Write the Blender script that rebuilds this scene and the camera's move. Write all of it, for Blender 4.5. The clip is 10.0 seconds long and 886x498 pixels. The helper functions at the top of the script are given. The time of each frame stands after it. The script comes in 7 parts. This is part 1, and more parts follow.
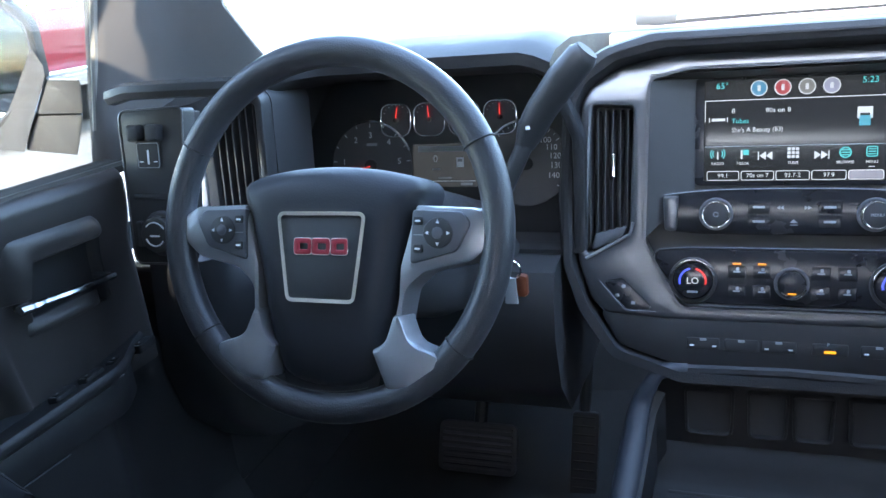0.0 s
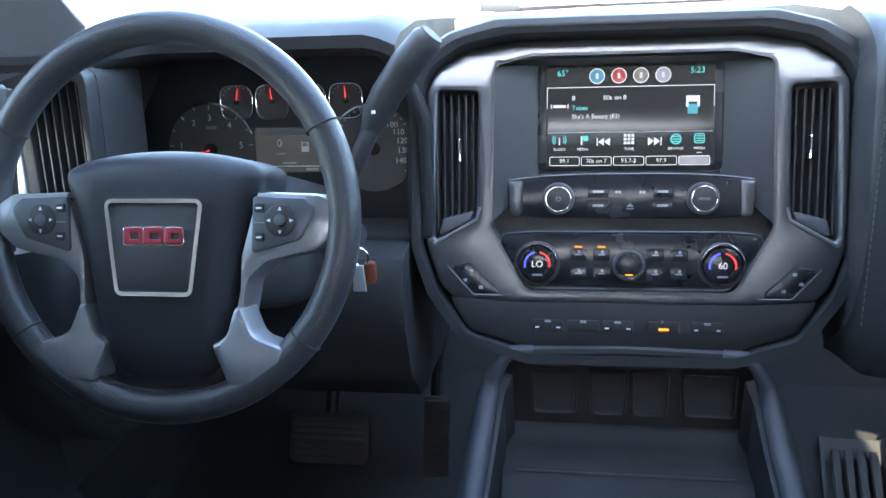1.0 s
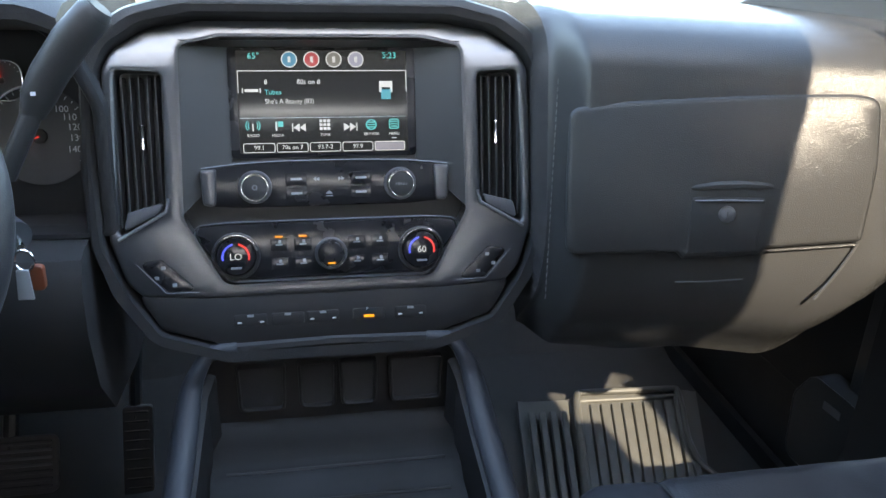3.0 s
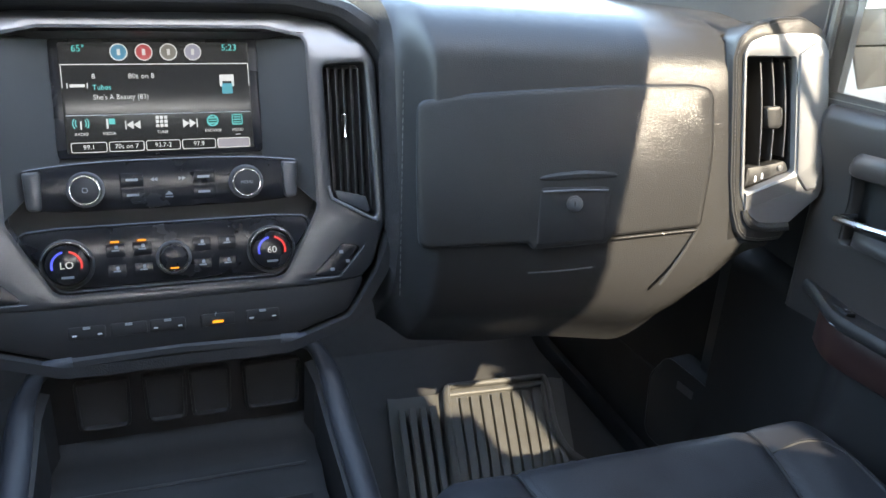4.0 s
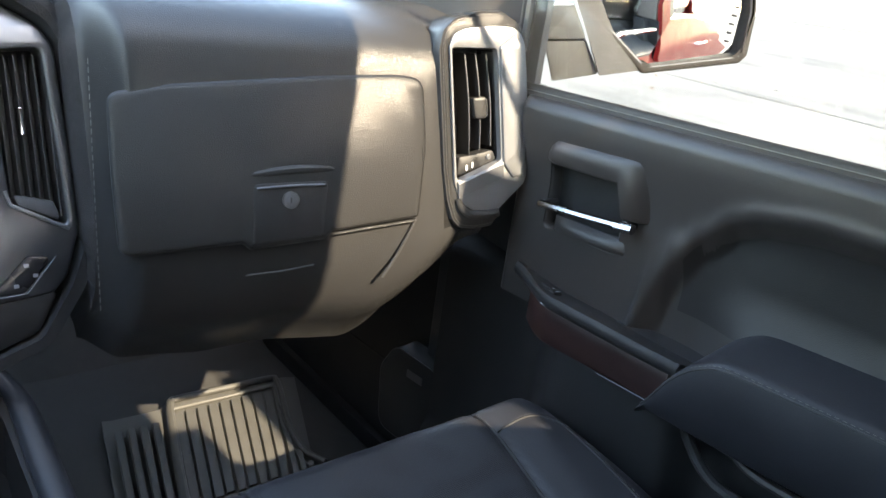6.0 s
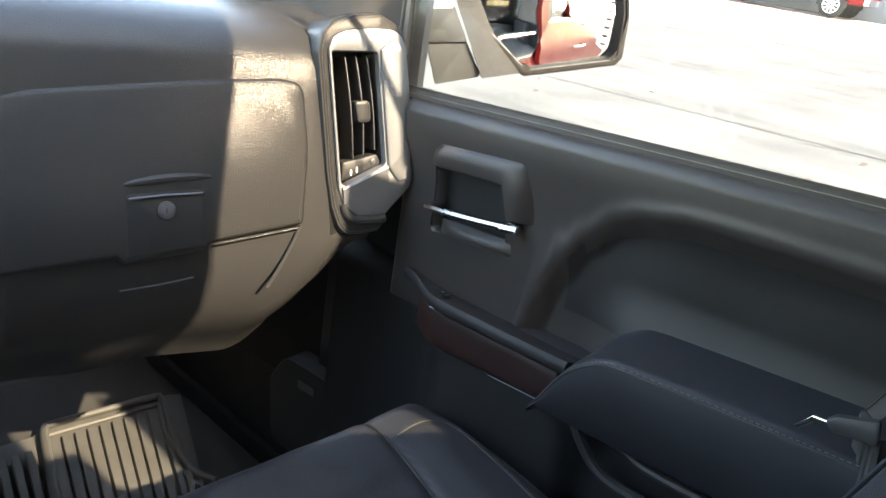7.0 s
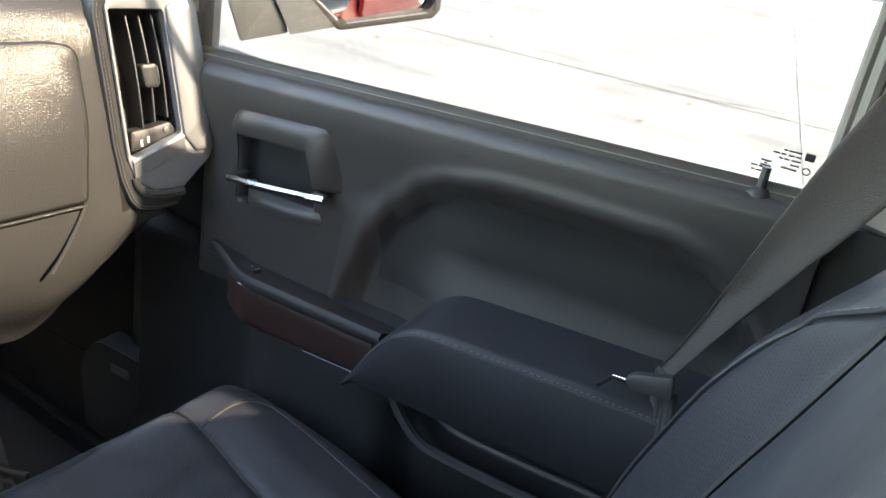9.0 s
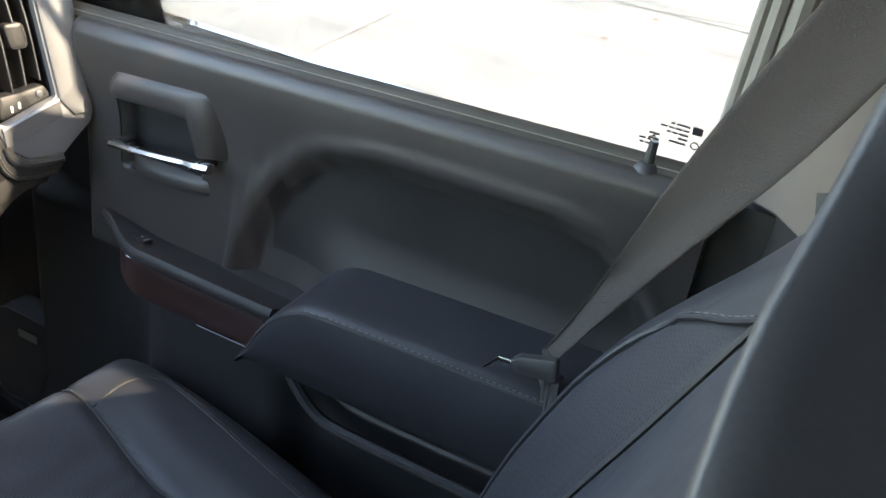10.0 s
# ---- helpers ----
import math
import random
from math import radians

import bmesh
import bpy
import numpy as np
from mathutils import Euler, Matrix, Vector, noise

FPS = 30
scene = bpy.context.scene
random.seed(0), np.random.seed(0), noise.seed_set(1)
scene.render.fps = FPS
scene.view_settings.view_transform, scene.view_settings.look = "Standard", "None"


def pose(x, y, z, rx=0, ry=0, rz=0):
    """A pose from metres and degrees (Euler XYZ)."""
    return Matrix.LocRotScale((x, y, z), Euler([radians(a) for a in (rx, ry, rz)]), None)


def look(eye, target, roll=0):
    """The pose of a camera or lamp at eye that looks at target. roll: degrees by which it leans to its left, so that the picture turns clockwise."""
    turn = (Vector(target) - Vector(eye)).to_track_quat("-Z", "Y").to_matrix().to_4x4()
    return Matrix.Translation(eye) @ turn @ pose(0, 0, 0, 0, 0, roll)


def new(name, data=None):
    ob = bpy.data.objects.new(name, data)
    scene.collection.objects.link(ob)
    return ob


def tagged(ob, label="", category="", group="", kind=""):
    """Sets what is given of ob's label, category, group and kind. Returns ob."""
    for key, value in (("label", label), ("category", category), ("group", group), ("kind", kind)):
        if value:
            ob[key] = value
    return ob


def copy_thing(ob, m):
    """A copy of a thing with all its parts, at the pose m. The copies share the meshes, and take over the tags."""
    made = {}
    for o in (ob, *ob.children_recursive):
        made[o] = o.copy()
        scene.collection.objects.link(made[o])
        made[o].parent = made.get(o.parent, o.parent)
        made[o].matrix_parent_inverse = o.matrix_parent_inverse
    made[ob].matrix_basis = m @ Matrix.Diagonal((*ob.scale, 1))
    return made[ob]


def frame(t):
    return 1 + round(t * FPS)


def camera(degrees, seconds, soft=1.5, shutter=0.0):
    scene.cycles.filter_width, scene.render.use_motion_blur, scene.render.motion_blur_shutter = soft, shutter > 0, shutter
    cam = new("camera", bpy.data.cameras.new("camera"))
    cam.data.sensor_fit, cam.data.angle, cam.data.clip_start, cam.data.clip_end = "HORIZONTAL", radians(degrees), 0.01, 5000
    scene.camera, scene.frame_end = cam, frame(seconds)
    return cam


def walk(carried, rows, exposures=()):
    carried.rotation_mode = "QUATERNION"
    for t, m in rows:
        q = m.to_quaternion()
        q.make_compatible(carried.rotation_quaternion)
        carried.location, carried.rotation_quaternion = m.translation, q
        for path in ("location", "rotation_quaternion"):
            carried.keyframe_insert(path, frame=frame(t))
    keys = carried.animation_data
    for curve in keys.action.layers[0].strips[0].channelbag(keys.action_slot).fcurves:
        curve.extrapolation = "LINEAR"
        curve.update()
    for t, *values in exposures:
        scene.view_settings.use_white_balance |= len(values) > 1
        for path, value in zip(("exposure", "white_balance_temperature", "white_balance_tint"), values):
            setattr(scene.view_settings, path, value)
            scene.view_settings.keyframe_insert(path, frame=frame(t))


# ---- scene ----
cam = camera(56.6, 10.0)
PATH = [
    (0, (-0.073, -1.075, 1.574), (-0.727, 0.68, 0.872), -6.3),
    (0.5, (-0.073, -1.065, 1.572), (-0.564, 0.734, 0.85), -4.8),
    (1, (-0.072, -1.058, 1.569), (-0.378, 0.765, 0.806), -3.2),
    (1.5, (-0.072, -1.052, 1.566), (-0.191, 0.786, 0.787), -1.5),
    (2, (-0.071, -1.042, 1.561), (-0.021, 0.793, 0.769), 0.1),
    (2.5, (-0.06, -1.038, 1.559), (0.131, 0.789, 0.769), 0.9),
    (3, (-0.052, -1.028, 1.557), (0.319, 0.77, 0.763), 2.2),
    (3.2, (-0.044, -1.029, 1.552), (0.391, 0.759, 0.768), 2.7),
    (4.3, (-0.008, -1.005, 1.551), (0.724, 0.675, 0.75), 3.9),
    (4.5, (-0.007, -0.999, 1.552), (0.788, 0.65, 0.748), 4.2),
    (5, (0.003, -0.995, 1.551), (0.948, 0.576, 0.752), 5.6),
    (5.5, (0.012, -0.991, 1.547), (1.087, 0.502, 0.762), 6.7),
    (6, (0.016, -0.988, 1.545), (1.225, 0.416, 0.793), 7.9),
    (7.3, (0.031, -0.984, 1.541), (1.481, 0.205, 0.845), 9.6),
    (7.5, (0.032, -0.985, 1.538), (1.513, 0.171, 0.852), 10.3),
    (8, (0.037, -0.984, 1.537), (1.59, 0.085, 0.868), 10.9),
    (8.5, (0.052, -0.983, 1.538), (1.66, -0.002, 0.867), 11.1),
    (9, (0.087, -0.994, 1.559), (1.684, -0.069, 0.788), 10.2),
    (9.5, (0.144, -1.014, 1.589), (1.706, -0.115, 0.723), 9.4),
    (10, (0.17, -1.025, 1.603), (1.743, -0.224, 0.664), 10.5),
]
walk(cam, [(t, look(eye, target, roll)) for t, eye, target, roll in PATH], [(0, 4.72, 6500, 10), (1, 4.9, 6900, 10), (1.5, 4.9, 7100, 10), (3.0, 4.55, 7600, 10), (5, 4.52, 7700, 10), (7.5, 4.4, 8900, 13), (9, 4.52, 8600, 13), (10, 4.57, 8450, 13)])

# ---- light ----
SUN = Vector((0.04, -1.25, 1.0)).normalized()
world = bpy.data.worlds.new("world")
scene.world = world
world.use_nodes = True
wn = world.node_tree.nodes
sky = wn.new("ShaderNodeTexSky")
sky.sky_type = "NISHITA"
sky.sun_disc = False
sky.sun_elevation = math.asin(SUN.z)
sky.sun_rotation = math.atan2(SUN.x, SUN.y)
wn["Background"].inputs["Strength"].default_value = 0.15
world.node_tree.links.new(sky.outputs[0], wn["Background"].inputs["Color"])
sun_data = bpy.data.lights.new("sun", "SUN")
sun_data.energy = 0.7
sun_data.angle = radians(0.55)
sun_data.color = (1.0, 0.935, 0.82)
sun_lamp = new("sun", sun_data)
sun_lamp.matrix_world = look(SUN * 30, (0, 0, 0))

# ---- materials ----
def material(name, colour, rough=0.5, metal=0.0, grain=0.0, scale=900.0, kind="noise", vary=0.0, vscale=9.0,
             coat=0.0, emit=None, power=0.0, wear=0.0):
    """A surface with grain (bump), stains at a larger scale and a roughness that varies."""
    m = bpy.data.materials.new(name)
    m.use_nodes = True
    nt = m.node_tree
    n, l = nt.nodes, nt.links
    b = n["Principled BSDF"]
    b.inputs["Base Color"].default_value = (*colour, 1)
    b.inputs["Roughness"].default_value = rough
    b.inputs["Metallic"].default_value = metal
    b.inputs["Coat Weight"].default_value = coat
    b.inputs["Coat Roughness"].default_value = 0.08
    if emit:
        b.inputs["Emission Color"].default_value = (*emit, 1)
        b.inputs["Emission Strength"].default_value = power
    co = n.new("ShaderNodeTexCoord")
    if vary:
        a = n.new("ShaderNodeTexNoise")
        a.inputs["Scale"].default_value = vscale
        a.inputs["Detail"].default_value = 6
        l.new(co.outputs["Object"], a.inputs["Vector"])
        mix = n.new("ShaderNodeMix")
        mix.data_type = "RGBA"
        mix.inputs["A"].default_value = (*[c * (1 - vary) for c in colour], 1)
        mix.inputs["B"].default_value = (*[min(1, c * (1 + vary)) for c in colour], 1)
        l.new(a.outputs["Fac"], mix.inputs["Factor"])
        l.new(mix.outputs["Result"], b.inputs["Base Color"])
        r = n.new("ShaderNodeMapRange")
        r.inputs["From Min"].default_value, r.inputs["From Max"].default_value = 0.3, 0.7
        r.inputs["To Min"].default_value = max(0.02, rough - min(0.08, 0.45 * vary))
        r.inputs["To Max"].default_value = min(1, rough + min(0.08, 0.45 * vary))
        l.new(a.outputs["Fac"], r.inputs["Value"])
        l.new(r.outputs["Result"], b.inputs["Roughness"])
    if grain:
        if kind == "leather":
            t = n.new("ShaderNodeTexVoronoi")
            t.feature = "SMOOTH_F1"
            out = t.outputs["Distance"]
        else:
            t = n.new("ShaderNodeTexNoise")
            t.inputs["Detail"].default_value = 3
            out = t.outputs["Fac"]
        t.inputs["Scale"].default_value = scale
        l.new(co.outputs["Object"], t.inputs["Vector"])
        bump = n.new("ShaderNodeBump")
        bump.inputs["Strength"].default_value = grain
        bump.inputs["Distance"].default_value = 0.0006
        l.new(out, bump.inputs["Height"])
        l.new(bump.outputs["Normal"], b.inputs["Normal"])
    return m


DASH = material("dash_soft_plastic", (0.038, 0.0378, 0.0378), 0.21, grain=0.44, scale=1150, kind="leather", vary=0.06)
DASH.node_tree.nodes["Principled BSDF"].inputs["Specular IOR Level"].default_value = 0.25
HARD = material("hard_black_plastic", (0.027, 0.0272, 0.028), 0.46, grain=0.25, scale=1400, vary=0.18)
GLOSSY = material("gloss_black_plastic", (0.014, 0.014, 0.016), 0.26, vary=0.2)
MATTE = material("matte_black", (0.026, 0.026, 0.027), 0.7, grain=0.2, scale=1200)
LEATHER = material("black_leather", (0.021, 0.022, 0.026), 0.48, grain=0.16, scale=620, kind="leather", vary=0.2, vscale=14)
RIM = material("worn_wheel_leather", (0.04, 0.041, 0.045), 0.38, grain=0.4, scale=700, kind="leather", vary=0.25, vscale=22)
SILVER = material("satin_silver_trim", (0.36, 0.37, 0.385), 0.34, 0.75, grain=0.06, scale=2500, vary=0.06)
DIAL = material("gauge_face", (0.10, 0.10, 0.102), 0.5, vary=0.1)
HOODMAT = material("dark_soft_hood", (0.022, 0.022, 0.023), 0.58, grain=0.5, scale=560, kind="leather", vary=0.14)
HOODMAT.node_tree.nodes["Principled BSDF"].inputs["Specular IOR Level"].default_value = 0.3
BEZEL = material("satin_graphite_bezel", (0.125, 0.129, 0.137), 0.33, 0.8, grain=0.08, scale=2500, vary=0.08)
GREYTRIM = material("dark_satin_trim", (0.10, 0.105, 0.115), 0.42, 0.4, grain=0.08, scale=2500, vary=0.1)
# chrome with a lower base colour, for the lever and tab edge
LEVERMAT = material("dim_chrome", (0.42, 0.425, 0.43), 0.2, 1.0, vary=0.2, vscale=40)
CHROME = material("chrome", (0.86, 0.87, 0.88), 0.08, 1.0)
BLUEPL = material("console_side_plastic", (0.021, 0.0235, 0.030), 0.5, grain=0.3, scale=1200, vary=0.15)
MATRUBBER = material("dusty_mat_rubber", (0.095, 0.093, 0.085), 0.55, grain=0.4, scale=600, vary=0.3, vscale=24)
RUBBER = material("black_rubber", (0.05, 0.051, 0.052), 0.6, grain=0.4, scale=600, vary=0.25, vscale=18)
# bin floor, set darker than the console plastic around it
BINMAT = material("near_black_bin_floor", (0.006, 0.006, 0.0065), 0.75, grain=0.3, scale=900, vary=0.2)
CARPET = material("black_carpet", (0.042, 0.041, 0.039), 0.95, grain=1.0, scale=900, vary=0.35, vscale=40)
WOOD = material("dark_wood_trim", (0.024, 0.011, 0.010), 0.36, vary=0.5, vscale=24, coat=0.1)
EXTERIOR = material("weathered_exterior_plastic", (0.040, 0.037, 0.034), 0.8, grain=0.6, scale=700, vary=0.2, vscale=30)
EXTERIOR.node_tree.nodes["Principled BSDF"].inputs["Specular IOR Level"].default_value = 0.2
LEATHER.node_tree.nodes["Principled BSDF"].inputs["Specular IOR Level"].default_value = 0.33
FABRIC = material("grey_pillar_fabric", (0.165, 0.140, 0.122), 0.8, grain=0.4, scale=1500, vary=0.08)
DARKFAB = material("charcoal_pillar_fabric", (0.070, 0.065, 0.062), 0.8, grain=0.5, scale=1500, vary=0.12)
LOWER = material("black_lower_door_plastic", (0.012, 0.012, 0.013), 0.6, grain=0.3, scale=1200, vary=0.2)
WEB = material("seat_belt_webbing", (0.054, 0.050, 0.047), 0.85, grain=1.0, scale=700, vary=0.15)
# the scoop's shade and the roll's window light are put into these two colours
INSERT = material("shade_darkened_door_insert", (0.014, 0.0135, 0.0135), 0.44, grain=0.3, scale=1300, kind="leather", vary=0.15)
DOORTRIM = material("dark_door_trim", (0.037, 0.0335, 0.032), 0.36, grain=0.35, scale=1500, kind="leather", vary=0.12)
SEALGREY = material("grey_brown_window_seal", (0.16, 0.15, 0.13), 0.6, grain=0.2, scale=800, vary=0.15)
SEALDARK = material("dark_brown_seal", (0.030, 0.025, 0.018), 0.6, grain=0.2, scale=800, vary=0.15)
FOOT = material("dusty_grey_mirror_foot", (0.085, 0.083, 0.08), 0.55, grain=0.9, scale=260, vary=0.15)
THREAD = material("pale_thread", (0.10, 0.097, 0.091), 0.8)
DULLTHREAD = material("dull_grey_thread", (0.045, 0.045, 0.047), 0.85)
DARKSILVER = material("satin_silver_vent_trim", (0.25, 0.257, 0.267), 0.40, 0.6, grain=0.06, scale=2500, vary=0.06)
RED = material("red_car_paint", (0.20, 0.012, 0.011), 0.4, 0.0, vary=0.06)
RED.node_tree.nodes["Principled BSDF"].inputs["Specular IOR Level"].default_value = 0.12
MAROON = material("maroon_car_paint", (0.16, 0.012, 0.02), 0.25, 0.15, coat=1.0)
WHITEINK = material("white_marking", (0.75, 0.76, 0.78), 0.5)
DIMINK = material("grey_marking", (0.26, 0.27, 0.28), 0.5)
REDINK = material("red_badge", (0.34, 0.03, 0.045), 0.3)
ALU = material("wheel_alloy", (0.55, 0.55, 0.56), 0.35, 0.9)
TYRE = material("tyre_rubber", (0.02, 0.02, 0.021), 0.85, vary=0.2)
LAMP_WHITE = material("lit_white", (0.1, 0.1, 0.1), 0.4, emit=(0.85, 0.92, 1.0), power=0.032)
LAMP_TEAL = material("lit_teal", (0.02, 0.05, 0.05), 0.4, emit=(0.08, 0.7, 0.75), power=0.038)
LAMP_AMBER = material("lit_amber", (0.1, 0.04, 0.0), 0.4, emit=(1.0, 0.36, 0.02), power=0.075)
LAMP_RED = material("lit_red", (0.1, 0.01, 0.01), 0.4, emit=(1.0, 0.06, 0.05), power=0.045)
LAMP_BLUE = material("lit_blue", (0.01, 0.01, 0.1), 0.4, emit=(0.08, 0.12, 1.0), power=0.06)
SCREEN = material("lit_screen", (0.008, 0.008, 0.009), 0.18, emit=(0.5, 0.56, 0.6), power=0.0020)
SCREENBAR = material("lit_screen_bar", (0.02, 0.02, 0.03), 0.2, emit=(0.5, 0.5, 0.62), power=0.018)
CLUSTERLCD = material("cluster_display", (0.05, 0.05, 0.047), 0.3, emit=(0.48, 0.5, 0.5), power=0.0035)
BUILD = material("pale_blue_wall_paint", (0.27, 0.295, 0.335), 0.7, grain=0.3, scale=60, vary=0.1, vscale=1.2)
TRIMW = material("white_wall_trim", (0.42, 0.44, 0.47), 0.6, vary=0.05)
DOORM = material("grey_service_door", (0.22, 0.235, 0.25), 0.55, vary=0.08)
BASEM = material("dark_base_strip", (0.10, 0.095, 0.085), 0.85, grain=0.6, scale=60, vary=0.25, vscale=2)
KERB = material("kerb_concrete", (0.42, 0.40, 0.37), 0.85, grain=0.8, scale=90, vary=0.2, vscale=3)
BARK = material("shrub_twigs", (0.12, 0.08, 0.05), 0.9)
LEAFM = material("shrub_leaves", (0.16, 0.17, 0.04), 0.6, vary=0.5, vscale=3)
TREELEAF = material("tree_leaves", (0.05, 0.08, 0.03), 0.6, vary=0.4, vscale=2)


def paved(name, colour, joint):
    """Concrete: broad stains, fine grit, thin tyre streaks and hairline cracks."""
    m = material(name, colour, 0.85, grain=0.6, scale=180, vary=0.0)
    nt = m.node_tree
    n, l = nt.nodes, nt.links
    b = n["Principled BSDF"]
    co = n.new("ShaderNodeTexCoord")
    a = n.new("ShaderNodeTexNoise")
    a.inputs["Scale"].default_value, a.inputs["Detail"].default_value = 0.9, 9
    s = n.new("ShaderNodeMapping")
    s.inputs["Scale"].default_value = (2.2, 0.16, 1)
    s.inputs["Rotation"].default_value = (0, 0, 0.25)
    k = n.new("ShaderNodeTexNoise")
    k.inputs["Scale"].default_value, k.inputs["Detail"].default_value = 1.6, 5
    l.new(co.outputs["Object"], a.inputs["Vector"])
    l.new(co.outputs["Object"], s.inputs["Vector"])
    l.new(s.outputs["Vector"], k.inputs["Vector"])
    ramp = n.new("ShaderNodeValToRGB")
    ramp.color_ramp.elements[0].position, ramp.color_ramp.elements[1].position = 0.32, 0.62
    ramp.color_ramp.elements[0].color = (*[c * 0.74 for c in colour], 1)
    ramp.color_ramp.elements[1].color = (*[min(1, c * 1.12) for c in colour], 1)
    l.new(a.outputs["Fac"], ramp.inputs["Fac"])
    streak = n.new("ShaderNodeMapRange")
    streak.inputs["From Min"].default_value, streak.inputs["From Max"].default_value = 0.34, 0.5
    streak.inputs["To Min"].default_value, streak.inputs["To Max"].default_value = 0.66, 1.0
    l.new(k.outputs["Fac"], streak.inputs["Value"])
    mul = n.new("ShaderNodeMix")
    mul.data_type, mul.blend_type = "RGBA", "MULTIPLY"
    mul.inputs["Factor"].default_value = joint
    l.new(ramp.outputs["Color"], mul.inputs["A"])
    l.new(streak.outputs["Result"], mul.inputs["B"])
    l.new(mul.outputs["Result"], b.inputs["Base Color"])
    return m


CONCRETE = paved("stained_concrete", (0.168, 0.158, 0.141), 0.55)
NEWCONC = paved("pale_concrete", (0.74, 0.72, 0.68), 0.3)


def pane_material(name, tint, gloss):
    m = bpy.data.materials.new(name)
    m.use_nodes = True
    n, l = m.node_tree.nodes, m.node_tree.links
    n.remove(n["Principled BSDF"])
    t = n.new("ShaderNodeBsdfTransparent")
    t.inputs["Color"].default_value = (*tint, 1)
    g = n.new("ShaderNodeBsdfGlossy")
    g.inputs["Roughness"].default_value = 0.02
    mix = n.new("ShaderNodeMixShader")
    mix.inputs["Fac"].default_value = gloss or 0.0
    if gloss is None:
        fr = n.new("ShaderNodeFresnel")
        fr.inputs["IOR"].default_value = 1.45
        l.new(fr.outputs["Fac"], mix.inputs["Fac"])
    l.new(t.outputs[0], mix.inputs[1])
    l.new(g.outputs[0], mix.inputs[2])
    l.new(mix.outputs[0], n["Material Output"].inputs["Surface"])
    return m


PANE = pane_material("window_glass", (0.93, 0.95, 0.94), 0.03)
SIDEPANE = pane_material("side_window_glass", (0.73, 0.745, 0.725), None)
REARPANE = pane_material("rear_side_glass", (0.09, 0.094, 0.092), 0.45)
TINTED = pane_material("tinted_glass", (0.05, 0.053, 0.053), 0.1)
LENS = pane_material("gauge_lens", (0.96, 0.96, 0.96), 0.03)
MIRROR = material("mirror_glass", (0.9, 0.92, 0.94), 0.01, 1.0)

# ---- shape helpers ----
I4 = Matrix.Identity(4)


def axes(o, u, v, n):
    """A local frame: u to the right, v up, n out of the face."""
    m = Matrix.Identity(4)
    for i, a in enumerate((u, v, n, o)):
        for k in range(3):
            m[k][i] = a[k]
    return m


def tilted(x, y, z, lean, yaw=0.0):
    """The frame of a face that looks back into the cabin, leaning away at its top by lean degrees."""
    return Matrix.Translation((x, y, z)) @ pose(0, 0, 0, 0, 0, yaw) @ pose(0, 0, 0, 90 - lean, 0, 0)


def part(name, bm, mat, parent=None, label="", flat=False, angle=35):
    me = bpy.data.meshes.new(name)
    bmesh.ops.remove_doubles(bm, verts=bm.verts, dist=1e-6)
    bmesh.ops.recalc_face_normals(bm, faces=bm.faces)
    bm.to_mesh(me)
    bm.free()
    if not flat:
        me.polygons.foreach_set("use_smooth", [True] * len(me.polygons))
        me.set_sharp_from_angle(angle=radians(angle))
    me.materials.append(mat)
    ob = new(name, me)
    if parent:
        hold(ob, parent)
    if label:
        ob["label"] = label
    return ob


def thing(name, label, category, group="", at=(0, 0, 0), kind=""):
    ob = new(name)
    ob.location = at
    ob.empty_display_size = 0.05
    return tagged(ob, label, category, group, kind)


def hold(ob, parent):
    """Hangs ob, modelled in world space, under a parent that may stand anywhere."""
    ob.parent = parent
    ob.matrix_parent_inverse = Matrix.Translation(-parent.location)
    return ob


def rounded(pts, r=0.01, seg=5):
    """A polygon with rounded corners; a corner may carry its own radius as a third number."""
    out = []
    k = len(pts)
    for i in range(k):
        p = Vector(pts[i][:2])
        a, b = Vector(pts[i - 1][:2]) - p, Vector(pts[(i + 1) % k][:2]) - p
        rr = pts[i][2] if len(pts[i]) > 2 else r
        la, lb = a.length, b.length
        a, b = a / la, b / lb
        ang = a.angle(b)
        if rr <= 0 or ang > 3.1:
            out.append(p)
            continue
        d = min(rr / math.tan(ang / 2), la * 0.48, lb * 0.48)
        p0, p1 = p + a * d, p + b * d
        for s in range(seg + 1):
            t = s / seg
            out.append(p0 * (1 - t) ** 2 + p * 2 * t * (1 - t) + p1 * t ** 2)
    return out


def oblong(cx, cy, w, h, r, seg=5):
    return rounded([(cx - w / 2, cy - h / 2), (cx + w / 2, cy - h / 2), (cx + w / 2, cy + h / 2), (cx - w / 2, cy + h / 2)], r, seg)


def disc(cx, cy, r, seg=32, a0=0.0, a1=360.0):
    full = abs(a1 - a0) >= 360
    k = seg if full else seg + 1
    return [Vector((cx + r * math.cos(radians(a0 + (a1 - a0) * i / seg)), cy + r * math.sin(radians(a0 + (a1 - a0) * i / seg)))) for i in range(k)]


def arc_band(cx, cy, r0, r1, a0, a1, seg=16):
    return disc(cx, cy, r1, seg, a0, a1) + list(reversed(disc(cx, cy, r0, seg, a0, a1)))


def area(loop):
    return sum(loop[i - 1].x * loop[i].y - loop[i].x * loop[i - 1].y for i in range(len(loop))) / 2


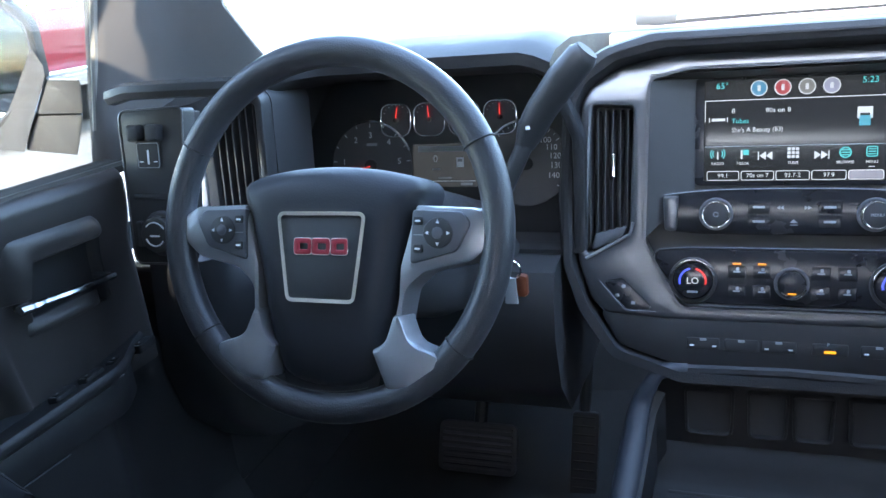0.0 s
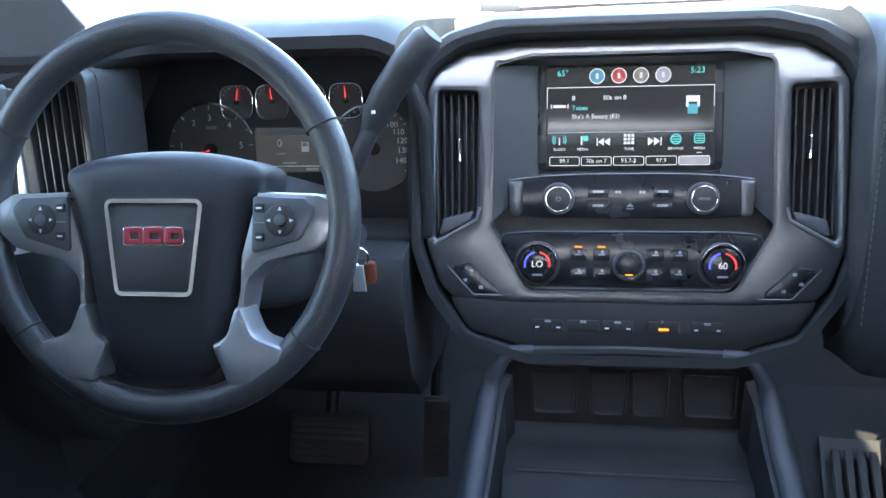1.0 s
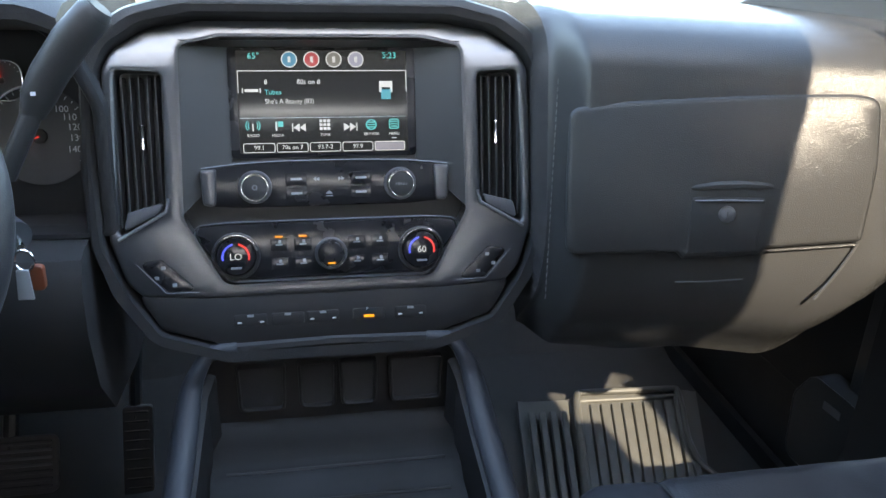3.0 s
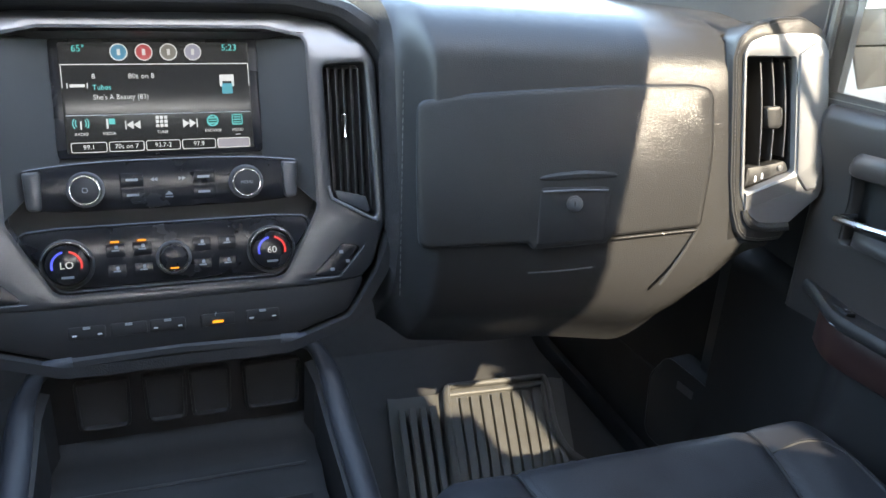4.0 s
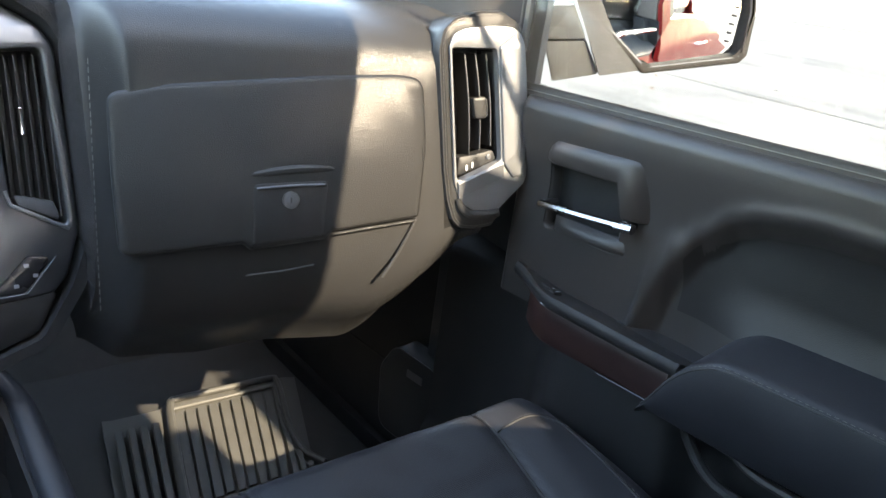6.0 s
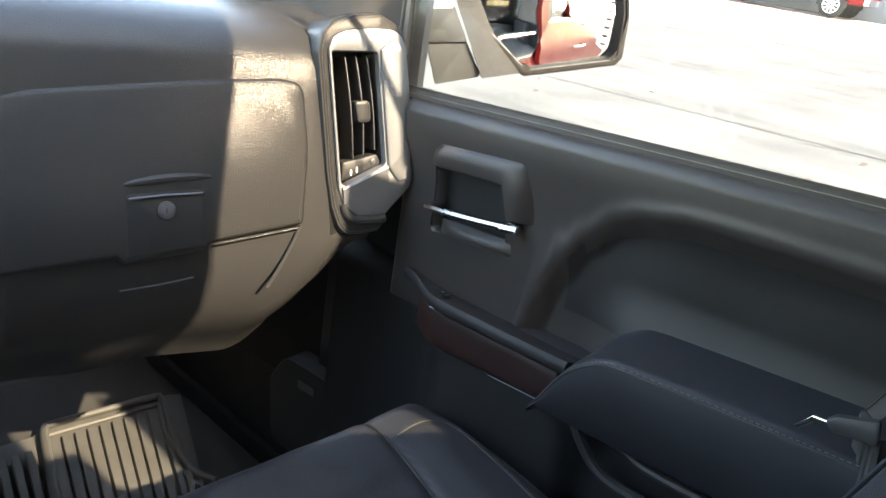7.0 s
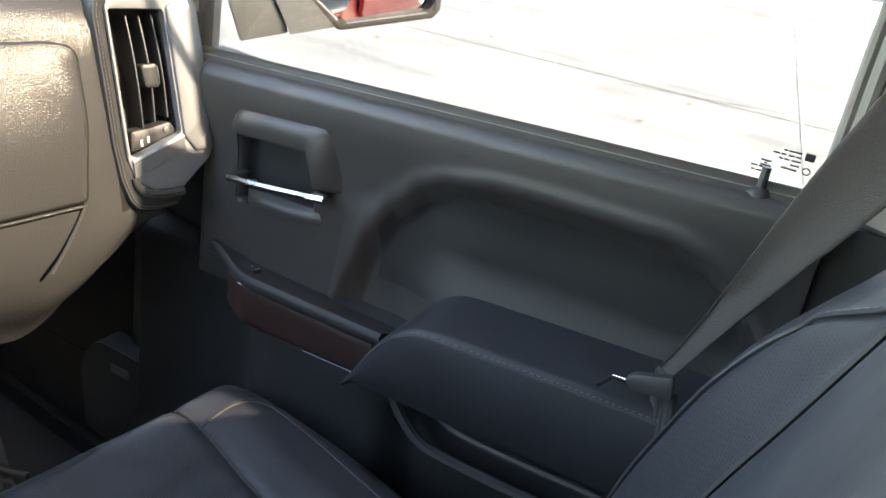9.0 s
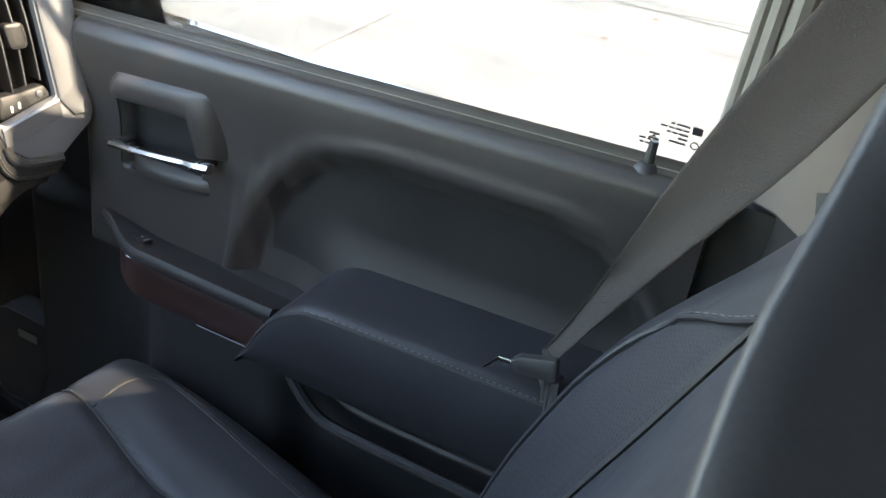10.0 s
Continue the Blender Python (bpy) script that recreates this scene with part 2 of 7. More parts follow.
def inset(loop, d):
    """The loop moved inwards by d (counter-clockwise loops)."""
    out = []
    k = len(loop)
    for i in range(k):
        a = (loop[i] - loop[i - 1])
        b = (loop[(i + 1) % k] - loop[i])
        if a.length < 1e-9:
            a = b
        if b.length < 1e-9:
            b = a
        a, b = a.normalized(), b.normalized()
        na, nb = Vector((-a.y, a.x)), Vector((-b.y, b.x))
        m = na + nb
        if m.length < 1e-6:
            m = na
        m.normalize()
        out.append(loop[i] + m * d / max(0.5, m.dot(na)))
    return out


def plate(outer, d0, d1, m=I4, holes=(), bevel=0.002, bm=None, back=True):
    """A flat solid between the depths d0 and d1 with an outline, holes and rounded front edges."""
    bm = bm or bmesh.new()
    loops = [outer if area(outer) > 0 else list(reversed(outer))]
    loops += [h if area(h) < 0 else list(reversed(h)) for h in holes]
    fronts, backs = [], []
    s = 1 if d1 > d0 else -1
    for lp in loops:
        steps = [(0, d0)] if bevel <= 0 else [(0, d0), (0, d1 - s * bevel), (bevel * 0.3, d1 - s * bevel * 0.3)]
        steps.append((bevel if bevel > 0 else 0, d1))
        rings = []
        for off, d in steps:
            q = inset(lp, off) if off else lp
            rings.append([bm.verts.new(m @ Vector((p.x, p.y, d))) for p in q])
        for a, b in zip(rings, rings[1:]):
            for i in range(len(a)):
                bm.faces.new((a[i - 1], a[i], b[i], b[i - 1]))
        fronts.append(rings[-1])
        backs.append(rings[0])
    for group in ((fronts, backs) if back else (fronts,)):
        if len(group) == 1 and len(group[0]) < 5:
            bm.faces.new(group[0])
            continue
        edges = []
        for ring in group:
            for i in range(len(ring)):
                e = bm.edges.get((ring[i - 1], ring[i])) or bm.edges.new((ring[i - 1], ring[i]))
                edges.append(e)
        bmesh.ops.triangle_fill(bm, use_beauty=True, use_dissolve=False, edges=edges)
    return bm


def loft(rings, bm=None, closed=True, caps=True):
    """Skins a row of point rings of equal length."""
    bm = bm or bmesh.new()
    vs = [[bm.verts.new(p) for p in r] for r in rings]
    for a, b in zip(vs, vs[1:]):
        k = len(a)
        for i in range(0 if closed else 1, k):
            bm.faces.new((a[i - 1], a[i], b[i], b[i - 1]))
    if caps and closed:
        bm.faces.new(vs[0])
        bm.faces.new(list(reversed(vs[-1])))
    return bm


def spline(pts, per=6, closed=False):
    """A smooth line through a few points."""
    p = [Vector(q) for q in pts]
    out = []
    k = len(p)
    for i in range(k if closed else k - 1):
        if closed:
            a, b, c, d = p[i - 1], p[i], p[(i + 1) % k], p[(i + 2) % k]
        else:
            a, b, c, d = p[max(0, i - 1)], p[i], p[i + 1], p[min(k - 1, i + 2)]
        for s in range(per):
            t = s / per
            out.append(0.5 * (2 * b + (c - a) * t + (2 * a - 5 * b + 4 * c - d) * t * t + (3 * b - a - 3 * c + d) * t ** 3))
    if not closed:
        out.append(p[-1])
    return out


def tube(pts, r, seg=8, closed=False, bm=None, flat=1.0):
    """A round bar along a line; r may be a list."""
    pts = [Vector(p) for p in pts]
    k = len(pts)
    rings = []
    up = None
    for i in range(k):
        a = pts[i - 1] if (closed or i) else pts[0]
        b = pts[(i + 1) % k] if (closed or i < k - 1) else pts[-1]
        d = (b - a).normalized()
        if up is None:
            up = d.orthogonal().normalized()
        up = (up - d * up.dot(d)).normalized()
        w = d.cross(up)
        rr = r[i] if isinstance(r, (list, tuple)) else r
        rings.append([pts[i] + (up * math.cos(2 * math.pi * j / seg) + w * flat * math.sin(2 * math.pi * j / seg)) * rr for j in range(seg)])
    if closed:
        rings.append(rings[0])
    return loft(rings, bm, True, not closed)


def grid(fn, nu, nv, bm=None, thick=None):
    """A sheet of points fn(s, t), s and t from 0 to 1; thick: a vector that gives it a back."""
    bm = bm or bmesh.new()
    v = [[bm.verts.new(fn(i / nu, j / nv)) for j in range(nv + 1)] for i in range(nu + 1)]
    for i in range(nu):
        for j in range(nv):
            bm.faces.new((v[i][j], v[i + 1][j], v[i + 1][j + 1], v[i][j + 1]))
    if thick is not None:
        w = [[bm.verts.new(v[i][j].co + Vector(thick)) for j in range(nv + 1)] for i in range(nu + 1)]
        for i in range(nu):
            for j in range(nv):
                bm.faces.new((w[i][j + 1], w[i + 1][j + 1], w[i + 1][j], w[i][j]))
        for i in range(nu):
            for j, q in ((0, 1), (nv, -1)):
                f = (v[i][j], w[i][j], w[i + 1][j], v[i + 1][j])
                bm.faces.new(f if q > 0 else tuple(reversed(f)))
        for j in range(nv):
            for i, q in ((0, -1), (nu, 1)):
                f = (v[i][j], w[i][j], w[i][j + 1], v[i][j + 1])
                bm.faces.new(f if q > 0 else tuple(reversed(f)))
    return bm


def block(x0, x1, y0, y1, z0, z1, bevel=0.004, bm=None):
    """A box with rounded edges."""
    b = bmesh.new()
    bmesh.ops.create_cube(b, size=1, matrix=Matrix.Translation(((x0 + x1) / 2, (y0 + y1) / 2, (z0 + z1) / 2)) @ Matrix.Diagonal((x1 - x0, y1 - y0, z1 - z0, 1)))
    if bevel:
        bmesh.ops.bevel(b, geom=b.edges[:], offset=bevel, segments=2, affect="EDGES", profile=0.6)
    if bm is None:
        return b
    me = bpy.data.meshes.new("tmp")
    b.to_mesh(me)
    b.free()
    bm.from_mesh(me)
    bpy.data.meshes.remove(me)
    return bm


def smooth(a, b, x):
    t = max(0.0, min(1.0, (x - a) / (b - a)))
    return t * t * (3 - 2 * t)


def lerp_line(pts, x):
    """The height at x of a line through (x, height) points."""
    if x <= pts[0][0]:
        return pts[0][1]
    for (x0, h0), (x1, h1) in zip(pts, pts[1:]):
        if x <= x1:
            t = (x - x0) / (x1 - x0)
            t = t * t * (3 - 2 * t) * 0.5 + t * 0.5
            return h0 + (h1 - h0) * t
    return pts[-1][1]


def words(text, m, size, mat, parent, name="lettering", align="CENTER", squash=1.0):
    """Lettering that lies on a face of frame m."""
    cu = bpy.data.curves.new(name, "FONT")
    cu.body, cu.size, cu.align_x, cu.align_y = text, size, align, "CENTER"
    cu.extrude = 0.0002
    cu.resolution_u = 3
    cu.materials.append(mat)
    ob = new(name, cu)
    hold(ob, parent)
    ob.matrix_basis = m @ Matrix.Diagonal((squash, 1, 1, 1))
    return ob


def on(m, x, y, d=0.0):
    return m @ Matrix.Translation((x, y, d))

# ---- ground and far things ----
def rise(x):
    """The lot climbs gently towards the workshop."""
    return 0.03 * (max(0.0, min(x, 60.0) - 1.4) - 0.6 * smooth(1.4, 4.0, x))


def ground_sheet():
    xs = [-2500, -600, -150, -60, -30, -15, -8, -4, -2, 0, 1.6, 2.2, 3, 4, 5.5, 7, 9, 11, 13, 15, 18, 21, 26, 34, 45, 60, 90, 300, 900, 2500]
    ys = [-2500, -600, -150, -60, -30, -18, -10, -5, 0, 5, 10, 18, 30, 60, 150, 600, 2500]
    bm = bmesh.new()
    v = [[bm.verts.new((x, y, rise(x))) for y in ys] for x in xs]
    for i in range(len(xs) - 1):
        for j in range(len(ys) - 1):
            bm.faces.new((v[i][j], v[i + 1][j], v[i + 1][j + 1], v[i][j + 1]))
    return bm


tagged(part("ground", ground_sheet(), CONCRETE), "stained concrete car lot with tyre marks and joints", "ground", kind="structure")


def apron():
    bm = bmesh.new()
    top = []
    for i in range(6):
        row = []
        for y in (-14, -6, 2, 6, 12, 24):
            x0 = min(29.0, max(6.0, 18.0 + (4.9 - y) * 0.63))
            x = x0 + (30.5 - x0) * i / 5
            row.append(bm.verts.new((x, y, rise(x) + 0.012)))
        top.append(row)
    xs = range(6)
    for i in range(len(xs) - 1):
        for j in range(5):
            bm.faces.new((top[i][j], top[i + 1][j], top[i + 1][j + 1], top[i][j + 1]))
    return bm


tagged(part("pavement", apron(), NEWCONC), "bright pale concrete apron along the workshop", "pavement", kind="structure")


def joint_strip(x0, y0, x1, y1, w):
    bm = bmesh.new()
    d = Vector((x1 - x0, y1 - y0)).normalized()
    nrm = Vector((-d.y, d.x)) * w
    k = 24
    rows = []
    for i in range(k + 1):
        x, y = x0 + (x1 - x0) * i / k, y0 + (y1 - y0) * i / k
        wob = 0.012 * noise.noise(Vector((x * 1.7, y * 1.7, 3)))
        rows.append([bm.verts.new((x + nrm.x * s + wob, y + nrm.y * s, rise(x) + 0.006)) for s in (-1, 1)])
    for a, b in zip(rows, rows[1:]):
        bm.faces.new((a[0], a[1], b[1], b[0]))
    return bm


JOINT = material("dark_joint", (0.16, 0.145, 0.13), 0.9, vary=0.3, vscale=20)

for x0, y0, x1, y1, w, what in ((4.0, 2.25, 17.6, 5.2, 0.022, "dark slab joint in the concrete"), (4.5, -0.65, 19.0, 2.6, 0.018, "dark slab joint in the concrete"), (7.6, 8.0, 9.0, -5.0, 0.016, "dark slab joint in the concrete"),
                                 (8.05, 1.9, 8.75, 0.4, 0.012, "thin crack across the concrete")):
    tagged(part("pavement_joint", joint_strip(x0, y0, x1, y1, w), JOINT), what, "joint", kind="structure")

# a few dry leaves blown over the slabs
litter = bmesh.new()
random.seed(11)
for x, y in ((15.4, 5.8), (7.86, 1.16), (7.64, 4.69), (7.0, 4.23), (7.1, 3.4), (6.7, 1.2), (8.57, 3.78), (8.15, 0.57), (8.4, 0.43), (10.6, 4.1), (12.1, 2.6), (9.4, 2.2)):
    r = random.uniform(0.025, 0.04)
    turn_a = random.uniform(0, 6.28)
    ring = [litter.verts.new((x + r * k * math.cos(turn_a + a), y + r * k * math.sin(turn_a + a), rise(x) + 0.012 + 0.012 * (a > 3))) for a, k in ((0, 1.3), (1.0, 0.7), (2.1, 0.8), (3.14, 1.2), (4.2, 0.8), (5.2, 0.7))]
    litter.faces.new(ring)
tagged(part("fallen_leaves", litter, BARK, flat=True), "small dry brown leaves on the concrete", "leaves", kind="stuff")

# ---- centre stack ----
STACK = tilted(0, 0, 1.35, 16)
stack = thing("centre_stack", "dark dashboard centre stack with silver bezel, screen and climate panel", "car dashboard", at=(0, 0, 1.02))


def mirrored(half):
    """A symmetric outline from its right half, given from the top middle to the bottom middle."""
    return [(x, y, *r) for x, y, *r in half] + [(-x, y, *r) for x, y, *r in reversed(half)]


# padded hood round the stack
hood_out = rounded(mirrored([(0.168, 0.087, 0.06), (0.2257, 0.0715, 0.05), (0.260, 0.049, 0.04), (0.278, 0.012, 0.05), (0.284, -0.12, 0.10), (0.280, -0.208, 0.05), (0.2536, -0.268, 0.05), (0.2138, -0.326, 0.04), (0.13, -0.352, 0.03)]), 0.02, 7)
hood_in = rounded(mirrored([(0.15, 0.0615, 0.06), (0.207, 0.050, 0.045), (0.245, 0.0245, 0.035), (0.2565, 0.0, 0.03), (0.2595, -0.12, 0.10), (0.260, -0.203, 0.03), (0.243, -0.256, 0.04), (0.204, -0.312, 0.03), (0.125, -0.337, 0.03)]), 0.02, 7)
part("hood", plate(hood_out, -0.16, 0.038, STACK, [hood_in], 0.014), HOODMAT, stack, "grained soft hood")
part("backing", plate(rounded(mirrored([(0.2, 0.06), (0.258, -0.02), (0.262, -0.2), (0.19, -0.322)]), 0.03), -0.16, -0.012, STACK), MATTE, stack)

# silver surround with openings for screen recess and vents
sil_out = rounded(mirrored([(0.147, 0.0585, 0.06), (0.205, 0.0475, 0.045), (0.242, 0.0225, 0.035), (0.2535, 0.0, 0.03), (0.2565, -0.12, 0.10), (0.2570, -0.20, 0.03), (0.240, -0.2500, 0.03), (0.222, -0.268, 0.02), (0.15, -0.273, 0.02)]), 0.02, 7)
recess = rounded(mirrored([(0.12, 0.038, 0.02), (0.168, 0.028, 0.014), (0.172, -0.175, 0.02), (0.128, -0.257, 0.02)]), 0.015, 6)
vent_r = rounded([(0.188, -0.004, 0.008), (0.24, -0.001, 0.008), (0.2465, -0.195, 0.006), (0.192, -0.165, 0.012)], 0.008)
vent_l = [Vector((-p.x, p.y)) for p in reversed(vent_r)]
bez = plate(sil_out, -0.012, 0.03, I4, [recess, vent_r, vent_l], 0.004)
for cut_y in (-0.01, 0.005, 0.02, 0.03, 0.04, 0.05):
    bmesh.ops.bisect_plane(bez, geom=bez.verts[:] + bez.edges[:] + bez.faces[:], plane_co=(0, cut_y, 0), plane_no=(0, 1, 0))
for v in bez.verts:
    v.co.z -= 0.30 * max(0.0, v.co.y + 0.01) ** 1.5 * 4 * smooth(-0.012, 0.02, v.co.z)
bez.transform(STACK)
part("bezel", bez, BEZEL, stack, "satin graphite-silver bezel", angle=50)
low = rounded(mirrored([(0.17, -0.265, 0.01), (0.232, -0.262, 0.01), (0.204, -0.309, 0.02), (0.125, -0.334, 0.02)]), 0.01)
part("lower_panel", plate(low, -0.02, 0.0285, STACK, (), 0.004), LOWER, stack, "black lower panel")

# recess walls and floor
part("recess_surround", plate(recess, -0.011, 0.032, STACK, [inset(recess, 0.0022)], 0.0008), BEZEL, stack, "thin satin edging")
part("recess_floor", plate(inset(recess, 0.002), -0.012, 0.001, STACK, (), 0.0), HARD, stack)
for s in (-1, 1):
    wing = [STACK @ Vector((s * x, y, d)) for x, y, d in ((0.170, 0.026, 0.029), (0.113, 0.028, 0.003), (0.113, -0.108, 0.003), (0.172, -0.17, 0.029))]
    back = [p + STACK.to_3x3() @ Vector((0, 0, -0.006)) for p in wing]
    part("side_wing", loft([wing, back]), HARD, stack, flat=True)
topw = [STACK @ Vector(p) for p in ((-0.168, 0.034, 0.028), (0.168, 0.034, 0.028), (0.113, 0.028, 0.003), (-0.113, 0.028, 0.003))]
part("top_wing", loft([topw, [p + STACK.to_3x3() @ Vector((0, 0, -0.006)) for p in topw]]), HARD, stack, flat=True)

# touch screen
part("screen_glass", plate(oblong(0, -0.038, 0.228, 0.134, 0.006), -0.004, 0.005, STACK, (), 0.001), GLOSSY, stack, "glossy black glass")
display = part("screen", plate(oblong(0, -0.0375, 0.208, 0.124, 0.003), 0.003, 0.0056, STACK, (), 0.0003), SCREEN, stack, "lit radio display")
D = 0.0060
TX = lambda x, y: on(STACK, x, y, D)


def bar(x, y, w, h, mat, name="marking", m=STACK, d=D, parent=None, r=0.0006):
    return part(name, plate(oblong(x, y, w, h, min(r, w / 3, h / 3), 3), d - 0.0012, d, m, (), 0.0), mat, parent or display, flat=True)


def outline(x, y, w, h, t, mat, m=STACK, d=D, parent=None, r=0.003, name="frame_line"):
    o = oblong(x, y, w, h, r, 4)
    return part(name, plate(o, d - 0.0012, d, m, [inset(o, t)], 0.0), mat, parent or display, flat=True)


words("65°", TX(-0.083, 0.0175), 0.0105, LAMP_TEAL, display)
words("5:23", TX(0.082, 0.0182), 0.0105, LAMP_TEAL, display)
for x, c in ((-0.0405, (0.10, 0.45, 0.75)), (-0.0135, (0.75, 0.10, 0.12)), (0.0135, (0.32, 0.32, 0.30)), (0.0405, (0.50, 0.52, 0.72))):
    icon = part("round_icon", plate(disc(x, 0.0135, 0.0086, 24), 0.004, D, STACK, (), 0.0), material("icon_tint", [k * 0.1 for k in c], 0.3, emit=c, power=0.02), display)
    part("icon_ring", plate(disc(x, 0.0135, 0.0097, 24), 0.004, D + 0.0002, STACK, [disc(x, 0.0135, 0.0084, 24)], 0.0), LAMP_WHITE, icon)
    bar(x, 0.0135, 0.0035, 0.007, LAMP_WHITE, "icon_glyph", parent=icon, d=D + 0.0004)
bar(0, 0.0, 0.206, 0.0011, LAMP_WHITE, "frame_line")
for s in (-1, 1):
    bar(s * 0.1026, -0.013, 0.0010, 0.026, LAMP_WHITE, "frame_line")
bar(-0.087, -0.0235, 0.016, 0.0034, LAMP_WHITE, "band_icon")
for s in (-1, 1):
    bar(-0.087 + s * 0.0105, -0.0235, 0.0012, 0.006, LAMP_WHITE, "band_icon")
words("8", TX(-0.0715, -0.0135), 0.0082, LAMP_WHITE, display, align="LEFT")
words("80s on 8", TX(-0.0325, -0.0135), 0.0082, LAMP_WHITE, display, align="LEFT")
words("Tubes", TX(-0.0715, -0.0258), 0.0082, LAMP_TEAL, display, align="LEFT")
words("She's A Beauty (83)", TX(-0.0715, -0.0368), 0.0082, LAMP_WHITE, display, align="LEFT", squash=0.92)
bar(0.077, -0.0165, 0.0165, 0.0075, LAMP_WHITE, "seat_icon")
for s in (-1, 1):
    bar(0.077 + s * 0.0068, -0.0225, 0.003, 0.008, LAMP_WHITE, "seat_icon")
bar(0.077, -0.029, 0.012, 0.012, material("dim_teal", (0.01, 0.03, 0.04), 0.3, emit=(0.03, 0.22, 0.30), power=0.07), "seat_icon")
bar(0, -0.0565, 0.204, 0.0008, DIMINK, "divider")
for x, t in ((-0.087, "RADIO"), (-0.0575, "MEDIA"), (0.0, "TUNE"), (0.0575, "BROWSE"), (0.086, "MENU")):
    words(t, TX(x, -0.0778), 0.0048, LAMP_WHITE, display)
# row of icons
for s in (-1, 1):
    part("radio_icon", plate(arc_band(-0.087, -0.0655, 0.0052, 0.0064, -40 + 90 - 90 * s, 40 + 90 - 90 * s, 8), 0.004, D, STACK, (), 0.0), LAMP_TEAL, display)
    part("radio_icon", plate(arc_band(-0.087, -0.0655, 0.0078, 0.009, -40 + 90 - 90 * s, 40 + 90 - 90 * s, 8), 0.004, D, STACK, (), 0.0), LAMP_TEAL, display)
bar(-0.087, -0.0678, 0.0016, 0.009, LAMP_WHITE, "radio_icon")
bar(-0.059, -0.0665, 0.0022, 0.011, LAMP_WHITE, "media_icon")
bar(-0.054, -0.064, 0.0065, 0.0065, LAMP_TEAL, "media_icon")
for s in (-1, 1):
    for k in (0, 1):
        x = s * (0.0235 + 0.0075 * k)
        tri = [Vector((x + s * 0.0076, -0.0685)), Vector((x, -0.0635)), Vector((x, -0.0735))]
        part("skip_icon", plate(tri, 0.004, D, STACK, (), 0.0), LAMP_WHITE, display)
    bar(s * 0.0395, -0.0685, 0.0013, 0.010, LAMP_WHITE, "skip_icon")
for i in range(3):
    for j in range(3):
        bar((i - 1) * 0.0047, -0.0655 + (j - 1) * 0.0047, 0.0036, 0.0036, LAMP_WHITE, "keypad_icon")
part("browse_icon", plate(disc(0.0575, -0.0662, 0.0068, 20), 0.004, D, STACK, [disc(0.0575, -0.0662, 0.0052, 20)], 0.0), LAMP_TEAL, display)
for k in (-1, 0, 1):
    bar(0.0575, -0.0662 + k * 0.003, 0.009, 0.0014, LAMP_TEAL, "browse_icon")
outline(0.086, -0.0655, 0.0125, 0.0125, 0.0012, LAMP_TEAL, name="menu_icon")
for k in (-1, 0, 1):
    bar(0.086, -0.0655 + k * 0.003, 0.008, 0.0014, LAMP_TEAL, "menu_icon")
bar(0.086, -0.0832, 0.006, 0.001, LAMP_WHITE, "menu_icon")
for i, t in enumerate(("99.1", "70s on 7", "93.7-2", "97.9", "")):
    x = -0.0805 + i * 0.0402
    outline(x, -0.0928, 0.0385, 0.0118, 0.0009, LAMP_WHITE, name="preset_frame")
    if t:
        words(t, TX(x, -0.0928), 0.0074, LAMP_WHITE, display)
    else:
        bar(x, -0.0928, 0.0365, 0.0098, SCREENBAR, "preset_highlight")

# radio control strip with two knobs
rad = rounded(mirrored([(0.08, -0.1085, 0.03), (0.152, -0.116, 0.008), (0.150, -0.161, 0.008), (0.1, -0.165, 0.02)]), 0.01, 6)
radio = part("radio_panel", plate(rad, -0.005, 0.022, STACK, (), 0.004), GLOSSY, stack, "gloss black radio control strip")
top_line = [STACK @ Vector((x, -0.1085 - 0.0075 * (abs(x) / 0.15) ** 3, 0.0225)) for x in [(-0.15 + 0.3 * i / 24) for i in range(25)]]
part("edge_line", tube(top_line, 0.0007, 6), BEZEL, radio)
for s in (-1, 1):
    wing = rounded([(s * 0.132, -0.1165, 0.004), (s * 0.151, -0.1175, 0.004), (s * 0.149, -0.160, 0.006), (s * 0.134, -0.162, 0.006)], 0.004)
    part("grip", plate(wing, 0.0, 0.028, STACK, (), 0.003), BEZEL, radio, "satin graphite grip")


def knob(cx, cy, r, d0, d1, m, parent, ring=True, name="knob", mat=HARD, ringmat=CHROME):
    k = part(name, plate(disc(cx, cy, r, 36), d0, d1, m, (), r * 0.16), mat, parent)
    if ring:
        part("knob_ring", plate(disc(cx, cy, r * 1.06, 36), d1 - 0.0025, d1 + 0.0006, m, [disc(cx, cy, r * 0.94, 36)], 0.0006), ringmat, k, "bright ring")
    ribs = bmesh.new()
    for i in range(20):
        a = 2 * math.pi * i / 20
        plate(oblong(cx + r * math.cos(a), cy + r * math.sin(a), 0.0016, 0.0016, 0.0005, 2), d0, d1 - 0.004, m, (), 0.0, ribs)
    part("knurling", ribs, mat, k)
    part("collar", plate(disc(cx, cy, r * 1.3, 36), d0 - 0.002, d0 + 0.003, m, [disc(cx, cy, r * 1.05, 36)], 0.001), GREYTRIM, k)
    return k


kl = knob(-0.0875, -0.1395, 0.0155, 0.022, 0.036, STACK, radio)
kr = knob(0.0895, -0.1395, 0.0155, 0.022, 0.036, STACK, radio)
outline(-0.0875, -0.1395, 0.006, 0.006, 0.0007, DIMINK, d=0.0364, parent=kl, name="power_mark")
words("MENU", on(STACK, 0.0895, -0.1395, 0.0363), 0.0052, DIMINK, kr)
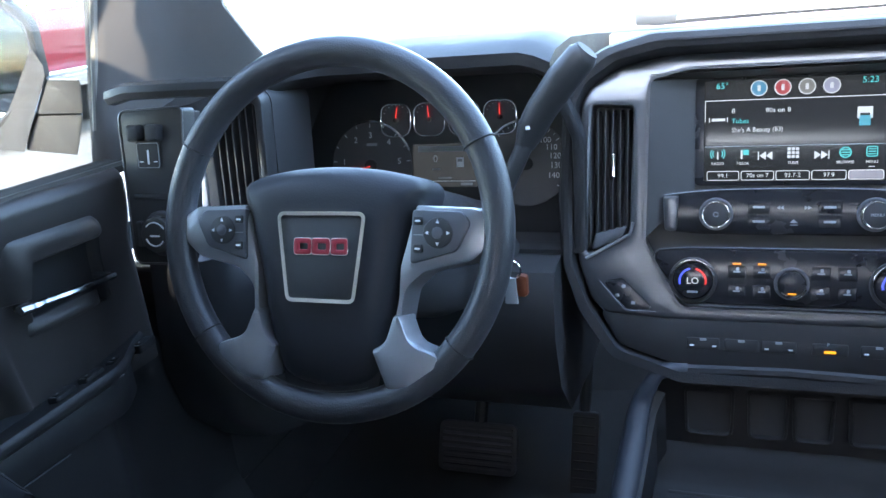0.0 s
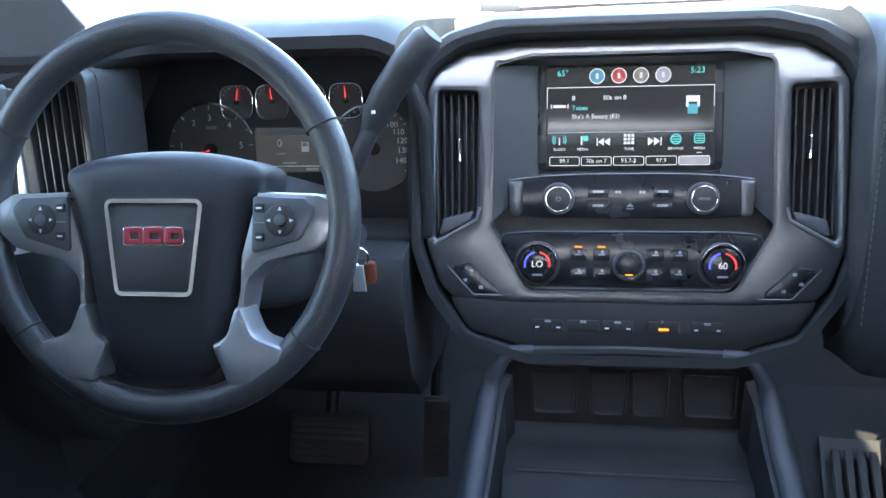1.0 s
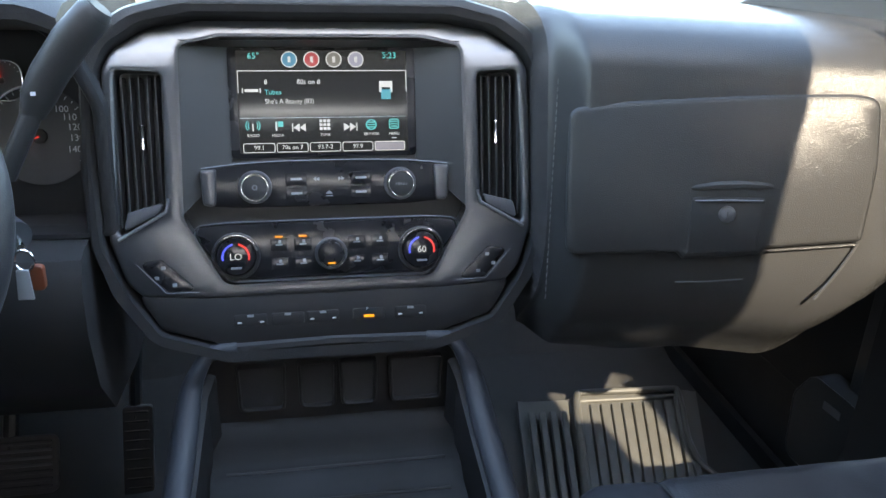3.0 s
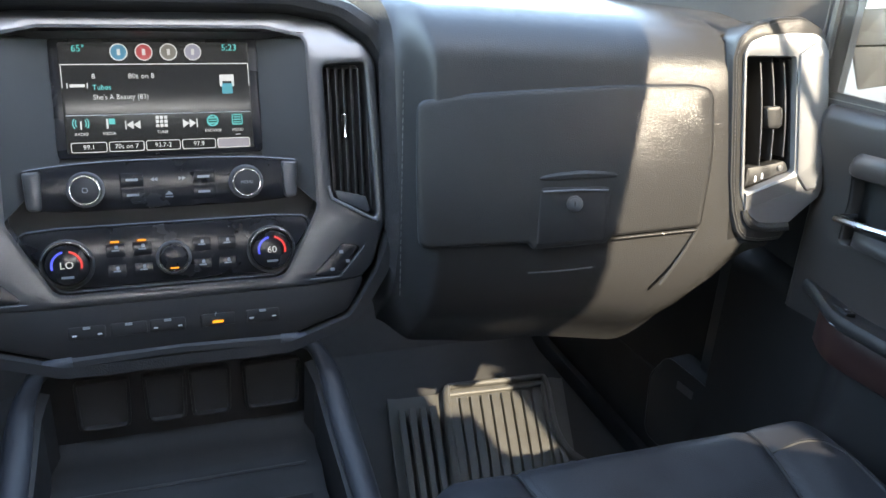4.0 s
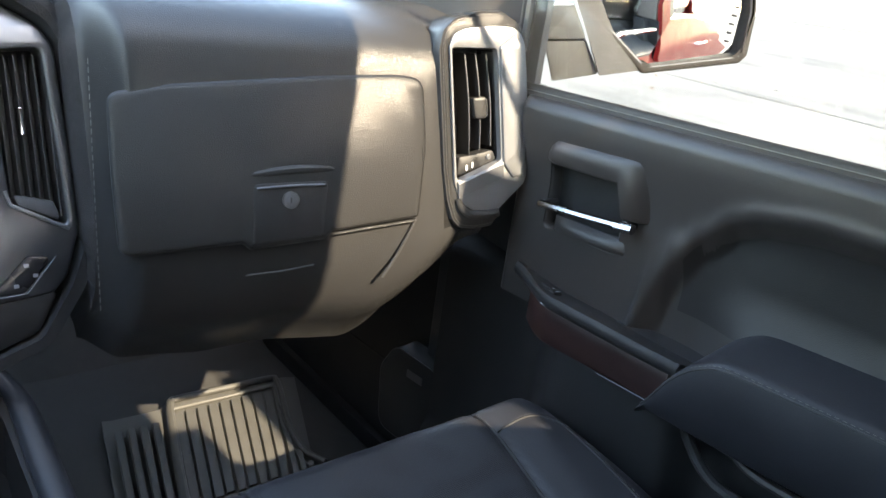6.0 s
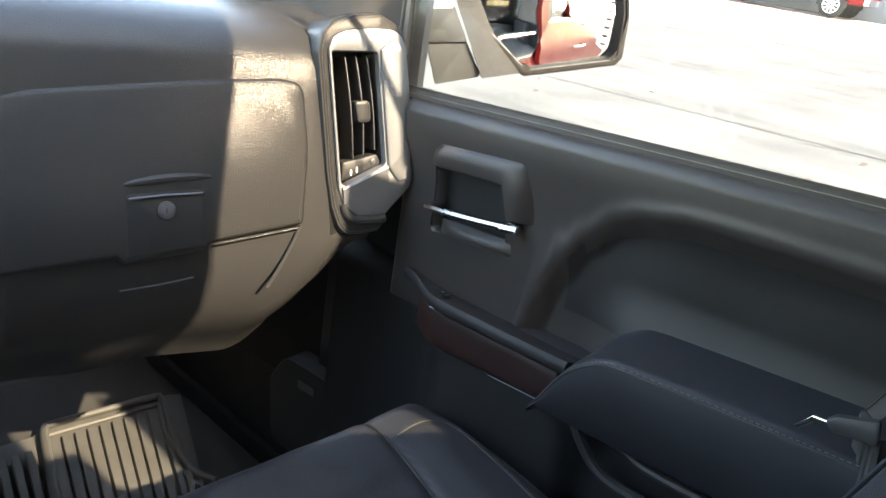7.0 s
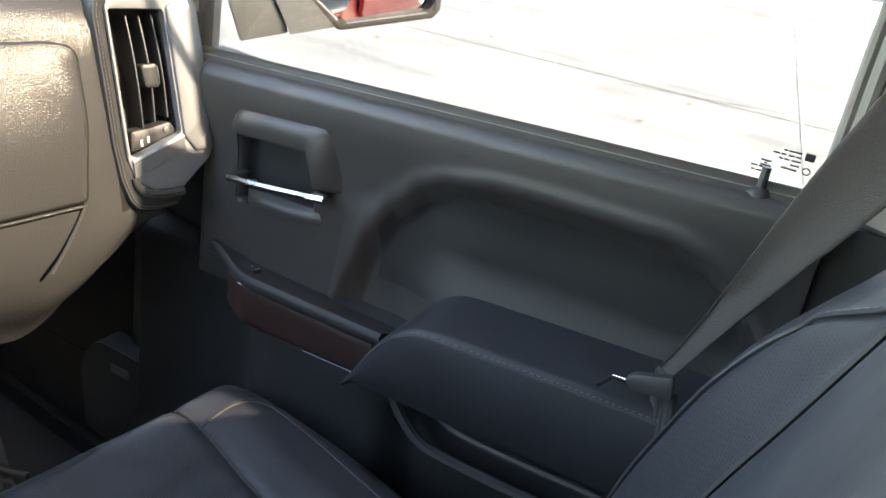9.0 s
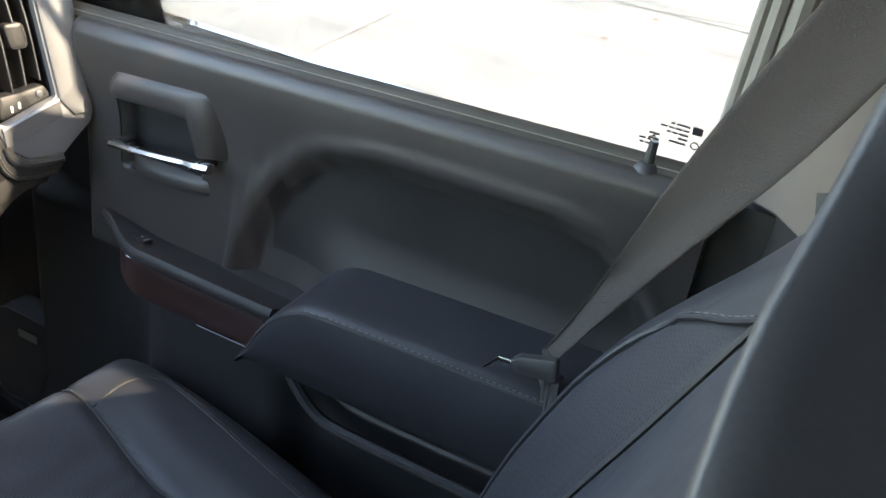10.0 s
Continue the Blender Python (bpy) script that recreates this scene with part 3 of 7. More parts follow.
for x, y, w in ((-0.038, -0.131, 0.022), (-0.038, -0.1485, 0.022), (0.041, -0.1485, 0.022), (0.041, -0.131, 0.022)):
    key = part("radio_key", plate(oblong(x, y, 0.026, 0.0155, 0.002), 0.02, 0.0226, STACK, (), 0.0005), GLOSSY, radio)
    bar(x, y, w * 0.62, 0.0028, DIMINK, "marking", d=0.0230, parent=key)
for s in (-1, 1):
    for k in (0, 1):
        x = 0.0015 + s * (0.0115 + 0.004 * k)
        part("marking", plate([Vector((x + s * 0.004, -0.1315)), Vector((x, -0.129)), Vector((x, -0.134))], 0.02, 0.0226, STACK, (), 0.0), DIMINK, radio)
part("marking", plate([Vector((-0.003, -0.150)), Vector((0.006, -0.150)), Vector((0.0015, -0.1455))], 0.02, 0.0226, STACK, (), 0.0), DIMINK, radio)
bar(0.0015, -0.1525, 0.009, 0.001, DIMINK, "marking", d=0.0226, parent=radio)

# climate panel
hv = rounded(mirrored([(0.12, -0.183, 0.01), (0.158, -0.186, 0.01), (0.162, -0.2, 0.01), (0.122, -0.252, 0.014)]), 0.012, 6)
climate = part("climate_panel", plate(hv, -0.004, 0.026, STACK, (), 0.004), GLOSSY, stack, "gloss black climate control panel")
lip = [STACK @ Vector((p.x, p.y, 0.0265)) for p in inset(hv, 0.002)]
part("edge_line", tube(lip, 0.0008, 6, closed=True), GREYTRIM, climate)
for s, t in ((-1, "LO"), (1, "60")):
    cx, cy = s * 0.1136, -0.2225
    dial = part("dial", plate(disc(cx, cy, 0.0235, 40), 0.02, 0.034, STACK, (), 0.003), GLOSSY, climate, "temperature dial")
    part("dial_ring", plate(arc_band(cx, cy, 0.0255, 0.0275, 15, 165, 24), 0.022, 0.035, STACK, (), 0.0006), CHROME, dial, "bright arc")
    part("dial_skirt", plate(disc(cx, cy, 0.029, 40), 0.02, 0.028, STACK, [disc(cx, cy, 0.0245, 40)], 0.002), HARD, dial)
    part("cold_arc", plate(arc_band(cx, cy, 0.0145, 0.0168, 102, 195, 14), 0.03, 0.0346, STACK, (), 0.0), LAMP_BLUE, dial, "lit blue arc")
    part("hot_arc", plate(arc_band(cx, cy, 0.0145, 0.0168, -15, 78, 14), 0.03, 0.0346, STACK, (), 0.0), LAMP_RED, dial, "lit red arc")
    words(t, on(STACK, cx, cy, 0.0346), 0.0115, LAMP_WHITE, dial)
    bar(cx, cy - 0.0135, 0.013, 0.0026, DIMINK, d=0.0346, parent=dial)
fan = knob(0.0008, -0.2235, 0.0155, 0.024, 0.036, STACK, climate, ring=False, name="fan_knob", mat=GLOSSY)
part("knob_ring", plate(arc_band(0.0008, -0.2235, 0.0158, 0.0172, 200, 340, 20), 0.03, 0.0366, STACK, (), 0.0), CHROME, fan)
bar(0.0008, -0.2345, 0.0095, 0.0016, LAMP_AMBER, "indicator", d=0.0366, parent=fan)
for x in (-0.062, -0.033, 0.033, 0.062):
    for y in (-0.2105, -0.2345):
        key = part("climate_key", plate(oblong(x, y, 0.021, 0.016, 0.002), 0.024, 0.0266, STACK, (), 0.0005), GLOSSY, climate)
        bar(x, y, 0.0085, 0.0016, DIMINK, d=0.0270, parent=key)
        bar(x + 0.001, y + 0.0036, 0.0036, 0.004, DIMINK, d=0.0270, parent=key)
for x in (-0.062, -0.033):
    bar(x, -0.2005, 0.0095, 0.002, LAMP_AMBER, "indicator", d=0.0272, parent=climate)

# seat heater switches
for s in (-1, 1):
    sw = rounded([(s * 0.2, -0.222, 0.006), (s * 0.226, -0.226, 0.006), (s * 0.195, -0.262, 0.008), (s * 0.158, -0.262, 0.006)], 0.006)
    heater = part("heater_switch", plate(sw, 0.02, 0.0335, STACK, (), 0.002), GLOSSY, stack, "black seat heater switch")
    part("edge_line", tube([STACK @ Vector((s * x, y, 0.034)) for x, y in ((0.158, -0.2632), (0.196, -0.2628), (0.2285, -0.2262))], 0.0007, 6), BEZEL, heater)
    for x, y in ((0.198, -0.232), (0.206, -0.244), (0.186, -0.253)):
        bar(s * x, y, 0.005, 0.004, DIMINK, d=0.0341, parent=heater)

# vents with vertical slats, thumb tab and shutter wheel
for s in (-1, 1):
    loop = [Vector((s * p.x, p.y)) for p in vent_r]
    vent = part("air_vent", plate(loop if s > 0 else list(reversed(loop)), -0.012, -0.008, STACK, (), 0.0), MATTE, stack, "black air vent")
    for i in range(6):
        x = s * (0.194 + 0.0094 * i)
        bot = -0.158 - 0.0052 * i
        slat = [[STACK @ Vector((x + dx, y, d)) for dx, d in ((-0.0009, 0.004), (0.0009, 0.004), (0.0009 + 0.002 * s, 0.019), (-0.0009 + 0.002 * s, 0.019))] for y in (-0.008, bot)]
        part("slat", loft(slat), HARD, vent, flat=True)
    part("tab", plate(oblong(s * 0.2135, -0.078, 0.0048, 0.03, 0.002), 0.016, 0.025, STACK, (), 0.0015), CHROME, vent, "chrome thumb tab")
    wheel_box = rounded([(s * 0.195, -0.155, 0.006), (s * 0.236, -0.166, 0.006), (s * 0.243, -0.19, 0.006), (s * 0.2, -0.168, 0.006)], 0.005)
    part("shutter_wheel", plate(wheel_box, 0.0, 0.022, STACK, (), 0.002), GREYTRIM, vent)
    part("vent_lip", tube([STACK @ Vector((s * x, y, 0.0315)) for x, y in ((0.187, -0.15), (0.191, -0.1655), (0.2465, -0.1975))], 0.0022, 6), SILVER, vent)

# lower button row
for i, (x, kind) in enumerate(((-0.1, 1), (-0.055, 0), (-0.012, 1), (0.045, 2), (0.098, 1))):
    key = part("row_button", plate(oblong(x, -0.302, 0.04, 0.015, 0.003), 0.02, 0.0295, STACK, (), 0.0008), LOWER, stack)
    if kind == 2:
        bar(x, -0.3045, 0.013, 0.003, LAMP_AMBER, "indicator", d=0.0300, parent=key)
        words("P", on(STACK, x - 0.002, -0.2955, 0.0298), 0.006, DIMINK, key)
    else:
        bar(x, -0.2965, 0.008, 0.003, DIMINK, d=0.0300, parent=key)
    if kind == 1:
        for dx in (-0.0135, 0.0135):
            bar(x + dx, -0.3045, 0.005, 0.0018, WHITEINK, d=0.0300, parent=key)

# ---- dashboard, passenger side ----
def face_y(x):
    return -0.165 - 0.364 * (x - 0.3)


def behind_pod(x):
    """The face falls back where the vent pod is let into it."""
    return 0.075 * smooth(0.597, 0.610, x)


def pass_section(x):
    f = face_y(x) + 0.055 * (1 - smooth(0.258, 0.288, x)) - 0.005 * (1 - smooth(0.288, 0.34, x))
    k = 0.100 * smooth(0.53, 0.66, x) + 0.015 * smooth(0.36, 0.46, x)
    g, h = f + behind_pod(x), f + 0.2 * behind_pod(x)
    f += 0.018 * smooth(0.575, 0.635, x)
    return [(0.47, 1.385), (0.27, 1.412), (0.06, 1.428), (h + 0.13, 1.438), (h + 0.085, 1.434), (h + 0.045, 1.423), ((g + h) / 2 + 0.020, 1.408), (g + 0.006, 1.388), (g - 0.001, 1.362),
            (g - 0.026, 1.262), (g * 0.8 + f * 0.2 - 0.029, 1.25), (f - 0.041, 1.2 + 0.1 * k), (f - 0.044, 1.165 + 0.4 * k), (f - 0.034, 1.115 + 0.7 * k), (f - 0.016, 1.08 + k),
            (f + 0.012, 1.053 + k), (f + 0.040, 1.025 + k), (f + 0.050, 1.010 + k), (f + 0.062, 1.024 + k), (0.2, 1.10 + 0.5 * k), (0.47, 1.08)]


dash = thing("dashboard", "dark grained soft-touch dashboard with a glove box", "dashboard", at=(0.45, 0.1, 1.0))
xs = [0.258 + 0.003 * i for i in range(10)] + [0.288 + (0.652 - 0.288) * i / 34 for i in range(35)]
part("passenger_pad", loft([[(x, y, z) for y, z in pass_section(x)] for x in xs]), DASH, dash, "grained soft dash pad", angle=40)

GLOVE = tilted(0.3, -0.165, 1.35, 15, -20) @ Matrix.Translation((0, 0, -0.0015))
gl_out = rounded([(-0.0325, -0.0125, 0.014), (0.0229, -0.0010, 0.3), (0.0975, 0.0078, 0.3), (0.1814, 0.0174, 0.3), (0.263, 0.0238, 0.05), (0.2925, 0.0215, 0.026), (0.2995, -0.052, 0.2), (0.2937, -0.1311, 0.006), (0.1952, -0.148, 0.004), (0.1879, -0.1569, 0.004), (0.1087, -0.1689, 0.004), (0.1012, -0.1616, 0.004), (-0.0215, -0.1765, 0.014), (-0.0283, -0.0937, 0.3)], 0.01, 6)
part("groove", plate(inset(gl_out, -0.0065), -0.02, 0.0058, GLOVE, (), 0.0), MATTE, dash)
gasket = [GLOVE @ Vector((p.x, p.y, 0.0045)) for p in inset(gl_out, -0.0034)]
part("gasket", tube(gasket, 0.0046, 8, closed=True), LOWER, dash, "dark shut line")
glove = part("glove_box_door", plate(gl_out, -0.01, 0.0110, GLOVE, (), 0.006), DASH, dash, "grained glove box door")
band = []
for n, p in enumerate(inset(gl_out, -0.001)):
    q, v = inset(gl_out, -0.0125)[n], 1 - smooth(0.0, -0.075, gl_out[n].y)
    if p.y > -0.075 and p.x > 0.0:
        w = 0.15 + 0.85 * v
        band.append([GLOVE @ Vector((p.x + (q.x - p.x) * w * e, p.y + (q.y - p.y) * w * e, d)) for e, d in ((0.0, 0.003), (0.45, 0.0085), (0.9, 0.0105), (1.15, 0.0095), (1.35, 0.002))])
part("groove_roll", loft(band), DASH, dash, "rolled edge above the glove box", angle=60)
# latch: a black pocket with a lip, a lock and a soft brow above it
latch = part("latch", plate(rounded([(0.1105, -0.0985, 0.006), (0.1895, -0.0925, 0.006), (0.1855, -0.1525, 0.004), (0.1104, -0.1627, 0.004)], 0.005), 0.0, 0.0118, GLOVE, (), 0.0015), LOWER, glove, "black latch handle")
brow = [GLOVE @ Vector((x, -0.0900 + 0.105 * (x - 0.105) + 0.003 * math.sin(math.pi * (x - 0.104) / 0.096), 0.0085)) for x in [0.104 + 0.008 * i for i in range(13)]]
part("latch_brow", tube(brow, [0.0015 + 0.0042 * math.sin(math.pi * i / 12) ** 0.5 for i in range(13)], 10), DASH, glove)
part("latch_lip", tube([GLOVE @ Vector(p) for p in ((0.1138, -0.1030, 0.0128), (0.150, -0.0990, 0.0132), (0.1857, -0.0970, 0.0128))], 0.0014, 6), GREYTRIM, latch)
lock = part("lock", plate(disc(0.1495, -0.1145, 0.0092, 28), 0.004, 0.0142, GLOVE, (), 0.001), BEZEL, latch, "round key lock")
part("lock_face", plate(disc(0.1495, -0.1145, 0.0066, 24), 0.006, 0.0148, GLOVE, (), 0.0005), GREYTRIM, lock)
part("keyhole", plate(oblong(0.1495, -0.1145, 0.0016, 0.0056, 0.0006, 2), 0.01, 0.0152, GLOVE, (), 0.0), MATTE, lock)
for a, b in (((0.1074, -0.1677), (0.1816, -0.1569)), ((0.1038, -0.1969), (0.1763, -0.186))):
    part("pocket_line", tube([GLOVE @ Vector((a[0], a[1], 0.0065)), GLOVE @ Vector(((a[0] + b[0]) / 2, (a[1] + b[1]) / 2 - 0.001, 0.0070)), GLOVE @ Vector((b[0], b[1], 0.0065))], 0.0010, 6), HARD, dash)
# seam of the lower closing panel, running down from the door's corner
seam = spline([GLOVE @ Vector(p) for p in ((0.2925, -0.1337, 0.0045), (0.2763, -0.1675, 0.0035), (0.2560, -0.2020, 0.0015))], 6)
part("seam", tube(seam, 0.0018, 6), MATTE, dash)
part("lower_edge", tube([GLOVE @ Vector((x, -0.1520 + 0.171 * (x - 0.197), 0.0062)) for x in (0.198, 0.25, 0.291)], 0.0013, 8), DASH, dash)
# stitched seam beside the stack
stitch = bmesh.new()
for k in range(30):
    p, q = [GLOVE @ Vector((-0.049 + 0.0003 * k, 0.02 - 0.0085 * k - e, 0.0035)) for e in (0.0, 0.0055)]
    tube([p, q], 0.0005, 4, bm=stitch)
part("stitching", stitch, THREAD, dash)

# ---- outer vents ----
def hole_of(f):
    return rounded([(f * x, y, r) for x, y, r in ((-0.0456, 0.0648, 0.004), (0.0113, 0.0671, 0.005), (0.0254, -0.0629, 0.008), (-0.0308, -0.088, 0.005))], 0.008, 5)


def outer_vent(mat4, flip, name_label):
    f = -1 if flip else 1
    pod = thing("side_vent", name_label, "air vent", "side vents", at=mat4.translation)
    fx = lambda pts: [(f * p[0], *p[1:]) for p in pts]
    ccw = lambda lp: lp if area(lp) > 0 else list(reversed(lp))
    # padded surround: a soft strip round the trim, rolling back into the dash at a stitched seam
    pad = ccw(rounded(fx([(-0.0625, 0.062, 0.03), (-0.0580, 0.085, 0.02), (-0.0430, 0.0995, 0.02), (-0.0155, 0.1085, 0.03), (0.016, 0.1120, 0.02), (0.040, 0.100, 0.01), (0.050, 0.082, 0.01), (0.058, 0.0148, 0.02), (0.060, -0.079, 0.01), (0.040, -0.1072, 0.01), (0.0300, -0.1200, 0.006), (0.0285, -0.1335, 0.006), (0.0200, -0.1440, 0.008), (-0.0039, -0.1475, 0.02), (-0.0240, -0.1460, 0.015), (-0.0350, -0.1350, 0.02), (-0.0435, -0.1112, 0.03), (-0.0498, -0.0743, 0.1), (-0.0532, -0.0349, 0.2)]), 0.02, 5))
    hole = ccw(hole_of(f))
    part("padding", plate(pad, -0.13, 0.0115, mat4, [hole_of(f)], 0.009), DASH, pod, "grained padded surround")
    trim = ccw(rounded(fx([(-0.0484, 0.0665, 0.004), (-0.0440, 0.0795, 0.012), (-0.0287, 0.0871, 0.03), (0.0031, 0.0918, 0.05), (0.0286, 0.0924, 0.02), (0.0405, 0.0868, 0.015), (0.0475, 0.0732, 0.03), (0.0554, 0.0148, 0.2), (0.0600, -0.0387, 0.1), (0.0606, -0.0797, 0.008), (0.0572, -0.090, 0.006), (0.0392, -0.1072, 0.01), (0.0249, -0.1216, 0.004), (-0.009, -0.1218, 0.012), (-0.0265, -0.1101, 0.012), (-0.0338, -0.0905, 0.004)]), 0.012, 5))
    part("trim", plate(trim, -0.03, 0.0140, mat4, [hole_of(f)], 0.0008), DARKSILVER, pod, "satin silver vent trim")
    # raised inner bezel: broad on the outer side, its lower edge slanting down to a facet
    face = [(0.0131, 0.0690), (0.0330, 0.0850), (0.0440, 0.0700), (0.0520, 0.0148), (0.0566, -0.0387), (0.0569, -0.0800), (0.0410, -0.0830), (0.0272, -0.0650)]
    part("trim_face", plate(ccw(rounded(fx([(*p, 0.004) for p in face]), 0.004, 4)), 0.004, 0.0185, mat4, (), 0.0035), DARKSILVER, pod, "raised satin silver face")
    lower = [[mat4 @ Vector((f * (x + dx), y + dy, d)) for dx, dy, d in ((0.0, 0.0015, 0.004), (0.0005, -0.0005, 0.0165), (0.001, -0.003, 0.0180), (0.003, -0.020, 0.0150), (0.004, -0.026, 0.004))] for x, y in ((-0.0308, -0.0880), (-0.012, -0.0797), (0.008, -0.0707), (0.0264, -0.0629))]
    part("lower_facet", loft(lower), DARKSILVER, pod, "slanting silver lower edge", angle=25)
    lip = spline([mat4 @ Vector((f * x, y, 0.0140)) for x, y in ((-0.0285, -0.108), (-0.0240, -0.1180), (-0.0126, -0.1262), (0.006, -0.1272), (0.0245, -0.1255))], 5)
    part("padded_lip", tube(lip, [0.0030 + 0.0026 * smooth(0, 8, i) for i in range(len(lip))], 10), DASH, pod, "padded lip under the trim")
    part("cavity", plate(inset(hole, -0.004), -0.06, -0.045, mat4, (), 0.0), MATTE, pod)
    for (xt, yt), (xm, ym), (xb, yb) in (((-0.0231, 0.0600), (-0.0162, 0.005), (-0.0104, -0.0580)), ((-0.0094, 0.0605), (-0.0016, 0.0056), (0.0025, -0.0510)), ((0.0044, 0.0605), (0.0117, 0.0061), (0.0165, -0.0460))):
        slat = []
        for p in spline([(xt, yt, 0), (xm, ym, 0), (xb, yb, 0)], 4):
            bow = 0.004 * math.cos(p.y * 24)
            slat.append([mat4 @ Vector((f * (p.x + dx), p.y, d + bow)) for dx, d in ((-0.0012, -0.034), (0.0012, -0.034), (0.0012, -0.003), (-0.0006, -0.0025))])
        blade = part("slat", loft(slat), HARD, pod)
        part("slat_edge", tube([r[3] + (r[2] - r[3]) * 0.5 for r in slat], 0.0009, 6), GREYTRIM, blade)
    tab = part("tab", plate(ccw(rounded(fx([(-0.0125, 0.0095, 0.004), (0.0060, 0.0122, 0.005), (0.0085, -0.0139, 0.005), (-0.0077, -0.0150, 0.005)]), 0.004)), -0.012, 0.0055, mat4, (), 0.003), HARD, pod, "dark thumb tab")
    part("tab_edge", tube([mat4 @ Vector((f * x, y, 0.0050)) for x, y in ((0.0052, 0.0090), (0.0066, 0.0), (0.0074, -0.0105))], 0.0010, 6), LEVERMAT, tab, "bright line along the tab edge")
    wheel = part("shutter_wheel", plate(ccw(rounded(fx([(-0.0260, -0.0600, 0.004), (-0.004, -0.0560, 0.01), (0.0185, -0.0500, 0.006), (0.0246, -0.0625, 0.004), (-0.0270, -0.0840, 0.003)]), 0.004)), -0.02, 0.0035, mat4, (), 0.003), HARD, pod, "dark shutter wheel")
    part("wheel_boss", plate(disc(f * 0.0125, -0.0590, 0.0036, 16), -0.01, 0.0055, mat4, (), 0.001), GREYTRIM, wheel)
    for x, y in ((-0.0150, -0.0725), (-0.0075, -0.0690)):
        part("marking", plate(oblong(f * x, y, 0.0022, 0.0070, 0.001, 2), -0.01, 0.0041, mat4, (), 0.0), WHITEINK, wheel)
    # seam line and pale stitches along the padded edge
    edge = [p for p in inset(pad, 0.0035) if f * p.x < 0.022]
    k0 = max(range(len(edge)), key=lambda i: (edge[i] - edge[i - 1]).length)
    edge = edge[k0:] + edge[:k0]
    pts = [mat4 @ Vector((p.x, p.y, 0.0092)) for p in edge]
    part("seam", tube(pts, 0.0009, 5), MATTE, pod)
    st = bmesh.new()
    edge = [p for p in inset(pad, 0.0062) if f * p.x < 0.022]
    edge = edge[k0:] + edge[:k0]
    pts = [mat4 @ Vector((p.x, p.y, 0.0112)) for p in edge]
    for a, b in zip(pts, pts[1:]):
        k = max(1, int((b - a).length / 0.0042))
        for j in range(k):
            tube([a.lerp(b, (j + 0.1) / k), a.lerp(b, (j + 0.75) / k)], 0.00042, 4, bm=st)
    part("stitching", st, THREAD, pod, "pale stitching")
    return pod


VENT_R = tilted(0.6461, -0.2866, 1.3446, 12, -16) @ Matrix.Scale(0.976, 4)
outer_vent(VENT_R, False, "silver-trimmed side air vent with stitched dark padding")

# ---- driver's side of the dashboard ----
drv = thing("driver_dashboard", "dark driver-side dashboard with instrument hood", "dashboard", at=(-0.48, 0.1, 1.0))


def drv_section(x):
    hump = 0.022 * smooth(-0.72, -0.62, x) * smooth(-0.25, -0.32, x)
    back = 0.14 * smooth(-0.58, -0.70, x)
    f = -0.10 - back
    return [(0.47, 1.385), (0.25, 1.412), (0.06, 1.425 + hump), (f + 0.05, 1.425 + hump), (f + 0.012, 1.415 + hump), (f + 0.012, 1.40 + hump),
            (f + 0.03, 1.39 + hump), (0.10, 1.38), (0.10, 1.15), (0.47, 1.15)]


xs = [-0.279 - (0.775 - 0.279) * i / 26 for i in range(27)]
part("driver_pad", loft([[(x, y, z) for y, z in drv_section(x)] for x in xs]), HOODMAT, drv, "grained soft dash pad", angle=40)

def knee_section(x):
    back = 0.14 * smooth(-0.58, -0.70, x)
    f = -0.10 - back
    top = 1.172 + 0.062 * smooth(-0.60, -0.66, x)
    return [(0.3, top - 0.002), (f - 0.01, top), (f - 0.03, top - 0.006), (f - 0.045, 1.14), (f - 0.05, 1.08), (f - 0.03, 1.0), (f + 0.03, 0.93), (0.1, 0.90), (0.3, 0.90)]


part("knee_panel", loft([[(x, y, z) for y, z in knee_section(x)] for x in xs]), HARD, drv, "hard black knee panel", angle=40)
# hood over the gauges
HOOD = tilted(-0.468, -0.05, 1.30, 8)
arch = rounded([(-0.232, -0.13, 0.01), (-0.232, 0.03, 0.05), (-0.185, 0.115, 0.07), (-0.06, 0.147, 0.1), (0.09, 0.147, 0.1), (0.185, 0.11, 0.06), (0.222, 0.02, 0.04), (0.222, -0.13, 0.01)], 0.03, 10)
mouth = rounded([(-0.214, -0.125, 0.01), (-0.214, 0.03, 0.04), (-0.172, 0.104, 0.06), (-0.056, 0.134, 0.1), (0.086, 0.134, 0.1), (0.170, 0.098, 0.05), (0.206, 0.02, 0.04), (0.206, -0.125, 0.01)], 0.03, 10)
part("gauge_hood", plate(arch, -0.12, 0.015, HOOD, [mouth], 0.005), HOODMAT, drv, "dark grained instrument hood")

cluster = thing("instrument_cluster", "round gauges with chrome rings and a small grey display", "instrument cluster", at=(-0.465, 0.03, 1.2))
CL = tilted(-0.465, 0.03, 1.29, 12)
part("panel", plate(oblong(0, 0.0, 0.44, 0.26, 0.03), -0.02, 0.0, CL), HARD, cluster)


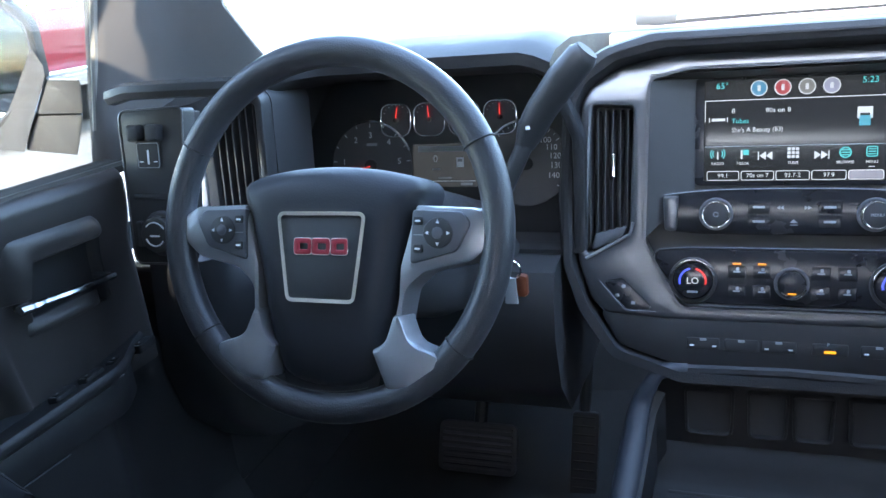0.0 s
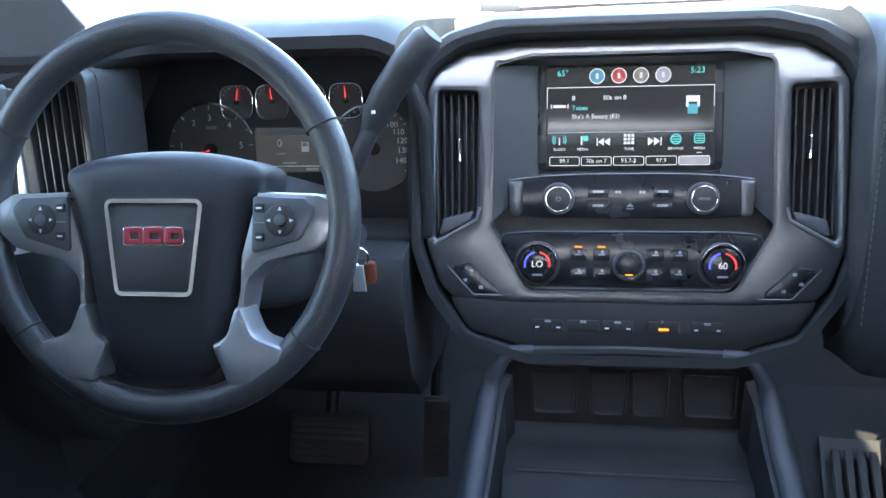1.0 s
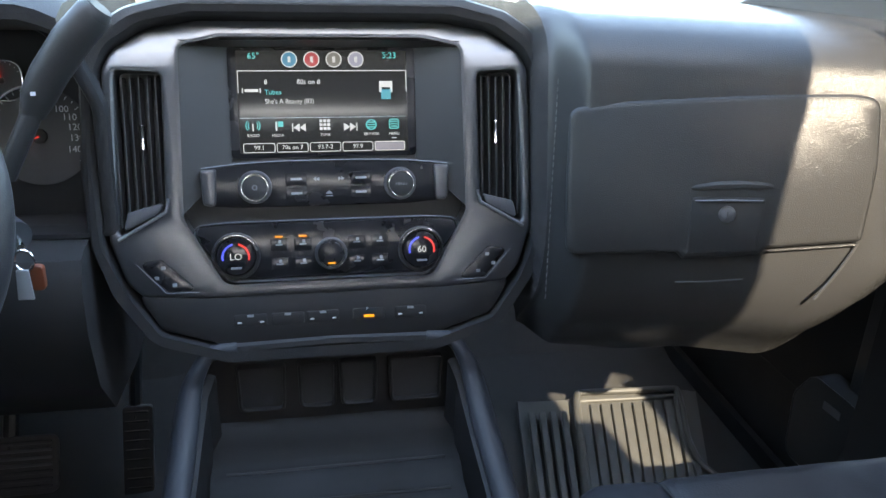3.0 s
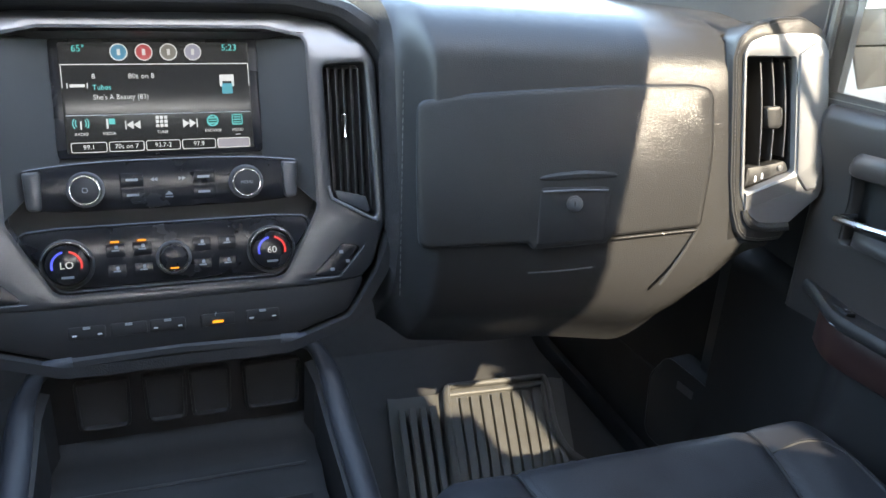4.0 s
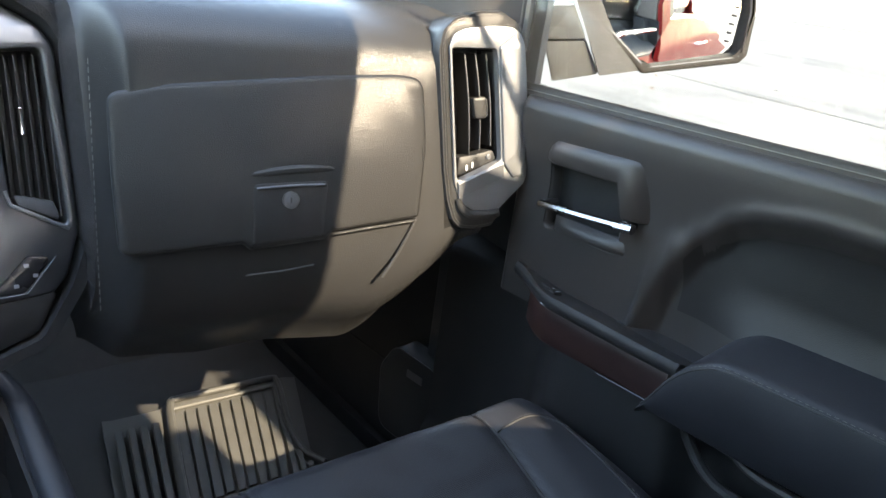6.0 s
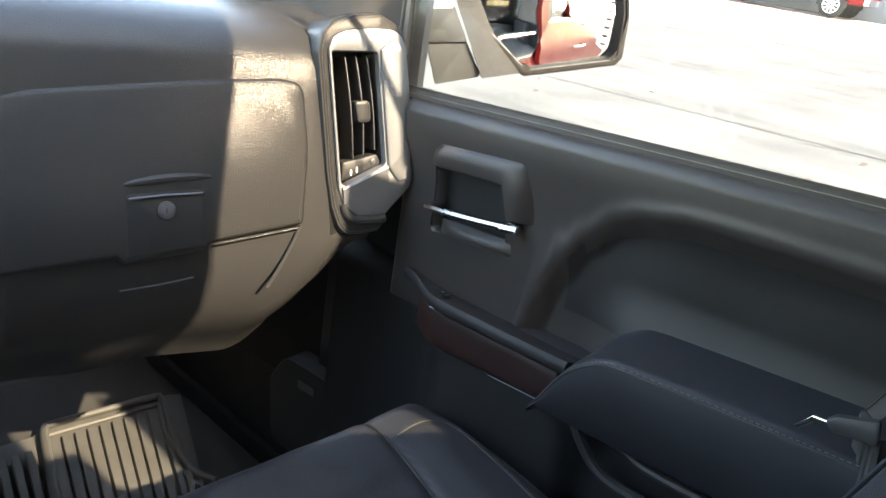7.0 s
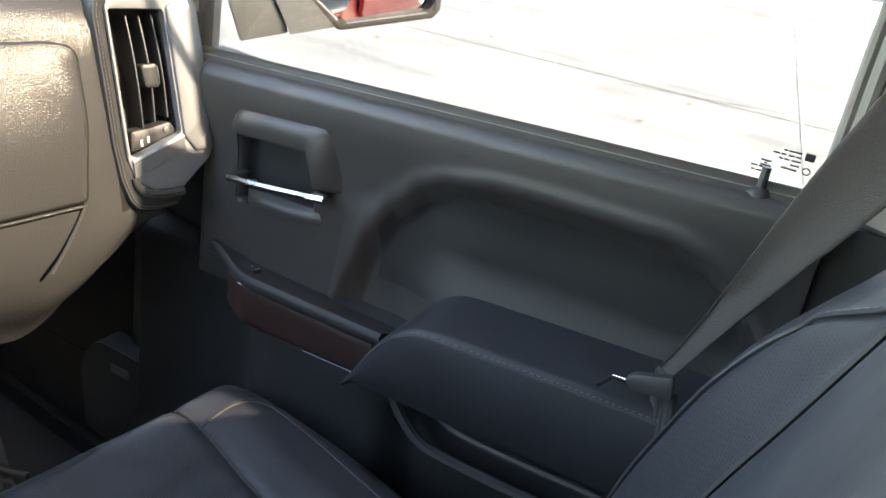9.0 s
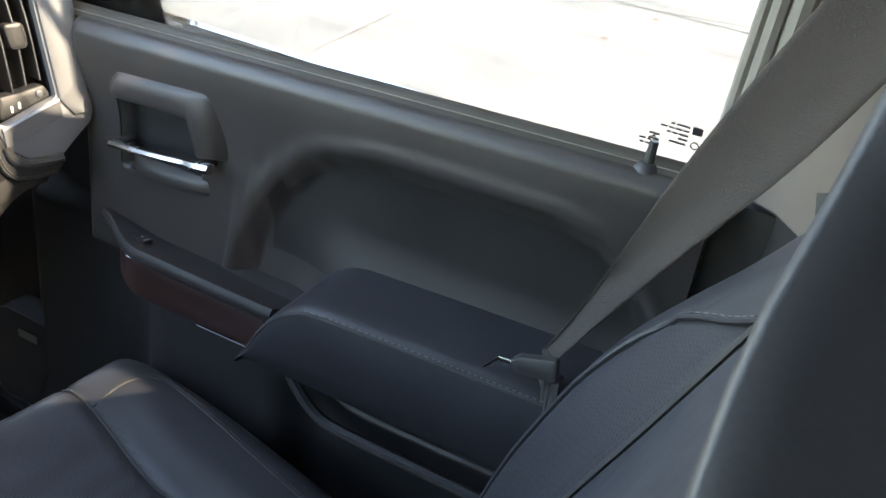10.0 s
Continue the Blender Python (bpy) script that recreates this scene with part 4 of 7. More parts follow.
def gauge(cx, cy, r, name, numbers, needle, a0, a1, ticks, squircle=False, arc=None):
    g = part(name, plate(disc(cx, cy, r, 40) if not squircle else oblong(cx, cy, 2 * r, 2 * r, r * 0.75, 8), -0.004, 0.002, CL, (), 0.0005), DIAL, cluster, "dark grey gauge face")
    o = disc(cx, cy, r * 1.04, 48) if not squircle else oblong(cx, cy, 2.1 * r, 2.1 * r, r * 0.8, 8)
    if arc:
        for x0, x1 in arc:
            part("ring", plate(arc_band(cx, cy, r * 0.99, r * 1.05, x0, x1, 20), 0.0, 0.006, CL, (), 0.0006), CHROME, g, "chrome ring")
    else:
        part("ring", plate(o, 0.0, 0.006, CL, [inset(o, r * 0.09)], 0.0006), CHROME, g, "chrome ring")
    tk = bmesh.new()
    for i in range(ticks + 1):
        a = radians(a0 + (a1 - a0) * i / ticks)
        p, q = 0.97 * r, (0.88 if i % 2 == 0 else 0.92) * r
        tube([CL @ Vector((cx + p * math.cos(a), cy + p * math.sin(a), 0.0024)), CL @ Vector((cx + q * math.cos(a), cy + q * math.sin(a), 0.0024))], 0.0006 if r > 0.03 else 0.0004, 4, bm=tk)
    tagged(part("ticks", tk, WHITEINK, g), kind="stuff")
    for t, a in numbers:
        words(t, on(CL, cx + 0.70 * r * math.cos(radians(a)), cy + 0.70 * r * math.sin(radians(a)), 0.0022), r * 0.19, WHITEINK, g)
    a = radians(needle)
    tip = (cx + 0.82 * r * math.cos(a), cy + 0.82 * r * math.sin(a))
    pin = part("needle", tube([CL @ Vector((cx, cy, 0.007)), CL @ Vector((*tip, 0.006))], [0.0016 if r > 0.03 else 0.0011, 0.0006], 6), LAMP_RED, g, "red needle")
    part("needle_hub", plate(disc(cx, cy, r * 0.15, 20), 0.0, 0.008, CL, (), 0.001), MATTE, pin)
    return g


tach = gauge(-0.116, -0.024, 0.065, "tachometer", [("1", 172), ("2", 122), ("3", 90), ("4", 50), ("5", 8), ("6", -28)], 196, 215, -35, 12, arc=[(20, 110)])
bar(-0.114, 0.008, 0.017, 0.004, DIMINK, m=CL, d=0.0024, parent=tach)
gauge(0.122, -0.024, 0.060, "speedometer", [("100", 50), ("110", 32), ("120", 14), ("130", -4), ("140", -24)], 205, 215, -35, 28, arc=[(-40, -5), (70, 150)])
for x, a in ((-0.073, 80), (-0.0205, 95), (0.033, 85), (0.0855, 92)):
    gauge(x, 0.0425, 0.0235, "small_gauge", [], a, 150, 30, 8, squircle=True)
lcd = part("display", plate(oblong(0.0, -0.025, 0.098, 0.062, 0.004), -0.002, 0.003, CL, (), 0.0005), CLUSTERLCD, cluster, "small grey trip display")
bar(0.002, -0.0005, 0.084, 0.008, DIMINK, m=CL, d=0.0036, parent=lcd)
words("0", on(CL, -0.0135, -0.0155, 0.0034), 0.015, WHITEINK, lcd)
bar(-0.013, -0.03, 0.013, 0.003, DIMINK, m=CL, d=0.0036, parent=lcd)
bar(0.024, -0.0205, 0.011, 0.014, WHITEINK, m=CL, d=0.0036, parent=lcd)
bar(0.024, -0.0175, 0.007, 0.004, DIMINK, m=CL, d=0.0042, parent=lcd)
bar(0.0, -0.043, 0.02, 0.003, DIMINK, m=CL, d=0.0036, parent=lcd)
bar(-0.035, -0.052, 0.014, 0.004, DIMINK, m=CL, d=0.0036, parent=lcd)
bar(0.033, -0.052, 0.018, 0.004, DIMINK, m=CL, d=0.0036, parent=lcd)
bar(0.0, -0.0475, 0.092, 0.0009, WHITEINK, m=CL, d=0.0036, parent=lcd)

# light switch panel by the driver's door
LP = tilted(-0.69, -0.335, 1.34, 12)
lights = thing("light_switch_panel", "dark light switch panel with a bright rim", "switch panel", at=(-0.69, -0.32, 1.25))
lp = rounded([(-0.036, 0.092, 0.012), (0.05, 0.094, 0.006), (0.04, -0.08, 0.006), (-0.030, -0.082, 0.012)], 0.01)
part("housing", plate(inset(lp, -0.004), -0.035, -0.003, LP, (), 0.006), DASH, lights)
part("faceplate", plate(lp, -0.02, 0.003, LP, (), 0.002), HARD, lights, "satin dark grey plate")
part("rim", tube([LP @ Vector((p.x, p.y, 0.003)) for p in lp], 0.0013, 6, closed=True), BEZEL, lights, "satin grey rim")
part("visor", tube([LP @ Vector(p) for p in ((-0.045, 0.108, 0.0), (-0.01, 0.113, 0.012), (0.05, 0.113, 0.012), (0.12, 0.113, 0.0))], 0.010, 8), DASH, lights)
for u in (-0.0115, 0.0145):
    part("thumb_switch", plate(oblong(u, 0.067, 0.018, 0.019, 0.005), 0.0, 0.014, LP, (), 0.004), MATTE, lights)
dim = part("dimmer", plate(oblong(0.003, 0.042, 0.029, 0.028, 0.002), 0.0, 0.006, LP, (), 0.001), MATTE, lights)
outline(0.003, 0.042, 0.029, 0.028, 0.0008, DIMINK, m=LP, d=0.0066, parent=dim)
bar(0.003, 0.04, 0.0022, 0.016, WHITEINK, m=LP, d=0.0068, parent=dim)
for u in (-0.0065, 0.0125):
    bar(u, 0.035, 0.005, 0.001, WHITEINK, m=LP, d=0.0068, parent=dim)
part("slot", plate(oblong(0.004, -0.004, 0.056, 0.007, 0.002), 0.0, 0.0045, LP, (), 0.0005), MATTE, lights)
head = knob(0.013, -0.046, 0.02, 0.004, 0.02, LP, lights, ring=False, name="light_dial")
for u, w in ((0.013, 0.006), (0.018, 0.004), (0.009, 0.004)):
    bar(u, -0.047, w, 0.002, WHITEINK, m=LP, d=0.0206, parent=head)
part("dial_arc", plate(arc_band(0.013, -0.046, 0.0135, 0.015, 30, 140, 14), 0.018, 0.0206, LP, (), 0.0), WHITEINK, head)
part("dial_arc", plate(arc_band(0.013, -0.046, 0.0115, 0.013, 200, 330, 14), 0.018, 0.0206, LP, (), 0.0), WHITEINK, head)
part("thumb_wheel", plate(oblong(-0.018, -0.047, 0.01, 0.03, 0.004), 0.0, 0.009, LP, (), 0.003), MATTE, lights)

# driver's outer vent, half behind the wheel
DV = tilted(-0.668, -0.185, 1.335, 8, 0)
dv = thing("driver_vent", "silver-trimmed driver air vent with upright slats", "air vent", "side vents", at=(-0.615, -0.2, 1.25))
dv_trim = rounded([(-0.14, 0.088, 0.012), (0.042, 0.088, 0.02), (0.040, -0.10, 0.02), (-0.14, -0.10, 0.012)], 0.01)
dv_hole = rounded([(-0.038, 0.072, 0.008), (0.030, 0.072, 0.006), (0.029, -0.07, 0.006), (-0.036, -0.070, 0.008)], 0.006)
part("trim", plate(dv_trim, -0.02, 0.004, DV, [dv_hole], 0.003), HARD, dv, "dark satin frame")
part("side_strip", plate(rounded([(-0.110, 0.082, 0.008), (-0.052, 0.082, 0.008), (-0.050, -0.09, 0.008), (-0.110, -0.09, 0.008)], 0.008), 0.0, 0.008, DV, (), 0.002), SILVER, dv, "satin silver strip")
part("housing", plate(inset(dv_trim, 0.001), -0.12, -0.02, DV, [dv_hole], 0.0), MATTE, dv)
part("cavity", plate(inset(dv_hole, -0.003), -0.06, -0.05, DV, (), 0.0), MATTE, dv)
for i in range(6):
    u = -0.032 + 0.0112 * i
    part("slat", loft([[DV @ Vector((u + dx, y, d)) for dx, d in ((-0.001, -0.03), (0.001, -0.03), (0.002, -0.002), (0.0, -0.002))] for y in (0.070, -0.068)]), HARD, dv, flat=True)

# ---- steering wheel ----
WH = tilted(-0.450, -0.389, 1.29, 21) @ Matrix.Translation((0.0075, 0.0310, 0))
RIMF = tilted(-0.450, -0.389, 1.29, 21) @ Matrix.Translation((0.005, 0.0255, 0)) @ Matrix.Scale(1.02, 4)
wheel = thing("steering_wheel", "black leather steering wheel with silver spokes and a badge", "steering wheel", at=(-0.4435, -0.37, 1.32))


def ringpath(r, a0, a1, k, d=0.0, ry=None):
    return [RIMF @ Vector((r * math.sin(radians(a0 + (a1 - a0) * i / k)), (ry or r) * math.cos(radians(a0 + (a1 - a0) * i / k)), d)) for i in range(k + 1)]


part("rim", tube(ringpath(0.1705, 0, 360, 96, 0.012, 0.1725)[:-1], 0.0152, 16, True), RIM, wheel, "worn black leather rim")
for a in (-62, 62, -128, 128):
    c = [RIMF @ Vector(((0.1705 + 0.0156 * math.cos(t)) * math.sin(radians(a)), (0.1725 + 0.0156 * math.cos(t)) * math.cos(radians(a)), 0.012 + 0.0156 * math.sin(t))) for t in [2 * math.pi * i / 20 for i in range(20)]]
    part("rim_seam", tube(c, 0.0009, 5, True), MATTE, wheel)

# airbag cover: a padded shield
shield = [(-0.097, 0.038), (-0.06, 0.052), (0.0, 0.057), (0.06, 0.052), (0.097, 0.038), (0.088, 0.0), (0.075, -0.055), (0.066, -0.105), (0.048, -0.150), (0.0, -0.162), (-0.048, -0.150), (-0.066, -0.105), (-0.075, -0.055), (-0.088, 0.0)]
sp = spline([(x, y, 0) for x, y in shield], 4, True)
rings = []
for off, d in ((0.0, -0.045), (0.0, 0.006), (0.003, 0.016), (0.010, 0.024), (0.022, 0.029), (0.04, 0.031)):
    lp = [Vector((p.x, p.y)) for p in sp]
    lp = lp if area(lp) > 0 else list(reversed(lp))
    q = inset(lp, off) if off < 0.02 else [Vector((p.x * (1 - off * 9), p.y * (1 - off * 9) - 0.035 * off * 9)) for p in lp]
    rings.append([WH @ Vector((p.x, p.y, d - 0.05 * max(0.0, -p.y - 0.07))) for p in q])
part("airbag_cover", loft(rings), LEATHER, wheel, "padded black airbag cover", angle=60)
# badge plate with a chrome frame
bd = rounded([(-0.0455, 0.010, 0.006), (0.0455, 0.010, 0.006), (0.035, -0.0735, 0.006), (-0.035, -0.0735, 0.006)], 0.006)
badge = part("badge_plate", plate(bd, 0.0, 0.0325, WH, (), 0.002), HARD, wheel, "dark badge plate")
part("badge_frame", plate(inset(bd, -0.0008), 0.0, 0.0350, WH, [inset(bd, 0.0012)], 0.0009), CHROME, badge, "chrome badge frame")
for x, w in ((-0.0195, 0.0185), (0.0, 0.019), (0.0195, 0.0175)):
    o = oblong(x, -0.0215, w, 0.0155, 0.003, 3)
    part("emblem_block", plate(o, 0.03, 0.0345, WH, [oblong(x + 0.001, -0.0215, w * 0.5, 0.006, 0.001, 2)], 0.0006), REDINK, badge, "red block with pale rim")
    part("emblem_rim", plate(inset(o, -0.0008), 0.03, 0.0338, WH, [inset(o, 0.0002)], 0.0002), CHROME, badge)

for s in (-1, 1):
    # upper silver spoke wraps the buttons and runs down beside the cover
    spoke = rounded([(s * 0.092, 0.019, 0.003), (s * 0.150, 0.017, 0.012), (s * 0.166, 0.008, 0.012), (s * 0.166, -0.018, 0.016), (s * 0.148, -0.034, 0.02),
                     (s * 0.102, -0.044, 0.02), (s * 0.084, -0.060, 0.02), (s * 0.0765, -0.10, 0.03), (s * 0.074, -0.108, 0.01), (s * 0.076, -0.04, 0.01)], 0.01, 6)
    arm = part("spoke", plate(spoke, -0.02, 0.021, WH, (), 0.005), SILVER, wheel, "satin silver upper spoke")
    pad = rounded([(s * 0.090, 0.0145, 0.003), (s * 0.138, 0.0130, 0.008), (s * 0.148, 0.003, 0.01), (s * 0.134, -0.024, 0.012), (s * 0.088, -0.037, 0.004)], 0.006)
    keys = part("button_pad", plate(pad, 0.0, 0.0245, WH, (), 0.002), GREYTRIM, arm, "dark button pad")
    cx, cy = s * 0.116, -0.007
    part("rocker", plate(disc(cx, cy, 0.0145, 28), 0.02, 0.0265, WH, (), 0.002), HARD, keys)
    part("rocker_centre", plate(disc(cx, cy, 0.0055, 20), 0.02, 0.028, WH, (), 0.001), GREYTRIM, keys)
    for a in range(4):
        t = math.pi / 2 * a
        x, y = cx + 0.0102 * math.cos(t), cy + 0.0102 * math.sin(t)
        part("marking", plate([Vector((x + 0.0022 * math.cos(t + b), y + 0.0022 * math.sin(t + b))) for b in (0, 2.2, -2.2)], 0.02, 0.0268, WH, (), 0.0), WHITEINK, keys)
    for y in (0.004, -0.022):
        part("button", plate(oblong(s * 0.0965, y, 0.009, 0.008, 0.002), 0.02, 0.0265, WH, (), 0.001), HARD, keys)
        bar(s * 0.0965, y, 0.005, 0.0018, WHITEINK, m=WH, d=0.0272, parent=keys)
    bar(s * 0.0965, -0.009, 0.009, 0.0008, DIMINK, m=WH, d=0.0252, parent=keys)
    # lower silver spoke, a flared foot on the rim
    foot = rounded([(s * 0.072, -0.086, 0.01), (s * 0.0785, -0.084, 0.004), (s * 0.090, -0.112, 0.02), (s * 0.121, -0.122, 0.008), (s * 0.119, -0.136, 0.006), (s * 0.090, -0.156, 0.010), (s * 0.066, -0.156, 0.006), (s * 0.050, -0.120, 0.004), (s * 0.064, -0.112, 0.015)], 0.008, 6)
    part("lower_spoke", plate(foot, -0.012, 0.027, WH, (), 0.005), SILVER, wheel, "satin silver lower spoke")
part("hub_back", plate(disc(0, -0.03, 0.075, 32), -0.07, -0.02, WH, (), 0.01), MATTE, wheel)
low_pad = rounded([(-0.06, -0.12, 0.01), (0.06, -0.12, 0.01), (0.05, -0.168, 0.01), (0.0, -0.176, 0.03), (-0.05, -0.168, 0.01)], 0.01)
part("lower_pad", plate(low_pad, -0.015, 0.009, WH, (), 0.004), LEATHER, wheel)
st = bmesh.new()
for i in range(26):
    a = 180 - 17 + 34 * i / 26
    tube(ringpath(0.158, a, a + 0.85, 1, 0.018, 0.155), 0.0006, 4, bm=st)
part("stitching", st, THREAD, wheel)

# column shroud behind the wheel, ignition and keys
column = thing("steering_column", "black plastic steering column shroud", "steering column", at=(-0.44, -0.2, 1.2))
rings = []
for d, w, h in ((-0.03, 0.065, 0.055), (-0.08, 0.075, 0.07), (-0.2, 0.08, 0.08), (-0.36, 0.075, 0.075)):
    rings.append([WH @ Vector((w * (abs(math.cos(t)) ** 0.6) * math.copysign(1, math.cos(t)), -0.03 + h * (abs(math.sin(t)) ** 0.6) * math.copysign(1, math.sin(t)), d)) for t in [2 * math.pi * i / 28 for i in range(28)]])
part("shroud", loft(rings), HARD, column)

# gear selector stalk
gear = thing("gear_selector", "black column gear selector with a thick grip", "gear lever", at=(-0.32, -0.12, 1.28))
shaft = spline([(-0.345, -0.12, 1.262), (-0.325, -0.115, 1.30), (-0.303, -0.105, 1.345)], 6)
part("shaft", tube(shaft, 0.011, 12), HARD, gear)
GRIP = [Vector((-0.312, -0.108, 1.325)), Vector((-0.303, -0.105, 1.345)), Vector((-0.290, -0.102, 1.368)), Vector((-0.262, -0.100, 1.405)), Vector((-0.238, -0.100, 1.430)), Vector((-0.233, -0.100, 1.435))]
part("grip", tube(GRIP, [0.013, 0.0190, 0.0205, 0.0215, 0.0205, 0.016], 16, flat=0.85), HARD, gear, "thick black grip")
part("grip_cap", tube([GRIP[4], GRIP[5] + Vector((0.0015, 0, 0.002))], [0.0180, 0.0145], 16), MATTE, gear)
bar(0, 0, 0.005, 0.004, WHITEINK, m=look((-0.303, -0.123, 1.352), (-0.2, -1.05, 1.52)) @ pose(0, 0, 0, 0, 180, 0), d=0.0, parent=gear)
turn = thing("turn_stalk", "black turn signal stalk", "stalk", at=(-0.55, -0.2, 1.28))
part("stalk", tube([(-0.50, -0.19, 1.27), (-0.57, -0.2, 1.285), (-0.63, -0.215, 1.295)], [0.009, 0.010, 0.012], 10), HARD, turn)
keys = thing("ignition_key", "key in the ignition with a small tag", "key", at=(-0.315, -0.2, 1.2))
part("barrel", tube([(-0.345, -0.18, 1.235), (-0.315, -0.215, 1.23)], 0.017, 16), GREYTRIM, keys)
part("key_blade", tube([(-0.315, -0.215, 1.23), (-0.306, -0.232, 1.226)], 0.004, 8), CHROME, keys)
part("key_ring", tube([(-0.303 + 0.009 * math.cos(t), -0.24, 1.216 + 0.011 * math.sin(t)) for t in [2 * math.pi * i / 16 for i in range(16)]], 0.0011, 6, True), CHROME, keys)
part("tag", plate(rounded([(-0.006, 0.0), (0.006, 0.0), (0.008, -0.032), (-0.008, -0.032)], 0.002), -0.001, 0.001, tilted(-0.306, -0.242, 1.207, 4)), DIMINK, keys, "pale plastic tag")
part("fob", plate(oblong(0, -0.014, 0.013, 0.026, 0.005), -0.004, 0.004, tilted(-0.294, -0.236, 1.21, 4), (), 0.002), material("fob_orange", (0.16, 0.045, 0.02), 0.4), keys, "small orange fob")

# ---- front doors ----
def base_x(y):
    """The door's distance from the middle of the cabin."""
    return 0.70 + 0.12 * (-0.33 - y)


def door_x(y):
    """The upper trim, whose front edge bends outward beside the vent."""
    return base_x(y) + 0.045 * smooth(-0.325, -0.275, y)


ARC = [(-1.05, 1.12), (-0.98, 1.20), (-0.93, 1.258), (-0.895, 1.297), (-0.876, 1.315), (-0.86, 1.325), (-0.829, 1.332), (-0.74, 1.331), (-0.67, 1.329), (-0.618, 1.320), (-0.593, 1.309), (-0.561, 1.280), (-0.536, 1.245), (-0.519, 1.20), (-0.50, 1.13)]


def belt_z(y):
    """The height of the window's lower edge, rising to the rear."""
    return 1.375 + 0.037 * (-0.3275 - y)


def rail_x(y, s=1):
    """The inner edge of the roof rail; the driver's is wider by its door's offset."""
    return 0.527 - 0.050 * smooth(-0.65, -1.2, y) if s > 0 else 0.64


def glass_x(y, z, s=1):
    b = belt_z(y)
    t = max(0.0, (z - b) / (1.88 - b)) ** 5
    return (base_x(y) + 0.016) * (1 - t) + (rail_x(y, s) + 0.004) * t


def front_edge(z, s):
    """Where the side window's front edge runs: upright, then leaning back under the roof."""
    return (-0.277 if s > 0 else -0.318 + 0.28 * (min(z, 1.62) - 1.37)) - 0.85 * max(0.0, z - (1.6 if s > 0 else 1.64))


def box_in(y0, y1, e, y):
    return smooth(y0 - e, y0 + e, y) * smooth(y1 + e, y1 - e, y)


def door_surface(y, z):
    """How far the trim panel stands into the cabin from the door's plane."""
    h = 0.016 * smooth(belt_z(y) + 0.008, belt_z(y) - 0.022, z)      # rounded top roll
    h -= 0.013 * smooth(belt_z(y) - 0.03, belt_z(y) - 0.11, z)
    slope = (lerp_line(ARC, y + 0.006) - lerp_line(ARC, y - 0.006)) / 0.012
    g = (lerp_line(ARC, y) - z) / math.sqrt(1 + slope * slope)
    fade = smooth(-0.46, -0.50, y)
    h -= 0.016 * smooth(-0.002, 0.026, g) * fade   # scooped insert, shallow at its front foot
    h += 0.0035 * math.exp(-((g + 0.006) / 0.009) ** 2) * fade
    h += 0.016 * smooth(1.245, 1.165, z) * smooth(-0.565, -0.635, y)     # scoop runs out to a shelf
    h -= 0.020 * box_in(-0.464, -0.371, 0.003, y) * box_in(1.226, 1.301, 0.003, z + 0.04 * (y + 0.41))   # handle recess
    return h


